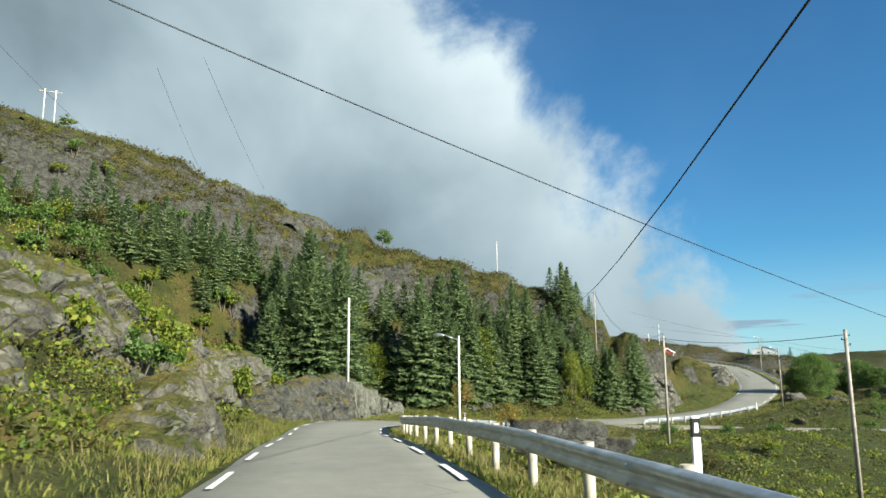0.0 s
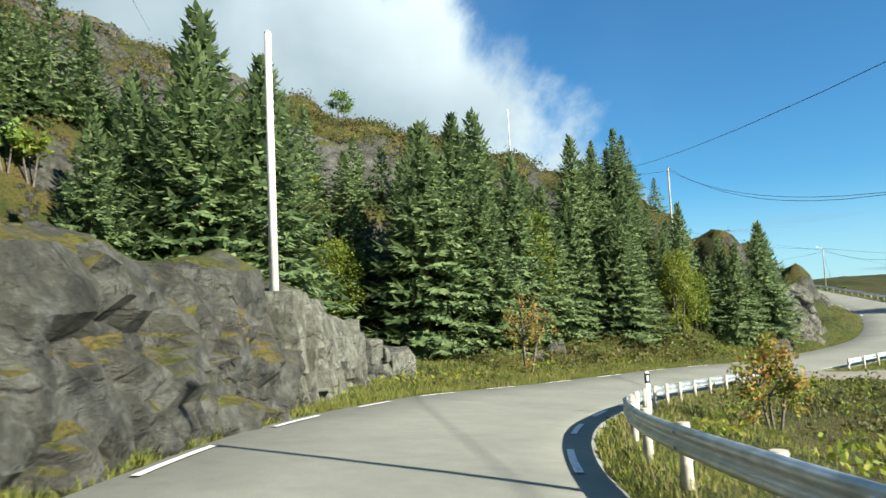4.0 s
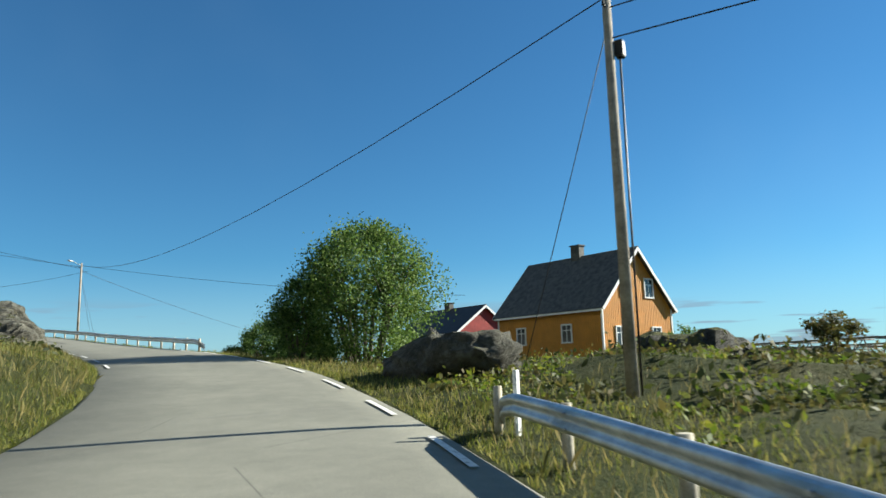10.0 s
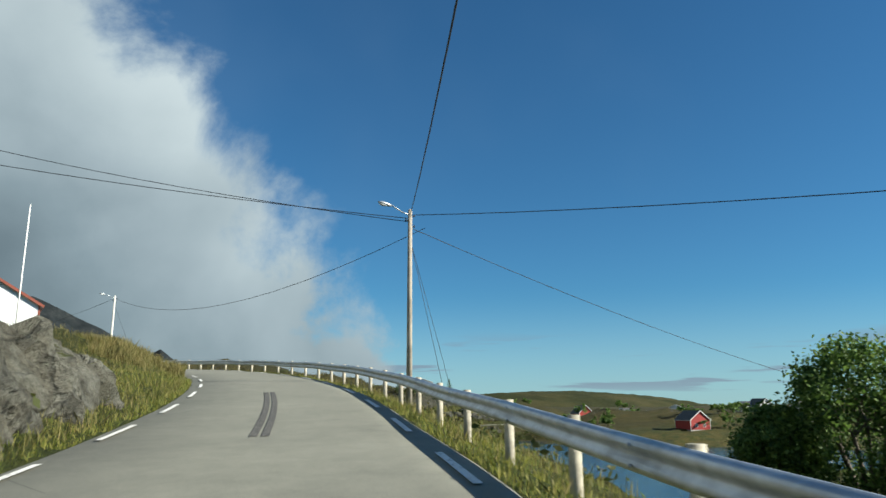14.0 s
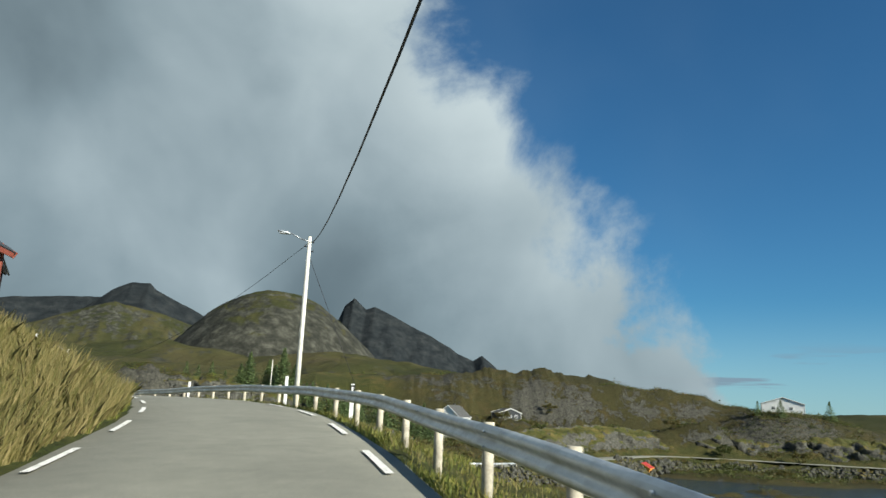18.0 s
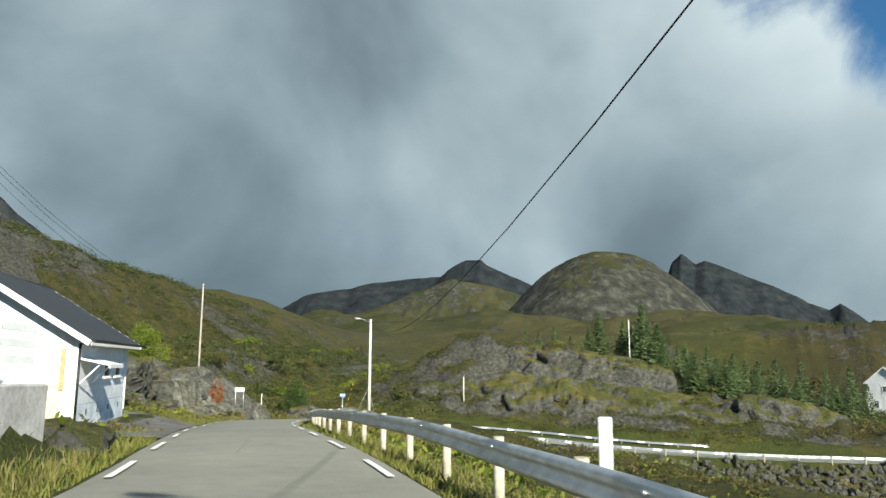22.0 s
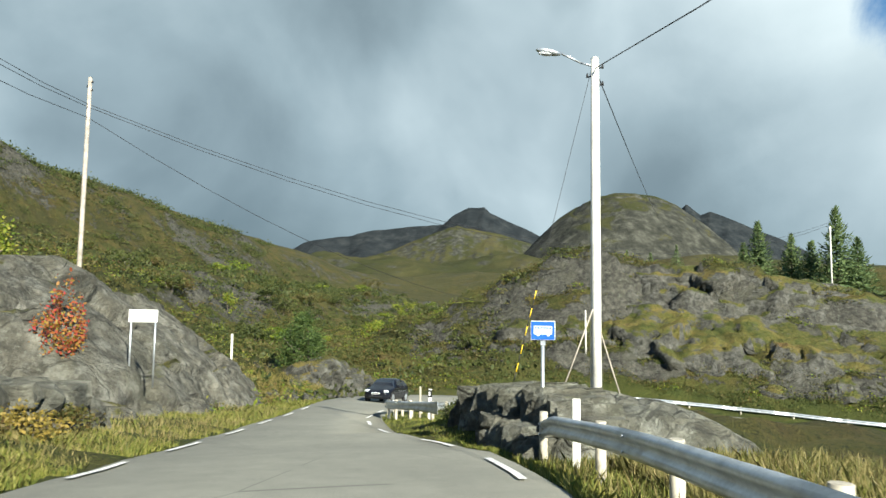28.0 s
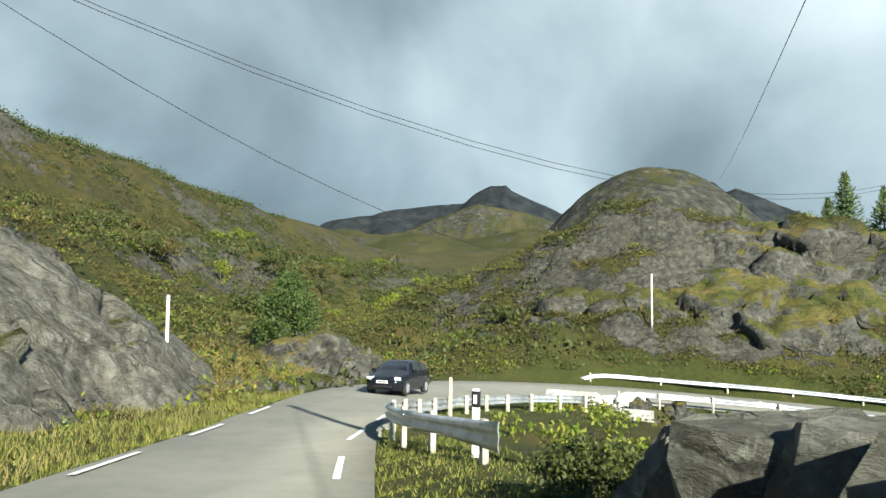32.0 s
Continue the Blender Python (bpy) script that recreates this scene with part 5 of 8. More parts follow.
# ---- trees ----
def leaf_build(tones):
    def build(k):
        g = k.n("ShaderNodeNewGeometry")
        r = g.outputs["Random Per Island"]
        o = k.n("ShaderNodeObjectInfo").outputs["Random"]
        n = k.noise(g.outputs["Position"], 0.8, 4, 0.6)
        v = k.math("ADD", k.math("ADD", k.math("MULTIPLY", r, 0.55), k.math("MULTIPLY", n, 0.45)), k.math("MULTIPLY", k.math("SUBTRACT", o, 0.5), 0.16))
        col = k.ramp(v, [(0.15 + 0.7 * i / (len(tones) - 1), t) for i, t in enumerate(tones)])
        b = k.n("ShaderNodeBsdfPrincipled", {"Base Color": col, "Roughness": 0.6, "Specular IOR Level": 0.3})
        tr = k.n("ShaderNodeBsdfTranslucent", {"Color": col})
        return k.n("ShaderNodeMixShader", {0: 0.42, 1: b.outputs[0], 2: tr.outputs[0]}).outputs[0]
    return build


spruce_mat = material("spruce_needles", leaf_build([(0.050, 0.080, 0.033), (0.098, 0.146, 0.058), (0.155, 0.212, 0.084), (0.215, 0.272, 0.112)]))
green_leaf = material("green_leaves", leaf_build([(0.03, 0.06, 0.013), (0.065, 0.125, 0.024), (0.13, 0.215, 0.045), (0.23, 0.31, 0.08)]))
lime_leaf = material("yellow_green_leaves", leaf_build([(0.05, 0.09, 0.012), (0.11, 0.165, 0.018), (0.19, 0.225, 0.026), (0.28, 0.26, 0.04)]))
grass_tone = material("ochre_bracken", leaf_build([(0.12, 0.10, 0.022), (0.22, 0.17, 0.035), (0.34, 0.24, 0.055), (0.42, 0.30, 0.09)]))
rowan_leaf = material("autumn_rowan_leaves", leaf_build([(0.09, 0.13, 0.022), (0.20, 0.22, 0.035), (0.33, 0.20, 0.05), (0.36, 0.08, 0.045)]))
rowan_red = material("red_rowan_leaves", leaf_build([(0.10, 0.13, 0.025), (0.30, 0.22, 0.04), (0.36, 0.10, 0.04), (0.36, 0.045, 0.045)]))
valley_green = material("deep_green_leaves", leaf_build([(0.018, 0.034, 0.009), (0.036, 0.066, 0.016), (0.07, 0.115, 0.028), (0.12, 0.165, 0.045)]))
scrub_leaf = material("olive_scrub_leaves", leaf_build([(0.022, 0.034, 0.010), (0.048, 0.066, 0.017), (0.085, 0.10, 0.026), (0.13, 0.135, 0.04)]))
heath_leaf = material("heather_and_bracken", leaf_build([(0.04, 0.05, 0.014), (0.085, 0.092, 0.024), (0.125, 0.105, 0.032), (0.115, 0.07, 0.026)]))


def spruce_meshes(seed, rich, h=10.0):
    """A broad, dense spruce: whorls of drooping boughs with upturned tips, hung with flat sprays."""
    rnd = random.Random(seed)
    trunk = tube_bm((0, 0, -0.6), (0, 0, h), 0.17, 0.012, 7)
    vs, fs = [], []

    def spray(a, d, up, ln, wd):
        s = d.cross(up).normalized()
        i = len(vs)
        vs.extend([a - s * wd * 0.18, a + d * ln * 0.45 - s * wd * 0.5 - up * ln * 0.05, a + d * ln + up * ln * 0.04, a + d * ln * 0.45 + s * wd * 0.5 - up * ln * 0.05, a + s * wd * 0.18])
        fs.append((i, i + 1, i + 2, i + 3, i + 4))
    z = 0.15
    rad = h * rnd.uniform(0.38, 0.44)
    lop = [rnd.uniform(0.85, 1.12) for _ in range(9)]
    step, seg = (0.22, 0.23) if rich else (0.40, 0.40)
    fat = 1.0 if rich else 1.6
    while z < h * 0.985:
        u = z / h
        reach = rad * ((1 - u) ** 1.06) * (0.78 + 0.22 * min(1, u * 7)) + 0.07
        cnt = max(5, int((13 if rich else 10) - 7 * u))
        a0 = rnd.uniform(0, 6.28)
        for k in range(cnt):
            a = a0 + 6.283 * k / cnt + rnd.uniform(-0.3, 0.3)
            ln = reach * rnd.choice((0.6, 0.78, 0.88, 0.95, 1.0, 1.08)) * lop[int((a % 6.283) / 6.284 * 9)]
            rise = (-0.10 + 0.85 * u ** 1.6) + rnd.uniform(-0.10, 0.10)
            d = Vector((math.cos(a), math.sin(a), rise)).normalized()
            o = Vector((0, 0, z + rnd.uniform(-0.14, 0.14)))
            n = max(2, int(ln / seg))
            side = d.cross(Vector((0, 0, 1))).normalized()
            for j in range(n):
                q = (j + 0.6) / n
                if q < 0.25 and ln > 1.5:
                    continue
                p = o + d * ln * q - Vector((0, 0, ln * (0.34 * q * q - 0.24 * q ** 4)))
                tw = (0.26 + 0.26 * ln * (1 - q) ** 0.7) * rnd.uniform(0.7, 1.2)
                out = Vector((math.cos(a), math.sin(a), 0))
                for sg in (-1, 1):
                    if rnd.random() < 0.35:          # a spray lying along the bough
                        dd = (d * 0.9 + side * sg * rnd.uniform(0.45, 0.9) + Vector((0, 0, rnd.uniform(-0.30, 0.20)))).normalized()
                        up = (Vector((rnd.uniform(-.5, .5), rnd.uniform(-.5, .5), 1)) + out * rnd.uniform(0.1, 0.9)).normalized()
                    else:                            # a spray hanging from it like a shingle
                        dd = (side * sg * rnd.uniform(0.5, 1.0) + d * rnd.uniform(0.3, 0.8) - Vector((0, 0, rnd.uniform(0.1, 0.7)))).normalized()
                        up = (out * rnd.uniform(0.6, 1.1) + side * sg * rnd.uniform(-0.1, 0.5) + Vector((0, 0, rnd.uniform(0.5, 1.0)))).normalized()
                    spray(p, dd, up, 0.86 * tw * fat ** 0.4, (0.13 + 0.12 * tw) * fat)
            spray(o + d * ln * 0.82 - Vector((0, 0, 0.10 * ln)), (d + Vector((0, 0, 0.45))).normalized(), (Vector((rnd.uniform(-.4, .4), 0, 1)) + 0.5 * d).normalized(), 0.40 + 0.12 * ln, 0.20 * fat)
        z += step * (0.75 + 0.5 * (1 - u)) * rnd.uniform(0.8, 1.2)
    return trunk, mesh_from("crown", vs, fs, spruce_mat)


SPRUCES = {True: [], False: []}


def spruce_at(x, y, h=None, label="dark green spruce on the slope", rich=False, top=None):
    stock = SPRUCES[rich]
    zg = ground_z(x, y)
    if top is not None:
        h = max(3.0, top - zg + 0.15)
    if len(stock) < 4:
        tr, cr = spruce_meshes(100 + len(stock) + 10 * rich, rich)
        ob = thing("spruce_tree", Matrix(), label, "tree", "spruces")
        part("trunk", tr, bark, ob)
        part("crown", cr, spruce_mat, ob)
        stock.append(ob)
    else:
        ob = copy_thing(stock[int(hash01(x * 3.1, y * 1.7, 2) * 4) % 4], Matrix())
        ob["label"] = label
    f = h / 10.0
    wide = f * (0.85 + 0.3 * hash01(x, y, 5)) * (1.1 if h < 7 else 1.0)
    ob.matrix_world = Matrix.LocRotScale((x, y, zg - 0.15), Euler((0, 0, 6.28 * hash01(x, y, 1))), (wide, wide, f))
    return ob


MAIN = [(-1.4, 85.4, 9.8), (0.9, 88.6, 11.0), (3.4, 96.5, 13.4), (4.9, 89.3, 8.2), (2.6, 86.6, 5.6), (-2.6, 89, 8.0), (10.9, 95.8, 11.0), (12.9, 97.0, 10.4), (10, 94, 6.2), (15.2, 97, 7.6), (16.6, 99.6, 8.6), (13.6, 93.6, 4.5),
        (20.7, 99.2, 6.0), (18.6, 97.8, 3.6), (23.5, 98.2, 2.9), (24.3, 97.2, 2.3), (27.7, 99.6, 4.2), (22.3, 97.6, 1.4), (-9.8, 77.2, 11.0), (-12.6, 75.4, 11.0), (-13.8, 81.4, 15.4), (-11.2, 89.0, 15.2), (-16, 77, 10),
        (-18.3, 84.5, 13.2), (-36.6, 81.5, 20.6), (-22.3, 87.6, 17.5), (-32.5, 89, 19.8), (-41.8, 78.3, 20.9), (-26.7, 86, 16.8), (-16.5, 73.5, 7.5), (7.4, 91.6, 6.5), (29.0, 101.7, 4.3)]
for x, y, t in MAIN:
    spruce_at(x, y, None, "tall blue-green spruce beside the road", True, t)
rnd = random.Random(5)
count = 0
while count < 215:
    u = rnd.random()
    x = -58 + 84 * u
    foot = 52 + 46 * u ** 0.8          # the belt climbs along the foot of the hill
    y = foot + rnd.uniform(2, 26)
    if x > -20 and y < 78 or x > -9 and y < 88:
        continue
    count += 1
    spruce_at(x, y, rnd.uniform(3.6, 7.8))
for x, y, t in [(31.0, 367.4, 13.2), (35.2, 371.3, 11.8), (39.9, 364.1, 14.2), (29.2, 366, 10.2), (37.4, 368, 10.5), (42.5, 366.5, 10.6), (45, 352, 6.5), (50, 351, 5), (55, 353, 4), (60, 355, 2), (66, 357, 1), (72, 362, 0), (48, 360, 6.5), (56, 362, 4.5)]:
    spruce_at(x, y, None, "dark spruce on the rock knoll", True, t)
for x, y, h in [(52, 356, 8), (56, 359, 8.5), (60, 361, 8), (64, 360, 7.5), (67, 364, 9), (71, 366, 8.5), (75, 369, 9), (70, 360, 6.5), (63, 366, 9), (58, 366, 8), (77, 365, 7), (74, 361, 5.5), (47, 357, 6), (53, 364, 7), (20, 374, 5), (16, 376, 4.5), (24, 372, 4), (8, 374, 4), (12, 379, 4.6), (3, 380, 4), (0, 372, 3.4), (196, 426, 6), (214, 428, 6.5), (190, 430, 5), (84, 372, 3.4)]:
    spruce_at(x, y, h, "dark spruce on the ridge")


# ---- leafy trees and bushes ----
def leafy(name, x, y, h, w, mat, label, seed, leaves=3000, size=0.13, stems=4, category="tree", group="leafy trees", z=None, low=0.12, lean=0.0):
    """Several stems that fork into limbs, with leaves in clusters about their ends."""
    r = random.Random(seed)
    zb = ground_z(x, y) if z is None else z
    root = thing(name, Matrix.Translation((x, y, zb - 0.05)), label, category, group)
    bm = bmesh.new()
    tips = []
    for s in range(stems):
        a = 6.283 * s / stems + r.uniform(-0.5, 0.5)
        base = Vector((0.10 * w * math.cos(a) * 0.6, 0.10 * w * math.sin(a) * 0.6, -0.2))
        mid = Vector((w * 0.18 * math.cos(a) + lean, w * 0.18 * math.sin(a), h * r.uniform(0.35, 0.5)))
        tube(bm, base, mid, 0.022 * h / 2 ** 0.5 + 0.01, 0.012 * h, 6, False)
        for b in range(4):
            a2 = a + r.uniform(-1.1, 1.1)
            rr = w * 0.5 * r.uniform(0.35, 0.9)
            zz = h * r.uniform(0.5, 0.92) * (1 - 0.25 * (rr / (w * 0.5)) ** 2)
            tip = Vector((rr * math.cos(a2) + lean, rr * math.sin(a2), zz))
            tube(bm, mid, tip, 0.011 * h, 0.004 * h, 5, False)
            tips.append(tip)
            tips.append(mid.lerp(tip, 0.6))
    part("trunk", bm, bark, root)
    # clusters fill an uneven egg
    while len(tips) < 16 + leaves // 60:
        a, q = r.uniform(0, 6.283), r.random()
        t = r.random() ** 0.85
        zz = low + (0.97 - low) * t
        env = math.sin(min(1, max(0.02, (zz - low + 0.12) / (1.12 - low))) * math.pi) ** 0.6
        rr = w * 0.5 * env * (0.45 + 0.55 * q ** 0.5) * r.uniform(0.72, 1.12) * (1 + 0.22 * math.sin(3 * a + seed) * math.sin(5 * t + seed))
        tips.append(Vector((rr * math.cos(a) + lean, rr * math.sin(a), h * zz)))
    n = leaves
    rs = np.random.RandomState(seed)
    T = np.array([tuple(t) for t in tips])
    c = T[rs.randint(0, len(T), n)] + rs.normal(0, 1, (n, 3)) * np.array([0.06 * w, 0.06 * w, 0.05 * h]).clip(0.05, 0.30)
    c[:, 2] = np.maximum(c[:, 2], 0.05)
    d1, d2 = rs.normal(0, 1, (n, 3)), rs.normal(0, 1, (n, 3))
    d1 /= np.linalg.norm(d1, axis=1)[:, None]
    d2 = np.cross(d1, d2)
    d2 /= np.linalg.norm(d2, axis=1)[:, None]
    sz = size * rs.uniform(0.6, 1.3, (n, 1))
    v = np.stack([c - d1 * sz, c + d2 * sz * 0.55, c + d1 * sz, c - d2 * sz * 0.55], 1).reshape(-1, 3)
    part("crown", mesh_from("crown", v, np.arange(4 * n).reshape(-1, 4), mat), mat, root)
    return root


leafy("roadside_tree", 61.9, 117.4, 7.0, 7.2, green_leaf, "dark green many-stemmed willow beside the road", 1, 42000, 0.075, 9, low=0.05)
leafy("roadside_willow", 59.6, 119.4, 3.9, 3.2, green_leaf, "dark green willow bush before the roadside tree", 19, 12000, 0.06, 6, low=0.04)
leafy("roadside_bush", 70.5, 131.0, 2.5, 4.2, green_leaf, "low dark green bush behind the road", 2, 4000, 0.085, 4, low=0.04)
for i, (x, y, top, w) in enumerate([(93.3, 157.0, 0.7, 7.6), (93.2, 151.0, -0.9, 7.4), (90.6, 159.4, -2.2, 4.2)]):
    leafy("shore_bush", x, y, min(10.0, top - ground_z(x, y)), w, green_leaf, "broad dark green bush on the shore below the rail", 30 + i, 17000, 0.11, 7, low=0.02)
leafy("rowan", 3.3, 79.0, 4.4, 2.8, rowan_leaf, "young rowan with red and yellow autumn leaves", 4, 1300, 0.075, 3, low=0.12)
leafy("rowan", 6.4, 60.6, 2.6, 2.2, rowan_leaf, "red autumn rowan behind the guard rail", 5, 1500, 0.08, 3, low=0.1)
leafy("rowan", 10.1, 279.1, max(1.9, 1.35 - ground_z(10.1, 279.1)), 1.5, rowan_red, "small red rowan on the rock", 6, 1500, 0.07, 4, low=0.35)
leafy("lime_bush", -17.6, 41.5, 4.6, 4.2, lime_leaf, "bright yellow-green bush among rocks", 7, 9000, 0.08, 4, low=0.03)
leafy("birch", 18.4, 95.0, 6.4, 3.0, lime_leaf, "yellow-green birch between spruces", 8, 6000, 0.085, 3, low=0.02)
leafy("birch", 6.2, 90.5, 9.5, 3.6, lime_leaf, "yellow-green birch between spruces", 9, 7000, 0.09, 3, low=0.06)
leafy("birch", -7.2, 86.8, 4.8, 4.6, lime_leaf, "yellow-green birch between spruces", 18, 7000, 0.09, 4, low=0.04)
leafy("birch", 20.6, 96.6, 4.6, 2.2, lime_leaf, "yellow-green birch between spruces", 10, 4200, 0.085, 3, low=0.06)
leafy("valley_tree", -1.6, 309.6, max(3.2, 0.15 - ground_z(-1.6, 309.6)), 3.6, valley_green, "rounded green birch in the valley", 11, 9000, 0.085, 5, low=0.04)
for i, (x, y, top, w) in enumerate([(-4.6, 283.6, 8.4, 4.6), (-6.2, 286.4, 6.6, 4.4), (-7.4, 281.2, 9.3, 5.0), (-10.2, 280.0, 9.0, 4.8)]):
    leafy("rock_birch", x, y, min(9.0, top - ground_z(x, y)), w, lime_leaf, "yellow-green birch on the rocky bank", 120 + i, 9000, 0.10, 5, low=0.03)
leafy("ledge_bush", 22.3, 282.4, 0.6, 1.3, scrub_leaf, "dark green juniper at the end of the ledge", 17, 3200, 0.032, 4, low=0.02)
for i, (x, y, h, w) in enumerate([(20.0, 269.4, 0.5, 1.5), (18.6, 271.6, 0.6, 1.6), (17.2, 273.2, 0.7, 1.7), (15.9, 272.2, 0.8, 2.0), (17.4, 270.2, 0.7, 1.8), (14.8, 275.2, 0.8, 1.8), (21.2, 267.4, 0.5, 1.4), (15.2, 269.6, 0.8, 2.0), (13.4, 274.2, 0.8, 2.0), (19.2, 268.9, 0.6, 1.6)]):
    leafy("bench_heather", x, y, h, w, (heath_leaf, grass_tone, heath_leaf, lime_leaf)[i % 4], "rusty heather and dry grass on the rock bench", 140 + i, 1500, 0.04, 3, "bush", "bench heather", low=0.02)
leafy("house_bush", 77.5, 108.6, 1.8, 1.6, green_leaf, "small green bush before the ochre house", 14, 1200, 0.09, 3, low=0.05)
BUSHES = [(52, 84, 1.8, 2.2), (58, 91, 2.4, 2.6), (64, 92, 2.0, 3.4), (66.5, 95, 1.9, 2.6), (71, 90, 2.2, 3.0), (80, 88, 2.0, 2.6), (86, 99, 1.6, 2.2), (47, 78, 1.4, 1.8), (76, 84, 1.6, 2.4), (90, 92, 2.0, 2.4), (57.5, 97.5, 1.5, 1.6), (63, 103, 1.3, 1.5),
          (6, 44, 1.4, 1.8), (11, 52, 1.7, 2.0), (15, 40, 1.5, 2.2), (22, 68, 1.4, 1.8), (30, 74, 1.5, 2.0), (12, 28, 1.6, 2.0), (-13, 47, 1.5, 1.6), (-10, 54, 1.3, 1.4), (33, 70, 1.2, 1.8), (24, 52, 1.3, 1.6)]
for i, (x, y, h, w) in enumerate(BUSHES):
    leafy("heath_bush", x, y, h, w, (green_leaf, lime_leaf, heath_leaf, green_leaf)[i % 4], ("dark green willow bush on the heath", "yellow-green bush on the heath", "rusty brown heath bush on the heath", "green juniper bush on the heath")[i % 4], 40 + i, 2200, 0.055, 4, "bush", "heath bushes", low=0.02)
rb = random.Random(11)
n = 0
while n < 95:         # shrubs on the slopes farther off
    x, y = rb.uniform(-60, 24), rb.uniform(44, 108)
    if x > -14 and y < 85 or x > 5 and y < 96:
        continue
    n += 1
    leafy("hillside_bush", x, y, rb.uniform(1.6, 3.4), rb.uniform(1.8, 3.2), rb.choice([green_leaf, lime_leaf, lime_leaf, heath_leaf]), "leafy bush on the hillside", 200 + n, 520, 0.15, 3, "bush", "hillside bushes", low=0.02)
n = 0
while n < 80:          # thick scrub between the rock wall and the spruces
    x, y = rb.uniform(-46, -17), rb.uniform(36, 76)
    n += 1
    leafy("slope_bush", x, y, rb.uniform(1.8, 4.2), rb.uniform(2.2, 4.6), rb.choice([green_leaf, lime_leaf, lime_leaf, green_leaf, heath_leaf]), "leafy bush on the steep slope", 1100 + n, 1100, 0.13, 3, "bush", "slope bushes", low=0.02)
leafy("crest_tree", -8.2, 122.0, 3.6, 3.4, green_leaf, "small dark tree on the hill crest", 15, 1400, 0.13, 3, low=0.05)
n = 0
while n < 150:         # bushes on the bank above the first bend
    x, y = rb.uniform(-34, -10), rb.uniform(18, 70)
    if y > 40 and x > -11.5:
        continue
    n += 1
    leafy("bank_bush", x, y, rb.uniform(1.1, 3.0), rb.uniform(1.4, 3.4), rb.choice([green_leaf, lime_leaf, lime_leaf, lime_leaf, heath_leaf]), "leafy bush on the road bank", 800 + n, 800, 0.11, 3, "bush", "bank bushes", low=0.02)
VALLEY = [(-22, 330, 2.5, 4), (-28, 342, 2.5, 5), (-34, 330, 3, 5), (-40, 356, 3, 6), (-24, 362, 3, 5), (-48, 380, 3, 7), (-36, 392, 3, 7), (-60, 372, 3, 7), (-10, 395, 3, 6), (-30, 420, 4, 8), (-52, 430, 4, 8), (-70, 445, 4, 9), (-16, 352, 2, 4), (-4, 366, 2.6, 4), (-45, 325, 2.5, 5), (-55, 345, 3, 6), (-62, 350, 3, 6), (-75, 400, 3, 8)]
for i, (x, y, h, w) in enumerate(VALLEY):
    leafy("valley_bush", x, y, h, w, (scrub_leaf, lime_leaf, heath_leaf)[i % 3], ("green bush in the valley", "yellow-green bush in the valley", "rusty bush in the valley")[i % 3], 300 + i, 1500, 0.15, 3, "bush", "valley bushes", low=0.02)
for i in range(80):
    x, y = rb.uniform(-78, 2), rb.uniform(326, 470)
    leafy("valley_shrub", x, y, rb.uniform(1.2, 3.2), rb.uniform(2.0, 5.0), rb.choice([scrub_leaf, scrub_leaf, lime_leaf, heath_leaf]), "low shrub in the valley", 900 + i, 800, 0.13, 3, "bush", "valley bushes", low=0.02)
EAST = [(62, 372, 3, 4), (70, 384, 4, 5), (90, 388, 3, 5), (96, 396, 4, 6), (112, 410, 4, 6), (100, 412, 4, 6), (140, 428, 4, 7), (158, 424, 4, 7), (170, 412, 4, 6), (190, 404, 4, 5), (166, 398, 3, 5), (176, 388, 3, 5), (60, 392, 4, 6), (120, 440, 4, 7)]
for i, (x, y, h, w) in enumerate(EAST):
    leafy("shore_tree", x, y, h, w, (scrub_leaf, heath_leaf)[i % 2], "dark bushes above the shore road", 350 + i, 900, 0.24, 3, "bush", "shore bushes", low=0.02)


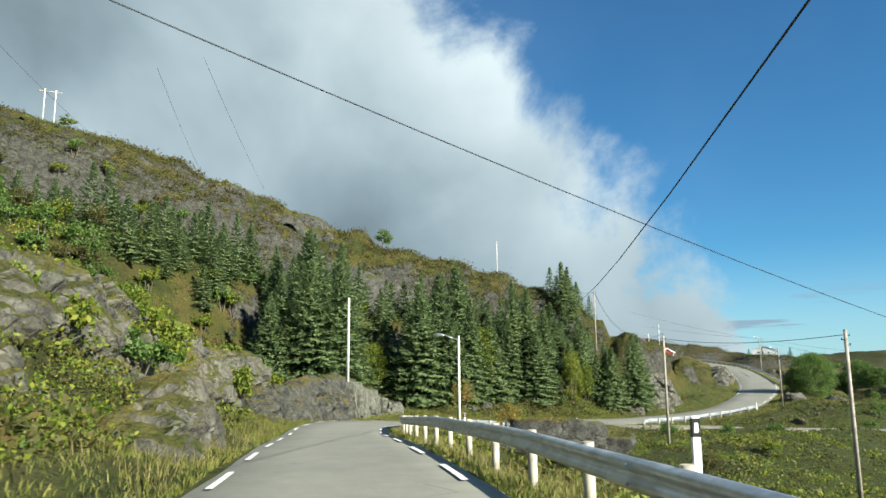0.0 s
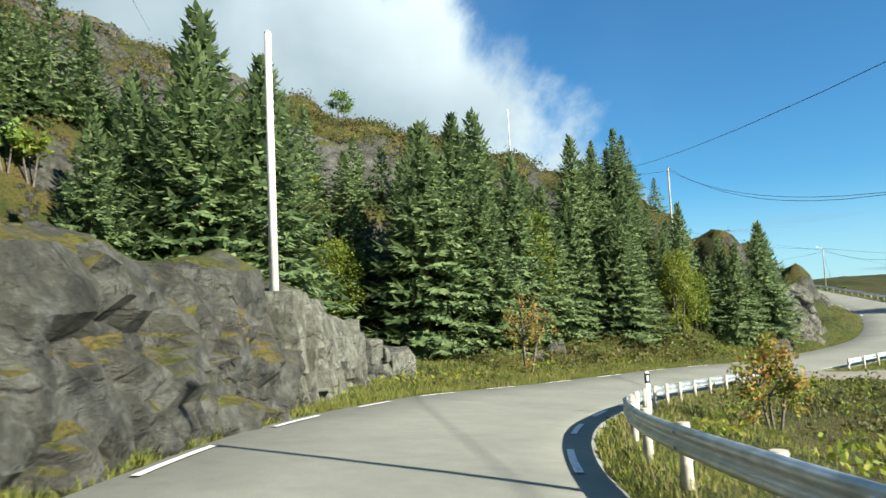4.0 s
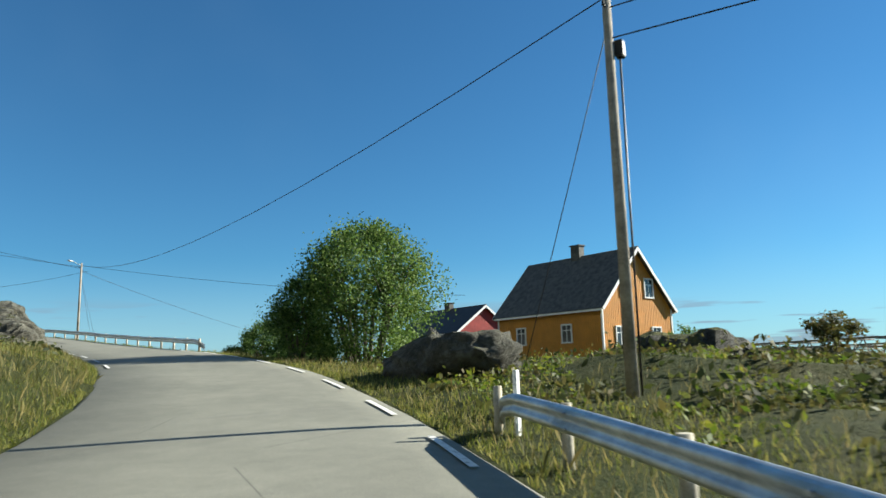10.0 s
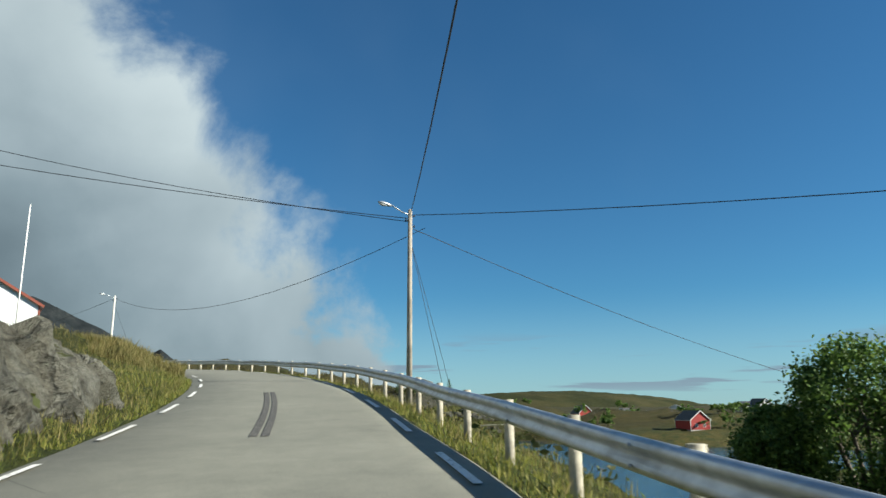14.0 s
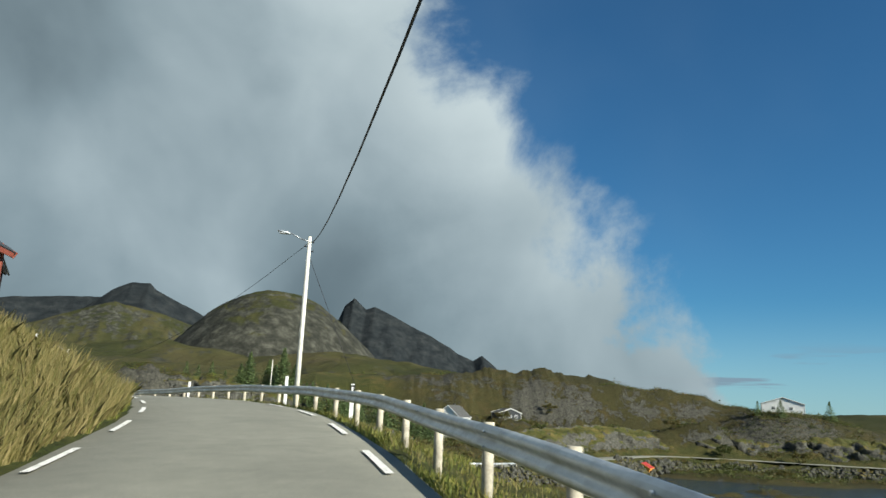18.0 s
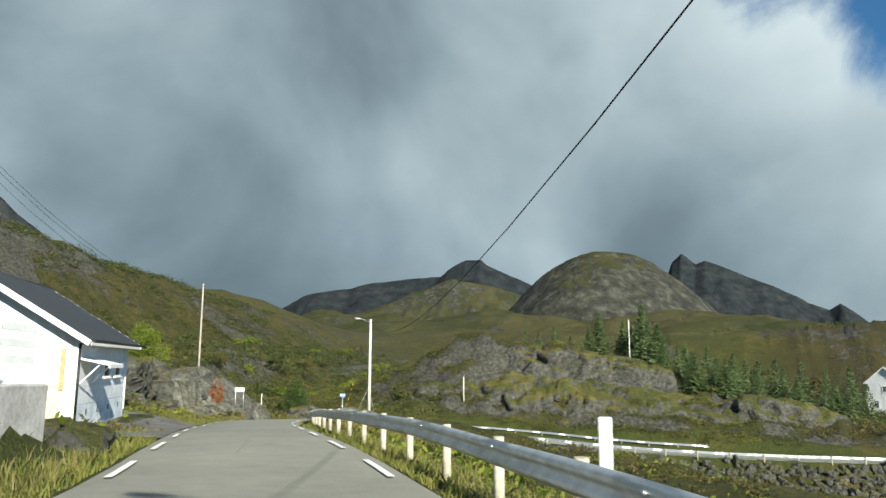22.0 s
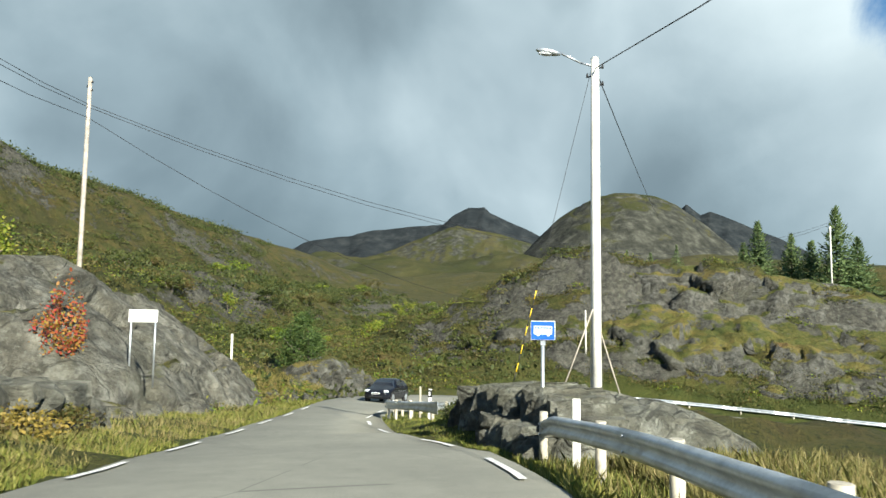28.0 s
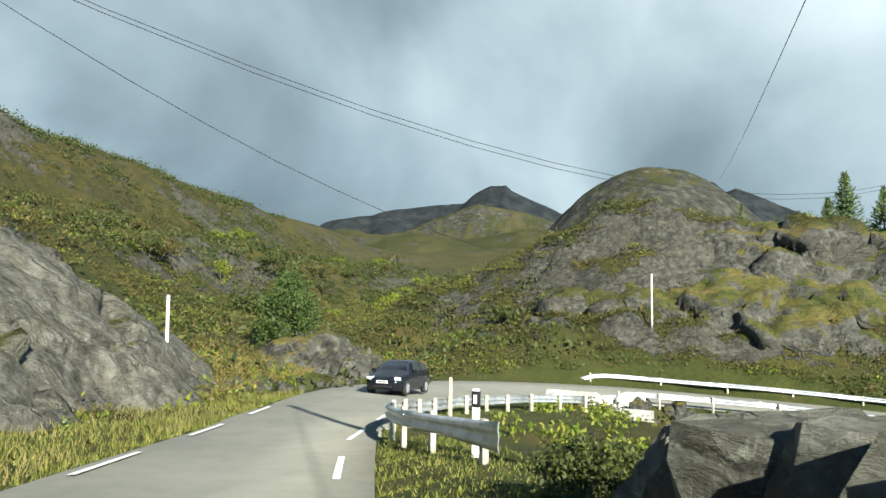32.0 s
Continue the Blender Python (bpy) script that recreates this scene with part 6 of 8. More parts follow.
# ---- rocks ----
def rock(x, y, top, sx, sy, sz, seed, rot=0.0, label="grey lichened rock beside the road", fine=4, tilt=0.0, base=None, group="rocks"):
    """A block broken along joint planes, with a rough skin."""
    r = random.Random(seed)
    bm = bmesh.new()
    bmesh.ops.create_icosphere(bm, subdivisions=fine, radius=1.0)
    planes = []
    for i in range(18):
        n = Vector((r.gauss(0, 1), r.gauss(0, 1), r.gauss(0, 0.8))).normalized()
        planes.append((n, r.uniform(0.62, 0.9)))
    planes.append((Vector((r.uniform(-.25, .25), r.uniform(-.25, .25), 1)).normalized(), r.uniform(0.55, 0.75)))
    off = Vector((seed * 3.7, seed * 1.3, 0))
    for v in bm.verts:
        p = v.co * 1.15
        for n, d in planes:
            q = p.dot(n) - d
            if q > 0:
                p = p - n * q * 0.97
        s = Vector((p.x * sx, p.y * sy, p.z * sz))
        dirn = Vector((p.x, p.y, p.z * 0.7)).normalized()
        w = s + Vector((noise.noise(s * 0.8 + off), noise.noise(s * 0.8 - off), 0)) * 0.5
        dist, _ = noise.voronoi(Vector((w.x * 0.55, w.y * 0.55, w.z * 1.15)) + off)
        joint = max(0.0, 1 - (dist[1] - dist[0]) / 0.16)
        block = noise.cell(Vector((w.x * 0.9, w.y * 0.9, w.z * 1.8)) + off)
        nn = noise.fractal(s * 0.8 + off, 1.0, 2.0, 5) * 0.14 + noise.fractal(s * 3.0 + off, 0.8, 2.1, 4) * 0.05
        k = min(1.0, min(sx, sy, sz))
        v.co = s + dirn * k * (nn - 0.20 * joint + 0.13 * block)
    for f in bm.faces:
        f.smooth = True
    bmesh.ops.transform(bm, matrix=Matrix.Rotation(rot, 4, "Z") @ Matrix.Rotation(tilt, 4, "X"), verts=bm.verts)
    me = bpy.data.meshes.new("rock")
    bm.to_mesh(me)
    bm.free()
    me.materials.append(rock_mat)
    zt = max(v.co.z for v in me.vertices)
    ob = new("rock", me)
    ob.location = (x, y, top - zt)
    return tagged(ob, label, "rock", group)


def rock_face(foot, lean, depth, seed, label, rough=1.0, joint=1.0, cell=1.0, res=0.21, drop=1.2, sink=0.5, round_top=0.35, name="rock_outcrop", mat=None):
    """A run of jointed rock: foot holds (x, y, height of the brow); the face leans back by lean and its crown runs on for depth."""
    P = [Vector((x, y, 0)) for x, y, _ in foot]
    run = [0.0]
    for p, q in zip(P[:-1], P[1:]):
        run.append(run[-1] + (q - p).length)
    n = max(6, int(run[-1] / res))
    rows = []
    for i in range(n + 1):
        s = run[-1] * i / n
        x, y, t = (float(np.interp(s, run, [f[c] for f in foot])) for c in range(3))
        e = 0.4 + 0.02 * run[-1]
        x0, y0 = (float(np.interp(s - e, run, [f[c] for f in foot])) for c in range(2))
        x1, y1 = (float(np.interp(s + e, run, [f[c] for f in foot])) for c in range(2))
        d = Vector((x1 - x0, y1 - y0, 0)).normalized()
        inw = Vector((-d.y, d.x, 0))
        g = ground_z(x, y) - sink
        edge = min(1.0, min(i, n - i) * res / 0.9)
        t = g + 0.2 + (t - g - 0.2) * (edge ** 0.5)
        rows.append((Vector((x, y, 0)), inw, g, t))
    hmax = max(r[3] - r[2] for r in rows)
    m1, m2 = max(6, int(math.hypot(hmax, lean) / res)), max(5, int(depth / (res * 1.3)))
    off = Vector((seed * 7.3, seed * 3.1, seed * 1.7))
    vs, fs = [], []
    for c, inw, g, t in rows:
        for j in range(m1 + m2 + 1):
            if j <= m1:
                q = j / m1
                bow = round_top * q ** 3
                p = c + inw * (lean * q + bow * 0.8) + Vector((0, 0, g + (t - g) * (q - 0.10 * bow * q)))
                nrm = (-inw * (t - g + 0.3) + Vector((0, 0, lean + 0.2 + bow))).normalized()
                k = 1.0
            else:
                q = (j - m1) / m2
                p = c + inw * (lean + round_top * 0.8 + depth * q) + Vector((0, 0, t + 0.18 * math.sin(q * 2.2) - drop * q ** 2.2))
                nrm, k = Vector((0, 0, 1)), 0.75 * (1 - q * 0.5)
            w = p + Vector((noise.noise(p * 0.5 + off), noise.noise(p * 0.5 - off), noise.noise(p * 0.5 + off * 2))) * 0.9
            w = Vector((w.x * 0.62, w.y * 0.62, w.z * 0.85 + w.x * 0.22)) / cell + off
            dist, pts = noise.voronoi(w)
            gap = max(0.0, 1 - (dist[1] - dist[0]) / 0.14)
            tilt = (w - pts[0])
            block = noise.cell(pts[0] * 5.3 + off) * 0.42 + tilt.dot(Vector((noise.cell(pts[0] * 3.1), noise.cell(pts[0] * 4.7 + off), noise.cell(pts[0] * 2.3 - off)))) * 0.5
            small = noise.cell(Vector((p.x * 1.9 + p.z * 0.7, p.y * 1.9, p.z * 2.3)) + off) * 0.05
            nn = noise.fractal(p * 0.55 + off, 1.0, 2.0, 4) * 0.30 + noise.fractal(p * 2.6 + off, 0.9, 2.1, 4) * 0.07
            vs.append(p + nrm * k * (rough * nn + joint * cell * (block * 0.75 - 0.22 * gap) + small * rough))
    m = m1 + m2 + 1
    for i in range(n):
        for j in range(m - 1):
            a = i * m + j
            fs.append((a, a + 1, a + m + 1, a + m))
    # close the ends and the back down into the ground
    for ids in (list(range(m)), list(range(n * m, n * m + m)), [i * m + m - 1 for i in range(n + 1)]):
        k0 = len(vs)
        for i in ids:
            v = vs[i]
            vs.append(Vector((v.x, v.y, min(v.z, ground_z(v.x, v.y)) - 0.6)))
        flip = ids[0] == 0
        for j in range(len(ids) - 1):
            f = (ids[j], ids[j + 1], k0 + j + 1, k0 + j)
            fs.append(tuple(reversed(f)) if flip else f)
    base = Vector(vs[0])
    me = mesh_from(name, [v - base for v in vs], [tuple(reversed(f)) for f in fs], mat or rock_mat)
    me.polygons.foreach_set("use_smooth", [cell > 1.6] * len(me.polygons))
    me.update()
    ob = new(name, me)
    ob.location = base
    return tagged(ob, label, "rock", "rock faces")


def broken_blocks(foot, seed, label, width=(0.3, 0.8), tier=0.9, back=1.1, proud=0.22, sink=0.5, name="rock_ledge", face=(-0.45, 0.45)):
    """A low cliff of upright blocks parted by joints: foot holds (x, y, height of the brow); the rock lies to the left of the run."""
    r = random.Random(seed)
    run = [0.0]
    for p, q in zip(foot[:-1], foot[1:]):
        run.append(run[-1] + math.hypot(q[0] - p[0], q[1] - p[1]))
    val = lambda s: tuple(float(np.interp(s, run, [f[c] for f in foot])) for c in range(3))
    x, y, _ = val(run[-1] / 2)
    root = thing(name, Matrix.Translation((x, y, ground_z(x, y))), label, "rock", "rock ledges")
    o = root.matrix_world.translation.copy()
    s = 0.0
    off = Vector((seed * 5.1, seed * 2.3, 0))
    while s < run[-1] - 0.1:
        wd = min(width[0] + (width[1] - width[0]) * r.random() ** 1.7, run[-1] - s)
        x, y, t = val(s + wd / 2)
        x0, y0, _ = val(s - 0.2)
        x1, y1, _ = val(s + wd + 0.2)
        d = Vector((x1 - x0, y1 - y0, 0)).normalized()
        inw = Vector((-d.y, d.x, 0))
        g = ground_z(x, y) - sink
        z1 = t + r.uniform(-0.10, 0.06)
        step = r.uniform(-0.5, 0.5) * proud
        while z1 > g + 0.25:
            hh = min(z1 - g, tier * r.uniform(0.5, 1.5))
            if z1 - hh < g + 0.3:
                hh = z1 - g
            bm = bmesh.new()
            bmesh.ops.create_cube(bm, size=1.0)
            bmesh.ops.subdivide_edges(bm, edges=bm.edges, cuts=3, use_grid_fill=True)
            fa, fb, ta, tb = r.uniform(*face), r.uniform(-0.05, 0.4), r.uniform(-0.25, 0.25), r.uniform(-0.2, 0.12)
            sk = r.uniform(-0.3, 0.3)
            chip = [(Vector((r.uniform(-1, 1), -1, r.uniform(-1, 1))).normalized(), r.uniform(0.52, 0.68)) for _ in range(3)]
            for v in bm.verts:
                c = v.co.copy()
                for nn, dd in chip:
                    k = c.dot(nn) - dd
                    if k > 0:
                        c -= nn * k
                u, b, w = c.x, c.y + 0.5, c.z + 0.5
                depth = b * back + (1 - b) * (step + fa * u * wd + fb * (w - 0.5) * hh)
                p = Vector((x, y, z1 - hh + w * hh + (ta * u * wd + tb * (1 - b) * 0.5) * w)) + d * (u * wd * 0.94 + sk * (w - 0.5) * hh) + inw * depth
                p += 0.06 * noise.noise_vector(p * 1.7 + off) + 0.016 * noise.noise_vector(p * 8.0 + off)
                v.co = p - o
            part("block", bm, bare_rock, root)
            z1 -= hh - 0.02
            step -= r.uniform(-0.02, 0.16)
        s += wd
    return root


def along(rows):
    """Foot points beside the left edge of the road: time, metres beyond the paving, height over the road."""
    out = []
    for t, e, h in rows:
        p = at_time(t, left_line(t) - EDGE - e)
        out.append((p.x, p.y, p.z + h))
    return out


rock_face([(-6.9, 8, 2.3), (-7.3, 12, 2.7), (-7.8, 16, 2.9), (-8.6, 21, 3.3), (-9.4, 26, 3.7), (-10.2, 30.6, 3.9), (-10.6, 32.4, 2.4), (-10.9, 33.2, 1.0)], 2.9, 5.0, 1, "weathered pale grey rock wall with moss and lichen", 1.1, 1.2, 1.2, round_top=0.5, mat=mossy_rock)
rock_face([(-10.5, 31.8, 0.2), (-10.2, 33.2, 0.7), (-10.2, 34.8, 0.95), (-10.1, 36.6, 1.05), (-10.2, 38.4, 0.9), (-10.5, 39.7, 0.3)], 0.8, 3.2, 2, "broken pale blocks on the road bank", 0.7, 1.35, 0.9, res=0.14, drop=0.4, sink=0.3, mat=mossy_rock)
rock_face([(-11.9, 39.6, 0.4), (-11.8, 42, 0.8), (-11.5, 45, 0.9), (-11.3, 48, 0.8), (-10.9, 50.6, 0.7), (-10.7, 52, 0.2)], 0.7, 3.6, 3, "flat grey ledges on the mossy bank", 0.8, 1.2, 0.9, drop=0.2, sink=0.3, mat=mossy_rock)
rock_face([(-4.3, 13.2, -1.15), (-4.7, 15, -0.85), (-4.95, 16.8, -0.8), (-5.2, 18.4, -0.95), (-5.35, 19.8, -1.3)], 0.25, 1.3, 19, "low mossy rocks at the road verge", 0.5, 1.2, 0.6, res=0.10, drop=0.15, sink=0.2, round_top=0.2, mat=mossy_rock)
rock_face([(-6.6, 20.6, -0.9), (-6.8, 22.2, -0.3), (-7.1, 23.8, -0.25), (-7.3, 25.2, -0.9)], 0.3, 1.6, 20, "grey block among the bank grass", 0.5, 1.2, 0.7, res=0.12, drop=0.3, sink=0.3, round_top=0.2, mat=mossy_rock)
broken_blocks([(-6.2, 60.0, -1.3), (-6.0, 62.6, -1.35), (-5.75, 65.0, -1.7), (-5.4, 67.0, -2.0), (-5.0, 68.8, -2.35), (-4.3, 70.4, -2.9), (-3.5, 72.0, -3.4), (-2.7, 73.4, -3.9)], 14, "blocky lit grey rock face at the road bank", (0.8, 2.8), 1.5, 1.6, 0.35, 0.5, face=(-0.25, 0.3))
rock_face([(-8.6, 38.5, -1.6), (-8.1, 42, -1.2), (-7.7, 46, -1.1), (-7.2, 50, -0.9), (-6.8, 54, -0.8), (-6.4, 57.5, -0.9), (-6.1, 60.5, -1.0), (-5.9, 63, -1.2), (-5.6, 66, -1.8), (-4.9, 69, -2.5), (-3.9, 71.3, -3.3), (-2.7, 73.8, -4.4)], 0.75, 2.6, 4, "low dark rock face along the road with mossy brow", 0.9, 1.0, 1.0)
for i, (x, y, t, a, b, c) in enumerate([(4.6, 84.6, -4.5, 1.0, 0.7, 0.7), (6.4, 86.2, -4.2, 0.9, 0.7, 0.7)]):
    rock(x, y, t, a, b, c, 400 + i, 0.3 * i, "grey weathered rock on the slope")
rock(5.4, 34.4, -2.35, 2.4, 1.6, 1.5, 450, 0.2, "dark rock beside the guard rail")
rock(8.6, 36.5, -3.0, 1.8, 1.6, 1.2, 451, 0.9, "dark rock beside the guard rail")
boulder = rock(53.4, 107.4, -4.0, 2.6, 2.3, 1.6, 452, 0.75, "big smooth boulder in the shade beside the road", 5)
boulder.data.materials[0] = slab_rock
rock_face([(24.2, 94.9, -6.0), (26.2, 95.4, -5.6), (28.2, 96.3, -4.6), (29.8, 97.4, -5.2)], 1.2, 2.0, 5, "broken rock at the foot of the cliff", 1.0, 1.0, 0.8)
rock_face([(26.6, 99.2, -3.6), (28.6, 99.2, -2.4), (30.6, 99.6, -1.5), (32.4, 100.3, -1.4), (33.9, 101.2, -1.6), (35.1, 102.6, -1.9), (35.9, 104.4, -2.4), (36.4, 106.6, -2.6), (36.6, 109.2, -3.4)], 0.9, 3.6, 6, "steep grey cliff with mossy top beside the bend", 1.0, 0.8, 1.6, res=0.15, mat=slab_rock, sink=0.8, round_top=0.7)
rock_face(along([(12.6, 1.8, 0.6), (13.0, 1.2, 1.5), (13.5, 0.8, 2.3), (14.1, 0.6, 2.6), (14.6, 0.5, 2.6), (14.95, 0.5, 2.5), (15.2, 0.5, 2.05), (15.42, 0.55, 1.45), (15.6, 0.7, 0.6)]), 1.0, 2.8, 7, "dark grey rock cut beside the road", 0.9, 0.8, 1.5, res=0.16, mat=slab_rock)
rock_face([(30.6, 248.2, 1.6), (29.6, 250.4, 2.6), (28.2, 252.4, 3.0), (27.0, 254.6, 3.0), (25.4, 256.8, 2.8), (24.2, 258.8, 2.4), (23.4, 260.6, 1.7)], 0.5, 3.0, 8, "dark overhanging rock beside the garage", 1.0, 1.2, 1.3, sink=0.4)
rock_face([(23.9, 257.6, 1.2), (22.5, 259.9, 1.6), (21.1, 261.9, 1.8), (19.9, 263.9, 1.7), (18.9, 265.7, 1.45), (18.0, 267.3, 1.2), (17.3, 268.0, 0.4)], 0.5, 3.2, 21, "rounded blue-grey rock top above the road", 0.6, 0.6, 1.4, sink=0.6, drop=0.4)
broken_blocks([(25.2, 257.2, 0.9), (23.4, 259.9, 1.6), (22.0, 261.9, 1.75), (20.8, 263.9, 1.7), (19.8, 265.7, 1.5), (19.0, 267.3, 1.2), (18.4, 268.2, 0.9)], 21, "blocky blue-grey rock face with upright joints", (0.35, 1.2), 1.7, 1.5, 0.5, 0.6, face=(-0.1, 0.8))
broken_blocks([(25.5, 259.4, -0.2), (24.3, 261.6, -0.15), (23.0, 263.8, -0.3), (21.6, 266.3, -0.5), (20.2, 268.5, -0.6), (18.6, 270.9, -0.8), (17.4, 272.9, -1.0), (16.4, 274.7, -1.3), (15.6, 276.0, -1.75)], 9, "low broken ledge of grey rock beside the road", (0.4, 1.7), 0.5, 1.3, 0.4, 0.5, face=(-0.2, 0.8))
rock_face([(13.0, 279.2, 0.2), (12.2, 280.8, 1.5), (10.9, 283.4, 2.1), (9.2, 286.8, 1.9), (7.6, 290.3, 1.5), (6.4, 293.8, 1.0), (4.8, 297.2, 0.4), (2.7, 299.9, -0.5), (0.3, 302.0, -0.9), (-3.5, 304.0, -1.0), (-7, 305.4, -1.8)], 5.0, 4.0, 10, "long smooth grey rock slab sloping to the road", 0.55, 0.5, 2.4, res=0.22, sink=0.4, round_top=0.8, drop=0.4, mat=slab_rock)
rock_face([(23.5, 281.8, -2.4), (23.8, 281.0, -1.85), (24.2, 280.2, -1.65), (24.6, 279.6, -1.5), (25.4, 278.7, -1.35), (26.1, 277.8, -1.28), (26.8, 276.8, -1.28), (27.3, 276.0, -1.4), (27.7, 275.3, -1.8)], 0.2, 3.0, 11, "flat grey rock top below the lamp post", 0.35, 0.35, 0.8, res=0.12, drop=0.75, sink=0.5, round_top=0.12, mat=bare_rock)
broken_blocks([(22.85, 281.0, -1.75), (23.1, 280.3, -1.48), (23.5, 279.6, -1.36), (24.0, 279.0, -1.26), (24.7, 278.2, -1.17), (25.4, 277.3, -1.08), (26.0, 276.4, -1.05), (26.5, 275.6, -1.15), (26.9, 274.8, -1.5)], 11, "broken blue-grey rock ledge with upright joints below the lamp post", (0.24, 0.62), 0.8, 1.4, 0.34, 0.6, face=(0.2, 1.0))
broken_blocks([(24.6, 277.4, -1.72), (25.3, 276.5, -1.66), (25.9, 275.6, -1.62), (26.4, 274.8, -1.72)], 12, "low broken step of grey rock below the ledge", (0.25, 0.9), 0.4, 0.9, 0.3, 0.4, face=(0.2, 1.0))
rock_face([(0.6, 304.6, -3.9), (1.9, 306.6, -3.3), (3.0, 309.0, -3.2), (3.7, 311.8, -3.8), (3.9, 314.4, -4.9)], 1.3, 3.6, 22, "pale low rock hump beside the bend", 0.8, 1.0, 1.0, res=0.22, sink=0.4)
rock_face([(-3, 335.5, -5.5), (1, 334, -3.6), (5, 333.4, -1.8), (9, 333.8, -0.9), (13, 334.6, -0.4), (18, 334.4, -0.8), (23, 333.6, -1.4), (30, 333.6, -2.0), (37, 334.4, -2.4), (44, 335.4, -3.3), (52, 337, -4.4), (59, 339, -5.8)], 2.6, 7.0, 13, "steep grey rock face of the knoll above the lower road", 2.2, 1.0, 2.6, res=0.42, drop=-2.2, sink=1.0, round_top=0.9)
rock_face([(9, 345.5, 3.2), (14, 344.4, 4.6), (20, 343.6, 5.4), (27, 344, 5.2), (34, 345, 4.2), (42, 347, 2.9), (48, 349, 1.4)], 1.8, 5.0, 14, "bare whaleback rock on the knoll", 1.8, 0.7, 2.8, res=0.45, drop=-0.8, sink=1.0, round_top=0.9)
rock_face(along([(54, 4, 2.5), (55.5, 3.5, 4.5), (57, 3.2, 5.5), (59, 3.2, 6.5), (61, 3.5, 5.5), (62, 3.5, 6.0), (64, 3.2, 5.0), (66, 3.2, 5.5), (68, 3.2, 6.5), (70, 3.2, 5.5), (72, 3.5, 4.0)]), 2.4, 8.0, 16, "grey cliff above the shore road", 2.6, 1.0, 3.4, res=0.7, drop=-1.5, sink=1.0, round_top=1.0)
rock_face([(-80, 91, 41.5), (-70, 95, 39.2), (-62, 99, 37.2), (-53, 104, 35.4), (-45, 109, 33.8), (-38, 113, 31.6), (-30, 116, 29.0), (-23, 118, 26.2), (-16, 117, 22.6)], 3.0, 9.0, 17, "grey rock band below the hill crest", 2.4, 1.3, 3.2, res=0.75, drop=0.0, sink=1.0, round_top=0.8)
rock_face([(-19, 98, 13.0), (-14, 99, 15.0), (-9, 100, 14.5), (-4, 102, 12.0), (1, 104, 10.5)], 2.4, 5.0, 18, "dark rock slab on the hillside", 1.6, 0.7, 2.6, res=0.6, drop=0.2, sink=1.0)
rock_face([(52, 343, -4.0), (57, 342, -2.6), (63, 343, -2.6), (69, 346, -3.6), (75, 350, -5.0)], 2.0, 5.0, 15, "grey rock hump beside the lower road", 1.6, 0.8, 2.4, res=0.45, drop=-0.6, sink=1.0, round_top=0.8)
rock_face([(56.4, 105.2, -4.9), (55.2, 103.2, -4.5), (54.0, 101.2, -4.7), (53.0, 99.6, -5.1), (52.2, 98.0, -5.8)], 1.0, 3.0, 12, "rock hump in the heath beside the lamp post", 0.9, 0.7, 1.3, res=0.24, drop=1.0)
rr = random.Random(9)
for i in range(12):          # stones in the heath and on the hill
    x, y = rr.uniform(40, 100), rr.uniform(66, 104)
    if math.hypot(x - 79, y - 112) < 7 or float(near_road(np.array([x]), np.array([y]))[0][0]) < 2.5:
        continue
    s = rr.uniform(0.3, 0.9)
    rock(x, y, ground_z(x, y) + s * 0.5, s, s * 1.2, s * 0.8, 560 + i, rr.uniform(0, 3), "grey rock in the heath", 3, group="heath rocks")


def rubble(name, pts, count, spread, size, seed, label):
    """A bank of tipped stone along a line."""
    r = random.Random(seed)
    vs, fs = [], []
    base = bmesh.new()
    bmesh.ops.create_icosphere(base, subdivisions=1, radius=1.0)
    bv, bf = [v.co.copy() for v in base.verts], [[v.index for v in f.verts] for f in base.faces]
    base.free()
    for k in range(count):
        u = r.random() * (len(pts) - 1)
        i = int(u)
        a, b = Vector(pts[i]), Vector(pts[i + 1])
        p = a.lerp(b, u - i) + Vector((r.uniform(-1, 1) * spread, r.uniform(-1, 1) * spread, 0))
        s = size * r.uniform(0.5, 1.5)
        rot = Euler((r.uniform(0, 6), r.uniform(0, 6), r.uniform(0, 6))).to_matrix()
        sc = Vector((s * r.uniform(.7, 1.3), s * r.uniform(.6, 1.1), s * r.uniform(.5, .9)))
        z = ground_z(p.x, p.y) + s * 0.25
        n = len(vs)
        for v in bv:
            q = rot @ Vector((v.x * sc.x * r.uniform(.8, 1.15), v.y * sc.y * r.uniform(.8, 1.15), v.z * sc.z * r.uniform(.8, 1.15)))
            vs.append((p.x + q.x, p.y + q.y, z + q.z))
        fs.extend([[j + n for j in f] for f in bf])
    ob = new(name, mesh_from(name, vs, fs, rock_mat))
    return tagged(ob, label, "stones", kind="stuff")


rubble("stone_bank", [(18, 319, 0), (32, 321, 0), (48, 321, 0), (66, 324, 0), (88, 332, 0), (108, 349, 0)], 1500, 3.2, 0.55, 1, "bank of tipped grey stone below the lower road")
rubble("stone_bank", [(128, 380, 0), (152, 402, 0), (178, 402, 0), (216, 389, 0)], 700, 2.5, 0.8, 2, "bank of tipped grey stone along the shore road")
rubble("stone_heap", [(40, 84, 0), (44, 87, 0), (49, 92, 0), (53, 96, 0)], 60, 1.8, 0.20, 3, "scattered broken stone beside the side road")
rubble("stone_heap", [(1.5, 293, 0), (3.5, 299, 0), (4.5, 306, 0)], 60, 1.4, 0.3, 4, "loose stones on the bank")


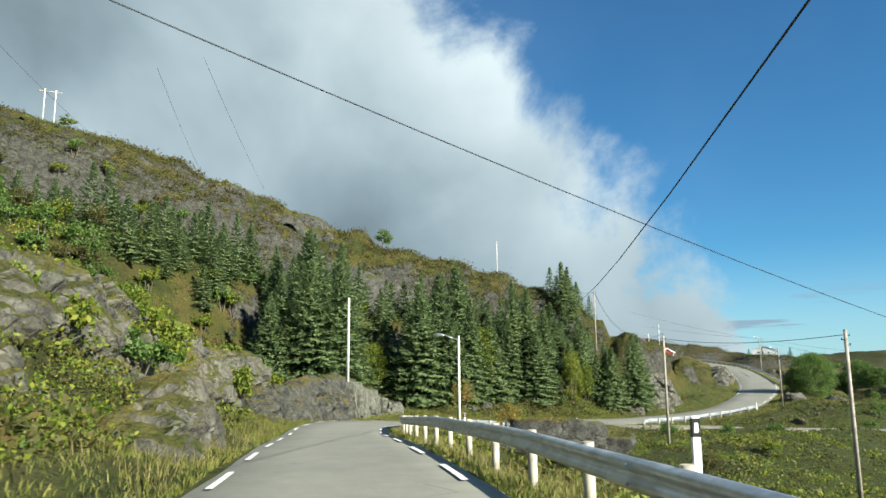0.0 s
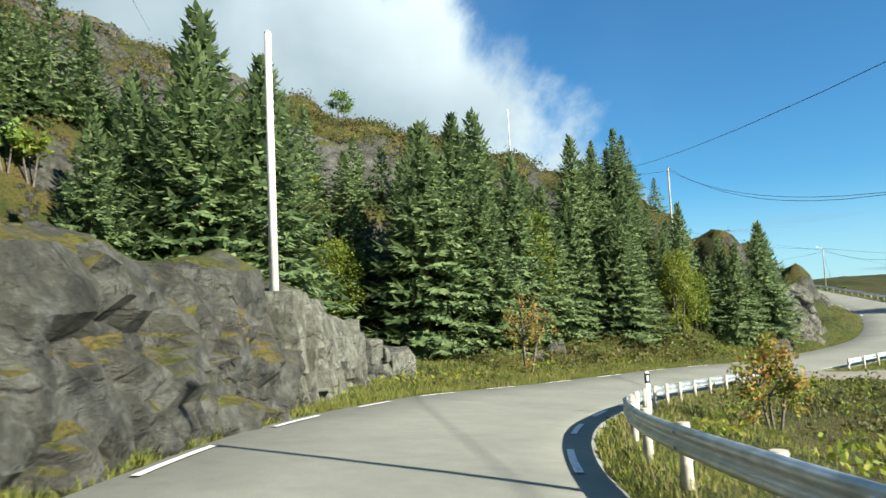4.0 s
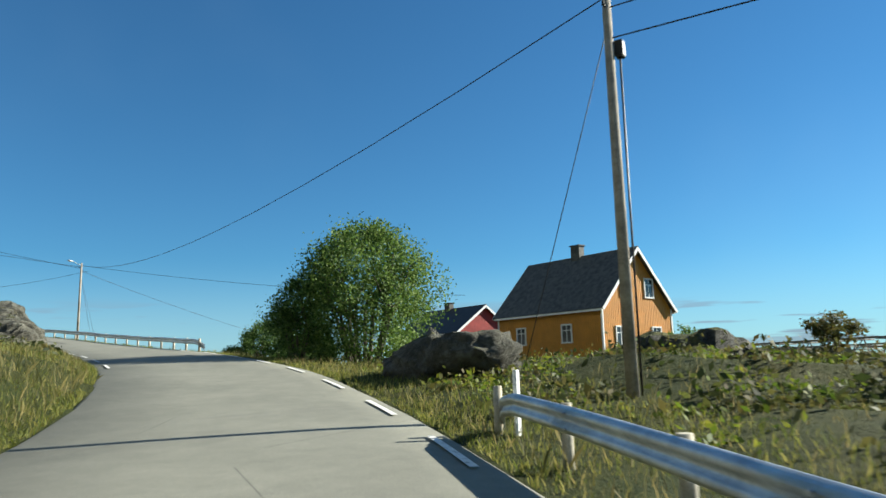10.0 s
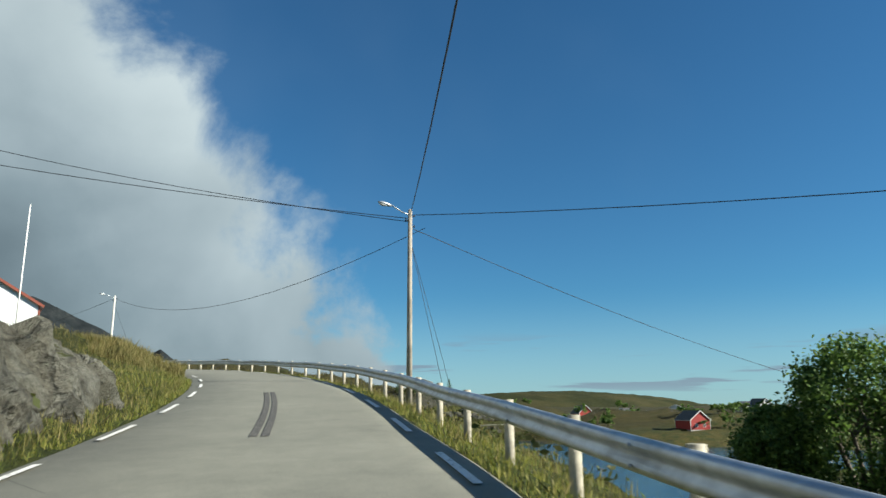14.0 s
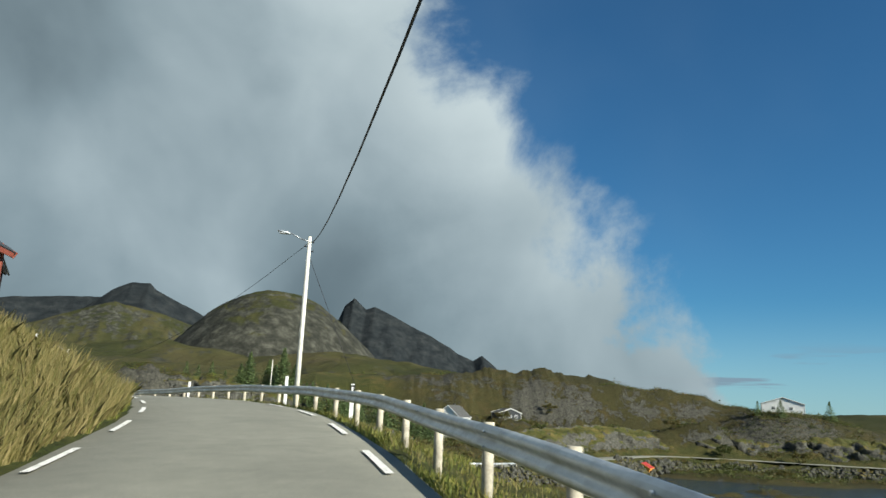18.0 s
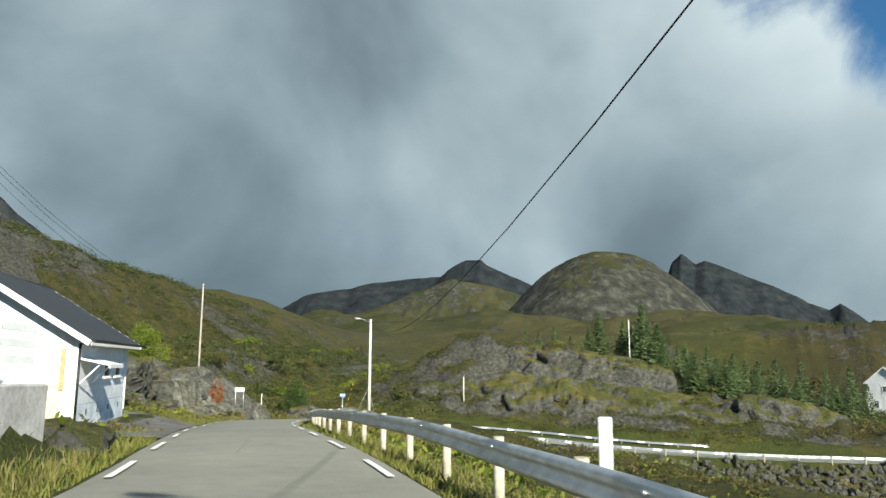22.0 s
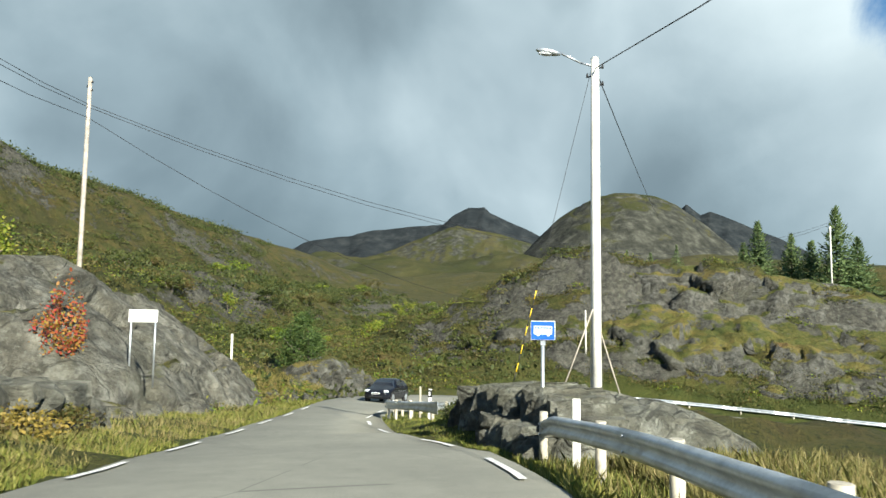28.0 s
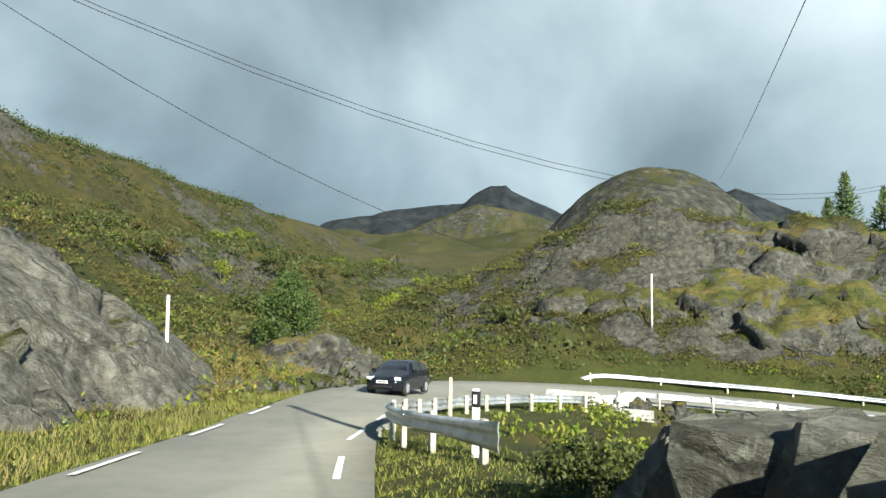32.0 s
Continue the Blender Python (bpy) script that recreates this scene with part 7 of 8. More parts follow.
# ---- grass ----
def ground_many(x, y):
    i = np.clip(np.searchsorted(GX, x) - 1, 0, len(GX) - 2)
    j = np.clip(np.searchsorted(GY, y) - 1, 0, len(GY) - 2)
    u, v = (x - GX[i]) / (GX[i + 1] - GX[i]), (y - GY[j]) / (GY[j + 1] - GY[j])
    z = (GZ[j, i] * (1 - u) + GZ[j, i + 1] * u) * (1 - v) + (GZ[j + 1, i] * (1 - u) + GZ[j + 1, i + 1] * u) * v
    sl = np.hypot(GZ[j, i + 1] - GZ[j, i], GZ[j + 1, i] - GZ[j, i]) / (GX[i + 1] - GX[i])
    return z, sl


def paved(x, y):
    """The side road and the garage's forecourt stay clear of plants."""
    side = np.abs(y - np.interp(x, [14, 22.5, 30, 40, 54, 68], [78, 79.5, 79.9, 78.6, 77.6, 76.6])) < 2.0
    side &= (x > 18.5) & (x < 70)
    a, b = (x - 37.2) * 0.814 + (y - 242.9) * 0.581, -(x - 37.2) * 0.581 + (y - 242.9) * 0.814
    return side | ((np.abs(a) < 4.2) & (b > -3.5) & (b < 6.0))


def grass(name, t0, t1, side, count, e0, e1, hmin, hmax, mat, label, seed, lean=0.35, keep=1.1, clump=0.5):
    rs = np.random.RandomState(seed)
    t = rs.uniform(t0, t1, count)
    idx = np.interp(t, R_T, np.arange(len(R_T)))
    f = lambda a: np.interp(idx, np.arange(len(R_T)), a)
    e = e0 + (e1 - e0) * rs.random_sample(count) ** 1.6
    off = (f(R_R) + EDGE + e) if side > 0 else (f(R_L) - EDGE - e)
    x, y = f(R_P[:, 0]) + f(R_N[:, 0]) * off, f(R_P[:, 1]) + f(R_N[:, 1]) * off
    lush = vnoise(x * clump, y * clump, seed) * 0.7 + vnoise(x * 2.1, y * 2.1, seed + 1) * 0.3
    z, sl = ground_many(x, y)
    beyond, _ = near_road(x, y)
    ok = (sl < keep) & (lush > 0.30) & (beyond > e0 * 0.7) & ~paved(x, y)
    x, y, z, lush = x[ok], y[ok], z[ok], lush[ok]
    n = len(x)
    h = (hmin + (hmax - hmin) * rs.random_sample(n) ** 1.5) * (0.5 + lush)
    a = rs.uniform(0, 6.283, n)
    b = rs.normal(0, lean, (n, 2)) * h[:, None]
    w = 0.0035 + 0.0075 * rs.random_sample(n)
    wx, wy = np.cos(a) * w, np.sin(a) * w
    p = np.stack([x, y, z - 0.03], -1)
    q = p + np.stack([b[:, 0] * 0.4, b[:, 1] * 0.4, h * 0.6], -1)
    tip = p + np.stack([b[:, 0], b[:, 1], h], -1)
    d = np.stack([wx, wy, 0 * wx], -1)
    v = np.stack([p - d, p + d, q + d * 0.8, tip, q - d * 0.8], 1).reshape(-1, 3)
    me = bpy.data.meshes.new(name)
    me.vertices.add(len(v))
    me.vertices.foreach_set("co", v.ravel())
    me.loops.add(5 * n)
    me.loops.foreach_set("vertex_index", np.arange(5 * n, dtype=np.int32))
    me.polygons.add(n)
    me.polygons.foreach_set("loop_start", np.arange(0, 5 * n, 5, dtype=np.int32))
    me.update()
    me.materials.append(mat)
    return tagged(new(name, me), label, "grass", kind="stuff")


grass_green = material("fresh_grass", leaf_build([(0.06, 0.088, 0.016), (0.125, 0.155, 0.027), (0.22, 0.225, 0.048), (0.34, 0.30, 0.09)]))
grass_straw = material("dry_grass", leaf_build([(0.07, 0.085, 0.024), (0.15, 0.145, 0.042), (0.25, 0.21, 0.08), (0.36, 0.29, 0.13)]))
grass_gold = material("golden_grass", leaf_build([(0.11, 0.11, 0.028), (0.21, 0.185, 0.052), (0.33, 0.265, 0.09), (0.43, 0.345, 0.14)]))
grass("verge_grass", -1.5, 36, -1, 200000, 0.05, 5.0, 0.05, 0.22, grass_green, "green grass of the road verge", 1, clump=0.35)
grass("verge_grass", -1.5, 30.6, 1, 170000, 0.05, 4.0, 0.05, 0.22, grass_green, "green grass of the road verge", 2)
grass("dry_grass", -1.5, 24, -1, 62000, 0.3, 9.0, 0.10, 0.36, grass_straw, "dry yellow grass on the bank", 3, 0.28, 1.0, 0.25)
grass("dry_grass", -1.5, 30.6, 1, 70000, 0.4, 12.0, 0.10, 0.34, grass_straw, "dry yellow grass beyond the rail", 4, 0.28, 1.0, 0.25)
grass("verge_grass", 30.6, 36, 1, 26000, 0.05, 2.5, 0.04, 0.13, grass_green, "short green grass of the road verge", 7)
grass("meadow_grass", 3.2, 9.2, -1, 110000, 0.1, 7.0, 0.08, 0.30, grass_green, "bright green grass below the spruces", 6, 0.3, 1.2, 0.3)
grass("dry_grass", 24, 36, -1, 26000, 0.3, 7.0, 0.05, 0.20, grass_straw, "short dry grass between the rock ledges", 10, 0.4, 1.0, 0.5)
grass("bank_grass", 27.4, 30.3, 1, 34000, 1.2, 8.0, 0.10, 0.36, grass_straw, "tall yellow grass beyond the rail", 8, 0.3, 1.4, 0.5)
grass("bank_grass", 26.0, 36.0, -1, 9000, 0.3, 6.5, 0.10, 0.32, grass_straw, "tall dry grass between the rock ledges", 9, 0.32, 1.2, 0.5)
grass("bench_grass", 27.8, 29.7, -1, 42000, 1.5, 7.5, 0.14, 0.42, grass_gold, "golden dry grass on the rock bench", 12, 0.35, 1.3, 0.5)
grass("meadow_grass", 35.4, 38.0, -1, 40000, 3.0, 13.0, 0.12, 0.36, grass_gold, "golden dry meadow beside the bend", 13, 0.35, 1.0, 0.4)
grass("bank_grass", 17.2, 20.8, -1, 60000, 0.1, 4.5, 0.25, 0.75, grass_straw, "tall dry grass on the bank", 5, 0.3, 1.6, 0.6)


def shrubs(name, box_xy, count, mat, seed, size, label, keep=0.9, only=None):
    """Low cushions of heather, crowberry and fern."""
    rs = np.random.RandomState(seed)
    x0, x1, y0, y1 = box_xy
    x, y = rs.uniform(x0, x1, count), rs.uniform(y0, y1, count)
    z, sl = ground_many(x, y)
    e, _ = near_road(x, y)
    ok = (sl < keep) & (e > 1.6) & (np.hypot(x - 23, y - 281) > 13) & ~paved(x, y) & (vnoise(x * 0.2, y * 0.2, seed) > 0.42) & (z > SEA + 0.6)
    x, y, z = x[ok], y[ok], z[ok]
    m = 30
    s = size * rs.uniform(0.5, 1.4, len(x))
    c = np.stack([x, y, z], -1)[:, None, :] + rs.normal(0, 1, (len(x), m, 3)) * (s[:, None, None] * np.array([0.5, 0.5, 0.22]))
    c[..., 2] = np.maximum(c[..., 2], z[:, None]) + 0.05 * s[:, None]
    c = c.reshape(-1, 3)
    n = len(c)
    d1 = rs.normal(0, 1, (n, 3))
    d1 /= np.linalg.norm(d1, axis=1)[:, None]
    d2 = np.cross(d1, rs.normal(0, 1, (n, 3)))
    d2 /= np.linalg.norm(d2, axis=1)[:, None]
    k = (np.repeat(s, m) * 0.13 * rs.uniform(0.6, 1.3, n))[:, None]
    v = np.stack([c - d1 * k, c + d2 * k * 0.5, c + d1 * k, c - d2 * k * 0.5], 1).reshape(-1, 3)
    return tagged(new(name, mesh_from(name, v, np.arange(4 * n).reshape(-1, 4), mat)), label, "heather", kind="stuff")


shrubs("heather", (-60, 34, 0, 122), 6500, heath_leaf, 1, 0.7, "rusty heather and bracken on the hillside", keep=1.6)
shrubs("fern", (-60, 34, 0, 122), 6500, lime_leaf, 2, 0.7, "yellow-green ferns on the hillside", keep=1.6)
shrubs("heather", (34, 110, 60, 160), 3600, heath_leaf, 3, 0.7, "rusty heather on the flat heath")
shrubs("fern", (34, 110, 60, 160), 2200, scrub_leaf, 4, 0.7, "dark green crowberry on the heath")
shrubs("heather", (-40, 60, 230, 400), 9000, heath_leaf, 5, 0.8, "rusty heather round the knolls")
shrubs("fern", (-40, 60, 230, 400), 7000, lime_leaf, 6, 0.8, "yellow-green ferns round the knolls")
shrubs("heather", (40, 220, 350, 480), 7000, scrub_leaf, 7, 1.9, "dark heath on the far ridge")
shrubs("heather", (-150, -40, 300, 480), 9000, scrub_leaf, 8, 1.9, "dark scrub on the far hill")
shrubs("bracken", (-20, -3, -2, 62), 8000, heath_leaf, 9, 0.5, "rusty bracken and weeds on the bank", keep=1.5)
shrubs("weeds", (-20, -3, -2, 62), 8000, lime_leaf, 10, 0.45, "yellow-green weeds on the bank", keep=1.5)
shrubs("heather", (-12, 66, 312, 362), 9000, heath_leaf, 11, 0.7, "rusty heather on the rock knoll")
shrubs("crowberry", (-12, 66, 312, 362), 7000, scrub_leaf, 12, 0.7, "dark green crowberry on the rock knoll")
shrubs("heather", (60, 225, 340, 480), 7000, heath_leaf, 13, 1.6, "brown heath on the far ridge")
shrubs("bracken", (-60, -12, 30, 80), 3600, lime_leaf, 14, 0.9, "yellow-green bracken on the slope")
shrubs("grass_tufts", (14, 110, 20, 110), 5200, lime_leaf, 15, 0.5, "green grass tufts on the flat")

shrubs("bracken", (-95, -4, 292, 430), 9000, scrub_leaf, 16, 0.8, "yellow-green bracken in the valley")
shrubs("heather", (-110, -4, 270, 420), 8000, heath_leaf, 17, 1.1, "rusty heather on the valley side", keep=1.4)
shrubs("birch_scrub", (-120, 10, 300, 470), 6000, scrub_leaf, 18, 1.5, "dark green birch scrub in the valley", keep=1.4)
shrubs("crowberry", (-85, 20, 84, 128), 6500, heath_leaf, 19, 1.1, "brown heath below the hill crest", keep=1.6)


# ---- the white garage and the tall white house beside the road ----
TURN = 0.62
g = Matrix.Translation((35.48, 236.9, 0.75)) @ Matrix.Rotation(TURN, 4, "Z")
white_board = plain("white_painted_boards", (0.74, 0.76, 0.78), 0.55, 0, 0.10, 1.2)
cream = plain("cream_rough_plaster", (0.50, 0.45, 0.34), 0.85, 0, 0.2, 1.2)
garage = house("garage", g, 7.0, 7.8, 3.05, 5.25, (white_board, roof_black, white_paint), "white boarded garage with a black tiled roof",
               found=0.1, over=0.6, boards=False, gutter=True, category="garage", group="roadside houses")
side = [c for c in garage.children if c.name.startswith("wall_side")][1]
for i in range(7):       # lapped boards below, a skirt of upright boards above
    part("lap_board", box_bm(0.03, 7.72, 0.205, (3.515, 3.9, 0.78 + i * 0.215), 0.004, Matrix.Rotation(0.06, 4, "Y")), white_board, side)
for i in range(44):
    y = 0.06 + i * 7.68 / 43
    part("upright_board", box_bm(0.035, 0.155, 0.80, (3.555, y, 2.64), 0.005), white_board, side)
    part("scallop", tube_bm((3.54, y, 2.235), (3.575, y, 2.235), 0.06, seg=8), white_board, side)
part("base_skin", box_bm(0.05, 7.7, 1.3, (3.51, 3.9, 0.0)), plain("pale_blue_plaster", (0.60, 0.65, 0.68), 0.85, 0, 0.22, 1.6), garage, "pale blue weathered plaster base")
for y in (5.95, 4.1):
    win = part("window", box_bm(0.04, 1.02, 0.52, (3.54, y, 1.86)), pane_mat, garage)
    for dy, dz, a, b in ((-0.53, 0, 0.08, 0.62), (0.53, 0, 0.08, 0.62), (0, 0.29, 1.10, 0.07), (0, -0.29, 1.24, 0.07)):
        part("window_frame", box_bm(0.10, a, b, (3.57, y + dy, 1.86 + dz), 0.006), white_paint, win)
    part("sill", box_bm(0.16, 1.28, 0.05, (3.60, y, 1.52), 0.008), white_paint, win)
part("base_wall", box_bm(6.6, 0.06, 1.3, (-0.2, -0.02, 0.75)), cream, garage, "cream plastered base wall")
part("corner_post", box_bm(0.14, 0.08, 1.4, (3.1, -0.06, 1.9), 0.01), plain("bare_pine", (0.48, 0.30, 0.14), 0.7), garage)
part("canopy", box_bm(1.1, 2.0, 0.07, (4.0, 1.2, 2.16), 0.01, Matrix.Rotation(0.22, 4, "Y")), white_paint, garage, "small white canopy over the side door")
part("canopy_edge", box_bm(0.06, 2.05, 0.14, (4.54, 1.2, 2.0), 0.005), white_paint, garage)
for y in (0.35, 2.05):
    part("bracket", box_bm(0.05, 0.06, 0.95, (3.9, y, 1.75), 0.004, Matrix.Rotation(0.75, 4, "Y")), white_paint, garage)
part("downpipe", tube_bm((3.62, -0.10, -0.1), (3.62, -0.10, 2.75), 0.045, seg=8), black, garage)
part("downpipe_bend", tube_bm((3.62, -0.10, 2.75), (3.95, -0.22, 2.88), 0.045, seg=8), black, garage)
for y in (1.6, 3.2, 4.9, 6.6):
    vent = part("vent", box_bm(0.03, 0.13, 0.20, (3.545, y, 0.38), 0.005), black, garage)
    for k in range(4):
        part("vent_slat", box_bm(0.02, 0.12, 0.02, (3.566, y, 0.31 + k * 0.05)), galv, vent)

tall = house("tall_house", Matrix.Translation((45.8, 220.1, 2.7)) @ Matrix.Rotation(0.45, 4, "Z"), 7.6, 8.5, 6.0, 8.6, (white_board, roof_black, black), "tall white timber house with a black roof",
             windows=[("right", 2.0, 4.6, 1.0, 1.4), ("right", 4.4, 4.6, 1.0, 1.4), ("right", 7.2, 4.6, 0.9, 1.4), ("right", 3.0, 1.5, 1.0, 1.3), ("front", 2.4, 4.1, 1.0, 1.3), ("front", 5.4, 4.1, 1.0, 1.3)], found=0.3, over=0.4, gutter=True, group="roadside houses", frame_mat=white_paint)
part("string_course", box_bm(0.10, 8.6, 0.14, (3.84, 4.25, 2.75), 0.01), black, tall)
part("downpipe", tube_bm((3.93, 8.42, 0.0), (3.93, 8.42, 5.8), 0.05, seg=8), black, tall)

rust_trim = plain("red_brown_trim", (0.20, 0.05, 0.03), 0.6)
house("white_cabin", Matrix.Translation((57.3, 197.6, 3.0)) @ Matrix.Rotation(0.12, 4, "Z"), 6.0, 7.2, 2.4, 4.2, (white_board, roof_black, rust_trim), "small white timber house with red-brown trim",
      windows=[("right", 2.0, 1.4, 0.8, 1.0), ("right", 4.0, 1.4, 0.8, 1.0), ("right", 6.0, 1.4, 0.8, 1.0)], found=0.3, over=0.3, group="roadside houses", frame_mat=white_paint)
# fence on the retaining wall before the house
FENCE = [(51.6, 214.6, 2.85), (55.1, 216.3, 2.85), (51.4, 223.2, 2.7), (47.5, 230.35, 2.5)]
fence = thing("deck_fence", Matrix.Translation((49.1, 225.6, 2.6)), "white wooden deck fence on a stone wall", "fence")
wall_r = thing("retaining_wall", Matrix.Translation((49.1, 225.6, 2.6)), "rough grey stone retaining wall below the fence", "wall", kind="structure")
for p, q in zip(FENCE[:-1], FENCE[1:]):
    p, q = Vector(p) - Vector((49.1, 225.6, 2.6)), Vector(q) - Vector((49.1, 225.6, 2.6))
    d = q - p
    yaw = Matrix.Rotation(math.atan2(d.y, d.x), 4, "Z") @ Matrix.Rotation(-math.atan2(d.z, d.xy.length), 4, "Y")
    k = max(2, int(d.length / 1.3))
    for i in range(k):
        c = p.lerp(q, i / k)
        part("fence_post", box_bm(0.09, 0.09, 1.05, (c.x, c.y, c.z + 0.5), 0.008), white_paint, fence)
    for z in (0.42, 0.70, 0.98):
        part("fence_board", box_bm(d.length, 0.035, 0.14, ((p + q) / 2) + Vector((0, 0, z)), 0.004, yaw), white_paint, fence)
    part("wall_body", box_bm(d.length + 0.1, 0.5, 2.4, ((p + q) / 2) + yaw @ Vector((0, -0.05, -1.2)), 0.04, yaw), concrete, wall_r)
dark_tar = plain("worn_dark_tar", (0.115, 0.112, 0.10), 0.9, 0, 0.3, 1.1)
# forecourt of the garage
vs, fs = [], []
cs = [at_time(t, left_line(t) - EDGE - o, 0.02) for t in np.linspace(24.3, 26.1, 12) for o in (-0.1, 1.6, 3.3)]
cs = [Vector((c.x, c.y, c.z if i % 3 == 0 else ground_z(c.x, c.y) + 0.03)) for i, c in enumerate(cs)]
for k in range(11):
    for j in range(2):
        a = k * 3 + j
        fs.append((a, a + 1, a + 4, a + 3))
tagged(new("forecourt", mesh_from("forecourt", cs, fs, dark_tar, True)), "grey asphalt forecourt of the garage", "pavement", kind="structure")
rk = random.Random(21)
for i in range(5):
    x, y = 47.4 - i * 0.55 + rk.uniform(-.3, .3), 231.6 + i * 0.48 + rk.uniform(-.3, .3)
    sz = rk.uniform(0.35, 0.75)
    rock(x, y, ground_z(x, y) + sz * 0.75, sz, sz * 1.2, sz * 0.9, 600 + i, rk.uniform(0, 3), "dark grey stone below the house yard", 3, group="yard stones")


# ---- signs and posts ----
def bus_sign(x, y, z0, top, yaw):
    zg = ground_z(x, y)
    root = thing("bus_stop_sign", Matrix.Translation((x, y, z0)) @ Matrix.Rotation(yaw, 4, "Z"), "blue bus stop sign on a grey metal post", "sign")
    h = top - z0
    part("post", tube_bm((0, 0, -0.6), (0, 0, h - 0.36), 0.035, seg=10), galv, root)
    part("clamp", box_bm(0.10, 0.08, 0.10, (0, 0, h - 0.42), 0.01), galv, root)
    plate = part("plate", box_bm(0.46, 0.02, 0.36, (0, -0.05, h - 0.18), 0.012), white_paint, root, "white rim plate")
    part("face", box_bm(0.44, 0.01, 0.34, (0, -0.062, h - 0.18), 0.003), blue_paint, plate, "blue sign face")
    bm = bmesh.new()
    box(bm, 0.34, 0.006, 0.10, (0, -0.068, h - 0.20), 0.01)
    box(bm, 0.34, 0.006, 0.02, (0, -0.068, h - 0.105), 0.004)
    for i in range(7):
        box(bm, 0.012, 0.006, 0.05, (-0.165 + i * 0.055, -0.068, h - 0.13))
    part("bus_symbol", bm, white_paint, plate)
    for wx in (-0.09, 0.10):
        bm = tube_bm((wx, -0.066, h - 0.255), (wx, -0.074, h - 0.255), 0.03, seg=14)
        part("wheel_symbol", bm, white_paint, plate)
    return root


bus_sign(26.3, 276.4, -1.75, 0.28, 0.30)
board = thing("notice_board", Matrix.Translation((11.1, 281.4, -1.63)) @ Matrix.Rotation(0.35, 4, "Z"), "blank white notice board on two thin posts", "sign")
part("panel", box_bm(1.0, 0.03, 0.42, (0, 0, 1.78), 0.008), white_paint, board)
for x in (-0.42, 0.42):
    part("leg", tube_bm((x, 0.03, -0.6), (x, 0.03, 1.95), 0.03, seg=8), galv, board)


def marker_post(x, y, top, label, h=None, w=0.12, reflect=False, mat=None):
    zg = min(ground_z(x, y), top - 0.6) if h is None else top - h
    root = thing("marker_post", Matrix.Translation((x, y, zg)), label, "post", "marker posts")
    hh = top - zg
    part("shaft", box_bm(w, w * 0.55, hh + 0.3, (0, 0, hh / 2 - 0.15), 0.012), mat or white_paint, root)
    if reflect:
        part("band", box_bm(w + 0.008, w * 0.55 + 0.008, 0.26, (0, 0, hh - 0.16), 0.006), black, root, "black band")
        part("reflector", box_bm(w * 0.5, 0.01, 0.14, (0, -w * 0.3 - 0.006, hh - 0.16), 0.003), white_paint, root, "white reflector")
    return root


marker_post(69.5, 207.3, 2.15, "white reflector post behind the rail", reflect=True)
marker_post(3.73, 10.35, -0.72, "white reflector post with a black band", 0.8, reflect=True)
marker_post(2.75, 60.2, -3.85, "white reflector post with a black band", 0.95, reflect=True)
marker_post(19.5, 286.4, -2.28, "white reflector post with a black band", 1.3, reflect=True)
marker_post(27.5, 273.9, -0.85, "chipped white wooden post at the rail end", 1.2, mat=pole_white)
marker_post(2.15, 296.85, -1.0, "chipped white marker stick on the rock slab", 1.6, 0.13, mat=pole_white)
marker_post(16.9, 291.2, -2.75, "pale wooden post in the bend", 1.2, 0.08, mat=post_wood)
for t in (21.0, 22.7):
    p = at_time(t, right_line(t) + EDGE + 0.95, 1.05)
    marker_post(p.x, p.y, p.z, "tall white marker post behind the rail", mat=white_paint)
p = at_time(10.85, right_line(10.85) + EDGE + 0.9, 0.95)
marker_post(p.x, p.y, p.z, "white marker post at the rail end", mat=white_paint)
p = at_time(7.7, right_line(7.7) + EDGE + 0.9, 0.95)
marker_post(p.x, p.y, p.z, "white marker post at the rail end", mat=white_paint)

# guy wire with yellow and black sleeves beside the lamp post
guy = thing("guy_wire", Matrix.Translation((24.60, 279.74, -1.5)), "steel guy wire with yellow and black sleeves", "cable")
a, b = Vector((-0.06, -0.05, -0.3)), Vector((1.70, 1.30, 8.2))
part("steel_wire", tube_bm(a, b, 0.006, seg=5), wire_mat, guy)
for i in range(11):
    u0 = 0.069 + i * 0.0258
    part("sleeve", tube_bm(a.lerp(b, u0), a.lerp(b, u0 + 0.0258), 0.013, seg=8), black if i % 2 == 0 else yellow_paint, guy)

# pole furniture on the first lamp post
box_thing = thing("cable_box", Matrix.Translation((48.62, 100.05, 0.9)), "small black cable box on the lamp post", "cable box")
part("case", box_bm(0.22, 0.18, 0.34, (0, 0, 0), 0.02), black, box_thing)
part("conduit", tube_bm((0, 0, -0.1), (-0.04, 0.02, -7.2), 0.022, seg=6), black, box_thing)


# ---- concrete barriers and the low wall in the bend ----
for bx, by in [(12.0, 315.4), (15.0, 315.2)]:
    p = Vector((bx, by, ground_z(bx + 1.3, by) - 0.02))
    dd = Vector((1.0, -0.06, 0.0))
    root = thing("concrete_barrier", Matrix.Translation(p) @ Matrix.Rotation(math.atan2(dd.y, dd.x), 4, "Z"), "pale concrete road barrier in the bend", "barrier", "barriers")
    prof = [(-0.3, -0.15), (0.3, -0.15), (0.3, 0.08), (0.14, 0.30), (0.09, 0.82), (-0.09, 0.82), (-0.14, 0.30), (-0.3, 0.08)]
    L = 2.9
    vs = [(x, y, z) for x in (0, L) for y, z in prof]
    n = len(prof)
    fs = [(j, (j + 1) % n, n + (j + 1) % n, n + j) for j in range(n)] + [tuple(range(n)), tuple(range(2 * n - 1, n - 1, -1))]
    part("body", mesh_from("body", vs, fs, concrete), concrete, root)
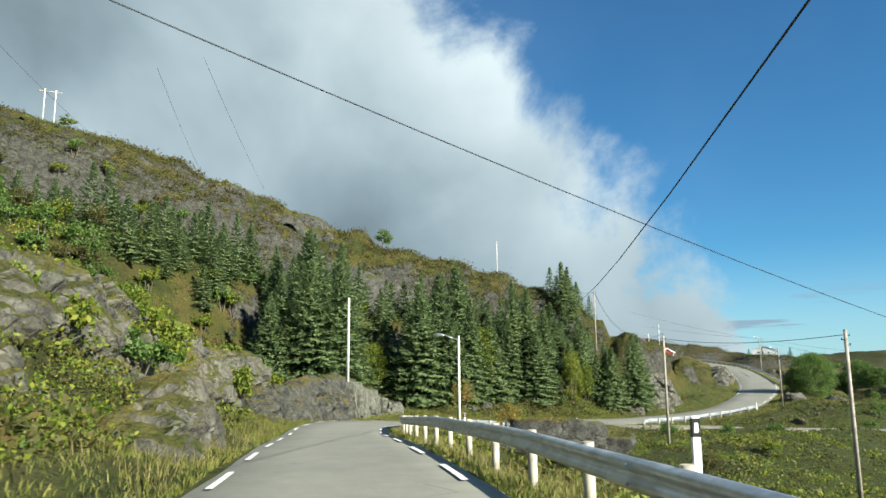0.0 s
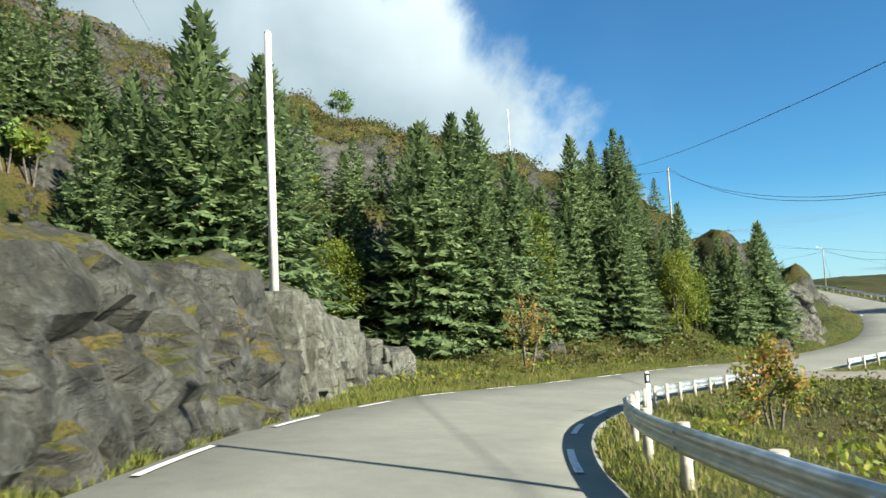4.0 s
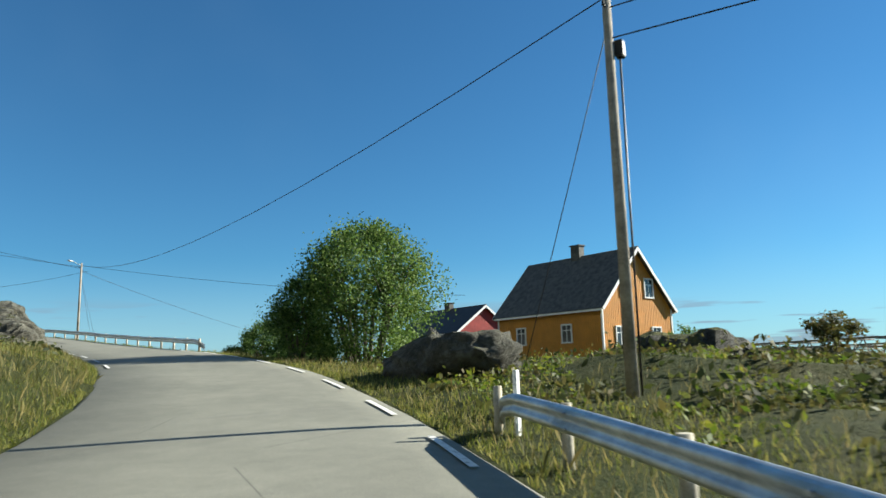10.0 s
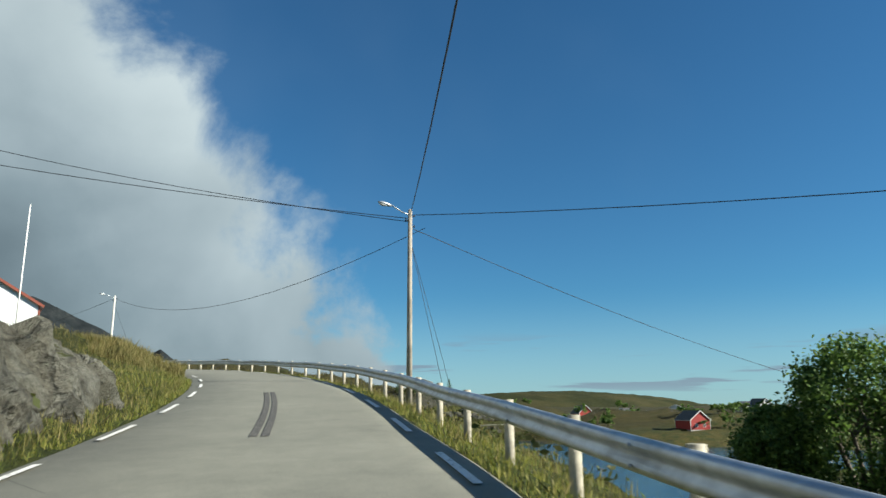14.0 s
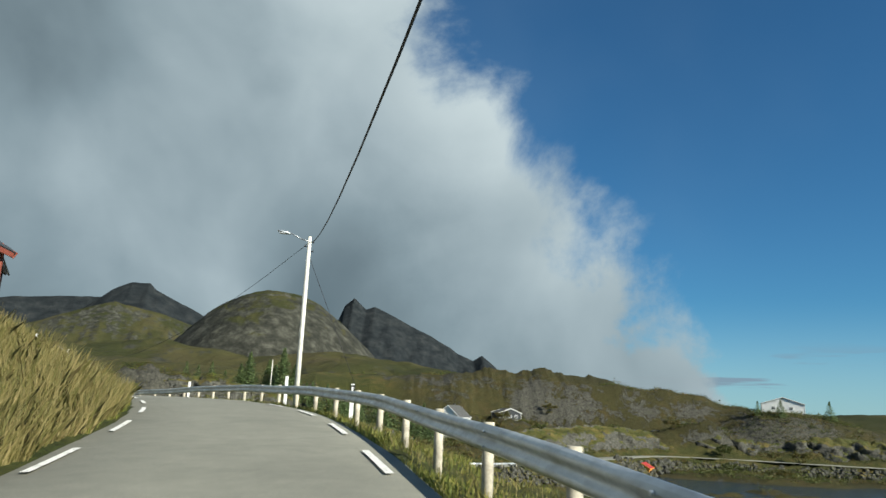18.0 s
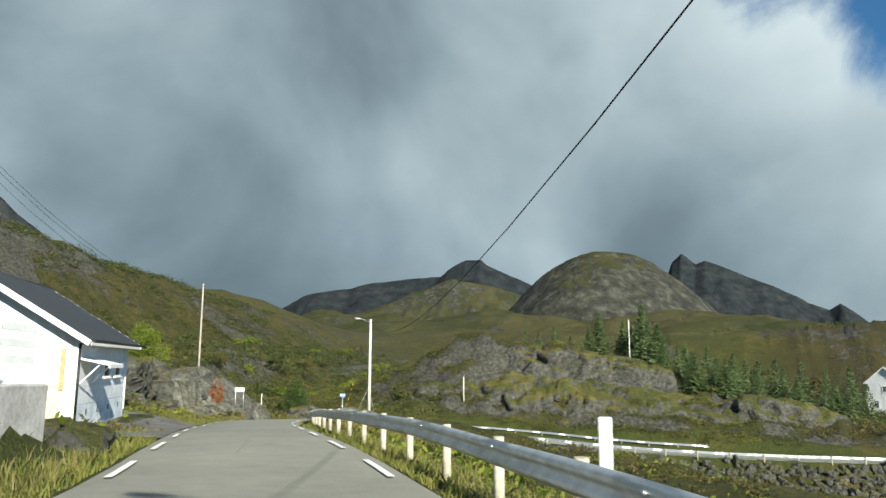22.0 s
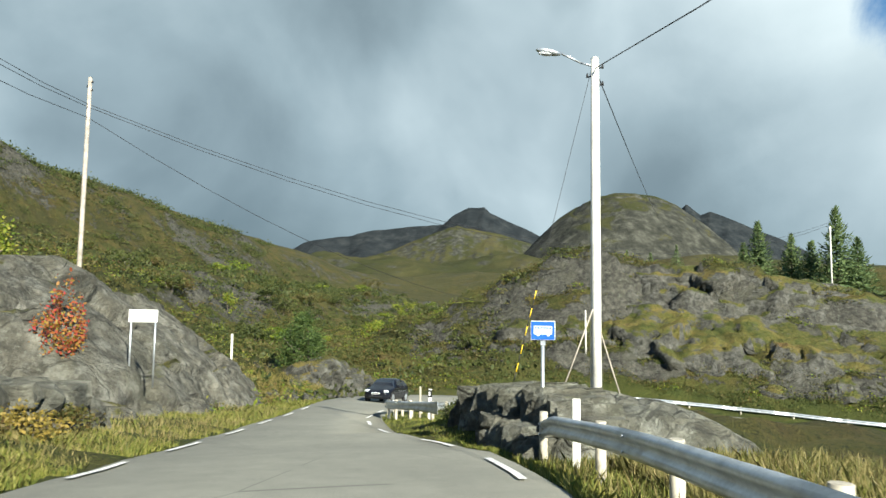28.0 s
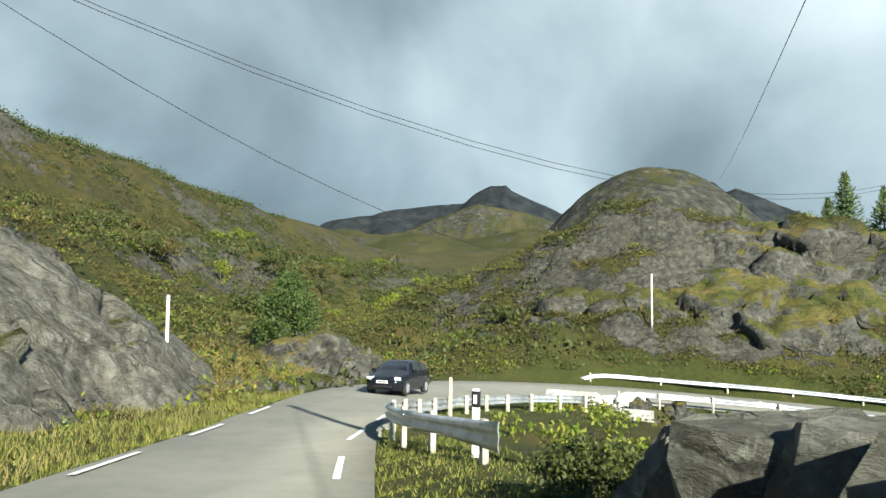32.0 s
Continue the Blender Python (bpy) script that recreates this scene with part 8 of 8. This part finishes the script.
low = thing("low_wall", Matrix.Translation(at_time(38.6, right_line(38.6) + 0.7)), "low grey concrete wall beside the bend", "wall", kind="structure")
for k in range(6):
    t0, t1 = 37.9 + k * 0.3, 38.2 + k * 0.3
    p, q = at_time(t0, right_line(t0) + 0.75), at_time(t1, right_line(t1) + 0.75)
    m = (p + q) / 2 - low.location
    dd = q - p
    part("wall_block", box_bm(dd.length + 0.02, 0.35, 0.75, (m.x, m.y, m.z + 0.1), 0.03, Matrix.Rotation(math.atan2(dd.y, dd.x), 4, "Z")), concrete, low)


# ---- the dark car coming up the bend ----
def car(m, label):
    paint = plain("black_car_paint", (0.012, 0.014, 0.02), 0.18, 0.3, 0.05, 1.0)
    rubber = plain("tyre_rubber", (0.02, 0.02, 0.02), 0.85)
    root = thing("car", m, label, "car")
    # stations from the nose (x = 0) to the tail: x, half width, sill, waist, roof, roof half width
    st = [(0.0, 0.55, 0.42, 0.62, 0.64, 0.45), (0.12, 0.76, 0.25, 0.70, 0.72, 0.62), (0.55, 0.85, 0.20, 0.84, 0.86, 0.74), (1.05, 0.87, 0.19, 0.93, 0.97, 0.76), (1.30, 0.87, 0.19, 0.95, 1.10, 0.72), (1.75, 0.87, 0.19, 0.97, 1.40, 0.60), (2.3, 0.87, 0.19, 0.98, 1.49, 0.60),
          (3.0, 0.87, 0.19, 0.99, 1.47, 0.60), (3.55, 0.86, 0.20, 1.0, 1.36, 0.58), (3.9, 0.84, 0.24, 1.0, 1.05, 0.62), (4.08, 0.78, 0.32, 0.86, 0.90, 0.60), (4.12, 0.70, 0.45, 0.80, 0.82, 0.55)]
    vs, fs = [], []
    for x, w, s, b, r, rw in st:
        vs += [(x, -w * 0.9, s), (x, -w, s + 0.15), (x, -w, b - 0.1), (x, -w * 0.96, b), (x, -rw, r - 0.05), (x, -rw * 0.8, r), (x, rw * 0.8, r), (x, rw, r - 0.05), (x, w * 0.96, b), (x, w, b - 0.1), (x, w, s + 0.15), (x, w * 0.9, s)]
    n = 12
    for k in range(len(st) - 1):
        for j in range(n):
            fs.append((k * n + j, k * n + (j + 1) % n, (k + 1) * n + (j + 1) % n, (k + 1) * n + j))
    fs += [tuple(range(n - 1, -1, -1)), tuple(range((len(st) - 1) * n, len(st) * n))]
    part("body", mesh_from("body", vs, fs, paint, True), paint, root)

    def glass(name, pts):
        part(name, mesh_from(name, pts, [tuple(range(len(pts)))], pane_mat), pane_mat, root)
    glass("windscreen", [(1.20, -0.74, 1.0), (1.20, 0.74, 1.0), (1.70, 0.58, 1.39), (1.70, -0.58, 1.39)])
    for sgn in (-1, 1):
        glass("side_window", [(1.45, sgn * 0.86, 1.02), (2.55, sgn * 0.86, 1.03), (2.50, sgn * 0.64, 1.41), (1.85, sgn * 0.64, 1.38)])
        glass("side_window", [(2.62, sgn * 0.86, 1.03), (3.6, sgn * 0.84, 1.05), (3.35, sgn * 0.64, 1.36), (2.58, sgn * 0.64, 1.41)])
        part("headlight", box_bm(0.34, 0.28, 0.14, (0.22, sgn * 0.60, 0.70), 0.03, Matrix.Rotation(sgn * -0.5, 4, "Z")), glass_grey, root, "clear headlight glass")
        part("mirror", box_bm(0.12, 0.20, 0.13, (1.40, sgn * 0.98, 1.02), 0.03), paint, root)
        for x in (0.80, 3.30):
            wheel = part("wheel", tube_bm((x, sgn * 0.70, 0.31), (x, sgn * 0.89, 0.31), 0.31, seg=22), rubber, root)
            part("rim", tube_bm((x, sgn * 0.885, 0.31), (x, sgn * 0.90, 0.31), 0.20, seg=18), galv, wheel)
    part("grille", box_bm(0.04, 0.9, 0.16, (0.03, 0, 0.40), 0.02), black, root)
    part("number_plate", box_bm(0.02, 0.52, 0.11, (0.0, 0, 0.56), 0.005), white_paint, root, "white plate with a dark bar")
    part("plate_bar", box_bm(0.01, 0.40, 0.05, (-0.014, 0, 0.56)), black, root)
    return root


cp = at_time(36.2, -0.9, 0.03)
cq = at_time(36.7, -0.9, 0.03)
cd = cq - cp
car(Matrix.Translation(cp) @ Matrix.Rotation(math.atan2(cd.y, cd.x) - 0.16, 4, "Z") @ Matrix.Rotation(-math.atan2(cd.z, cd.xy.length), 4, "Y"), "black hatchback coming up the road bend")


# ---- fish racks on the heath ----
rack_wood = plain("silver_grey_timber", (0.20, 0.18, 0.15), 0.85, 0, 0.25, 3.0)
for (x0, y0, x1, y1, z) in [(118, 113, 104, 97, -3.5), (106, 99, 95, 86, -4.3), (122, 108, 110, 94, -3.9)]:
    a, b = Vector((x0, y0, z)), Vector((x1, y1, z))
    rack = thing("drying_rack", Matrix.Translation(a), "weathered timber fish drying rack on the heath", "drying rack", "drying racks")
    u = (b - a).normalized()
    s = Vector((-u.y, u.x, 0))
    nfr = int((b - a).length / 3.0)
    for k in range(nfr + 1):
        c = u * (k * 3.0)
        for sg in (-1, 1):
            foot = c + s * sg * 1.7
            gz = ground_z(a.x + foot.x, a.y + foot.y) - a.z
            part("leg", tube_bm(Vector((foot.x, foot.y, gz - 0.2)), c + s * sg * 0.35, 0.07, 0.055, 6), rack_wood, rack)
        part("cross_beam", tube_bm(c - s * 1.5 + Vector((0, 0, -0.15)), c + s * 1.5 + Vector((0, 0, -0.15)), 0.06, seg=6), rack_wood, rack)
        if k < nfr:
            part("brace", tube_bm(c + s * 1.2 + Vector((0, 0, -2.2)), c + u * 3 + s * 0.4, 0.045, seg=5), rack_wood, rack)
    for o in (-1.2, -0.4, 0.4, 1.2):
        part("rail", tube_bm(s * o, u * (nfr * 3.0) + s * o, 0.05, seg=6), rack_wood, rack)


# ---- far houses ----
house("boathouse", Matrix.Translation((134.8, 401, -13.9)) @ Matrix.Rotation(-0.5, 4, "Z"), 4.6, 8, 2.3, 3.7, (orange_paint, slate, white_paint), "ochre boathouse with a grey roof at the water", windows=[("front", 2.3, 2.2, 0.8, 0.8)], boards=False, group="boathouses")
house("boathouse", Matrix.Translation((136.5, 389, -13.9)) @ Matrix.Rotation(-0.55, 4, "Z"), 4.2, 5, 2.0, 3.2, (orange_paint, red_paint, orange_paint), "small ochre boathouse at the water", boards=False, group="boathouses")
house("boathouse", Matrix.Translation((209, 322, -13.2)) @ Matrix.Rotation(-0.75, 4, "Z"), 5, 6, 2.6, 4.2, (red_paint, slate, white_paint), "small red boathouse on the far shore", windows=[("front", 2.5, 1.6, 0.8, 0.8)], boards=False, group="boathouses")
house("dark_cabin", Matrix.Translation((104, 421, -1.2)) @ Matrix.Rotation(0.1, 4, "Z"), 7, 12, 2.5, 3.8, (plain("dark_stained_timber", (0.035, 0.04, 0.045), 0.7), slate, white_paint), "long dark stained cabin on the hillside", windows=[("front", 1.6, 1.4, 0.9, 0.9), ("front", 3.5, 1.4, 0.9, 0.9), ("front", 5.4, 1.4, 0.9, 0.9)], boards=False)
FAR = [(1025, 290, 0), (1060, 300, 0), (1165, 310, 0), (1263, 325, 0), (1310, 250, 1), (1490, 262, 0), (1380, 330, 2), (1430, 330, 0), (1100, 330, 1), (1210, 330, 2)]
far_mats = [(white_paint, slate, white_paint), (red_paint, slate, white_paint), (plain("grey_timber", (0.25, 0.25, 0.24), 0.7), roof_black, white_paint)]
rf = random.Random(3)
for px_, dist, k in FAR:
    a = math.radians(24.3) + math.atan((px_ - 784) / 1267)
    x, y = 65.2 + dist * math.sin(a), 143.2 + dist * math.cos(a)
    w = rf.uniform(6, 8)
    house("far_house", Matrix.Translation((x, y, ground_z(x, y) - 0.2)) @ Matrix.Rotation(-a + rf.uniform(-0.8, 0.8), 4, "Z"), w, w * 1.25, rf.uniform(2.8, 4.2), rf.uniform(5.2, 6.8), far_mats[k],
          ("small white timber house across the bay", "small red timber house across the bay", "small grey timber house across the bay")[k], windows=[("front", w * 0.3, 1.8, 0.9, 1.0), ("front", w * 0.7, 1.8, 0.9, 1.0)], boards=False, group="far houses")
for i in range(60):          # dark trees among the far houses
    a = math.radians(24.3) + rf.uniform(0.12, 0.62)
    dist = rf.uniform(250, 350)
    x, y = 65.2 + dist * math.sin(a), 143.2 + dist * math.cos(a)
    if ground_z(x, y) < SEA + 1.0:
        continue
    leafy("far_tree", x, y, rf.uniform(3, 6), rf.uniform(4, 8), green_leaf, "dark green trees across the bay", 700 + i, 260, 0.45, 2, "tree", "far trees", low=0.02)

# a dark hill beyond the heath with a lattice mast on it
mountain("mast_hill", 395, 245, 90, 60, 0.3, 17, -12, dome(2.0), shaded_bare_mat, "low dark hill beyond the heath", 31, 0.25, 70)
mast = thing("lattice_mast", Matrix.Translation((378, 238, 14.5)), "tall grey steel lattice mast on the hill", "mast", "masts")
for k in range(3):
    a = 6.283 * k / 3
    part("leg", tube_bm((1.5 * math.cos(a), 1.5 * math.sin(a), -2), (0.35 * math.cos(a), 0.35 * math.sin(a), 27), 0.13, 0.08, 6), galv, mast)
for k in range(13):
    z0, z1 = k * 2.1, (k + 1) * 2.1
    r0, r1 = 1.5 - 1.15 * z0 / 27, 1.5 - 1.15 * z1 / 27
    for j in range(3):
        a, b = 6.283 * j / 3, 6.283 * (j + 1) / 3
        part("brace", tube_bm((r0 * math.cos(a), r0 * math.sin(a), z0), (r1 * math.cos(b), r1 * math.sin(b), z1), 0.06, seg=4), galv, mast)

# small red shed with a white rail on the rock
house("red_shed", Matrix.Translation((57.5, 176, ground_z(57.5, 176) - 0.1)) @ Matrix.Rotation(0.2, 4, "Z"), 3.6, 4.5, 2.1, 3.0, (red_paint, roof_black, white_paint), "small red shed on the rock", group="roadside houses")
shed_bush = leafy("shed_bush", 60.4, 166.5, 1.3, 2.2, green_leaf, "round green bush on the rock", 90, 1400, 0.08, 3, "bush", "heath bushes", low=0.02)

# twin-legged power line frame on the hill crest
for x, y, lab in [(-61.5, 111.4, "twin-legged white power line frame on the crest"), (150, 1000, "twin-legged power line frame on the ridge")]:
    zg = ground_z(x, y)
    f = thing("power_frame", Matrix.Translation((x, y, zg)) @ Matrix.Rotation(0.4, 4, "Z"), lab, "power pylon", "pylons")
    for o in (-0.8, 0.8):
        part("leg", tube_bm((o, 0, -0.5), (o, 0, 6.4), 0.12, 0.09, 8), pole_white, f)
    part("cross_arm", box_bm(3.4, 0.12, 0.14, (0, 0, 6.0), 0.01), pole_grey, f)

# the side road
pts = [at_time(8.0, right_line(8.0) - 0.1, 0.0), Vector((22.5, 79.5, -6.70)), Vector((30, 79.9, -6.75)), Vector((40, 78.6, -6.95)), Vector((54, 77.6, -7.2)), Vector((68, 76.6, -7.25))]
vs, fs = [], []
for i, p in enumerate(pts):
    d = (pts[min(i + 1, len(pts) - 1)] - pts[max(i - 1, 0)])
    n = Vector((d.y, -d.x, 0)).normalized()
    w = (4.2, 2.6, 1.9, 1.8, 1.8, 1.8)[i]
    for o, dz in ((-1.12, -0.3), (-1, 0), (-0.5, 0.02), (0, 0.03), (0.5, 0.02), (1, 0), (1.12, -0.3)):
        vs.append(p + n * o * w + Vector((0, 0, dz + (0.05 if i else -0.03))))
for i in range(len(pts) - 1):
    for j in range(6):
        fs.append((i * 7 + j, i * 7 + j + 1, i * 7 + j + 8, i * 7 + j + 7))
tagged(new("side_road", mesh_from("side_road", vs, fs, gravel, True)), "pale gravel side road to the houses", "road", kind="structure")
# tyre marks
for t0, t1, o in [(15.0, 15.9, -1.35), (15.0, 15.9, -1.15)]:
    tagged(ribbon("skid_mark", np.linspace(t0, t1, 8), [o - 0.07, o + 0.07], [0.037, 0.037], plain("tyre_mark", (0.10, 0.095, 0.085), 0.8, 0, 0.5, 14.0), parent=road), "dark tyre mark")
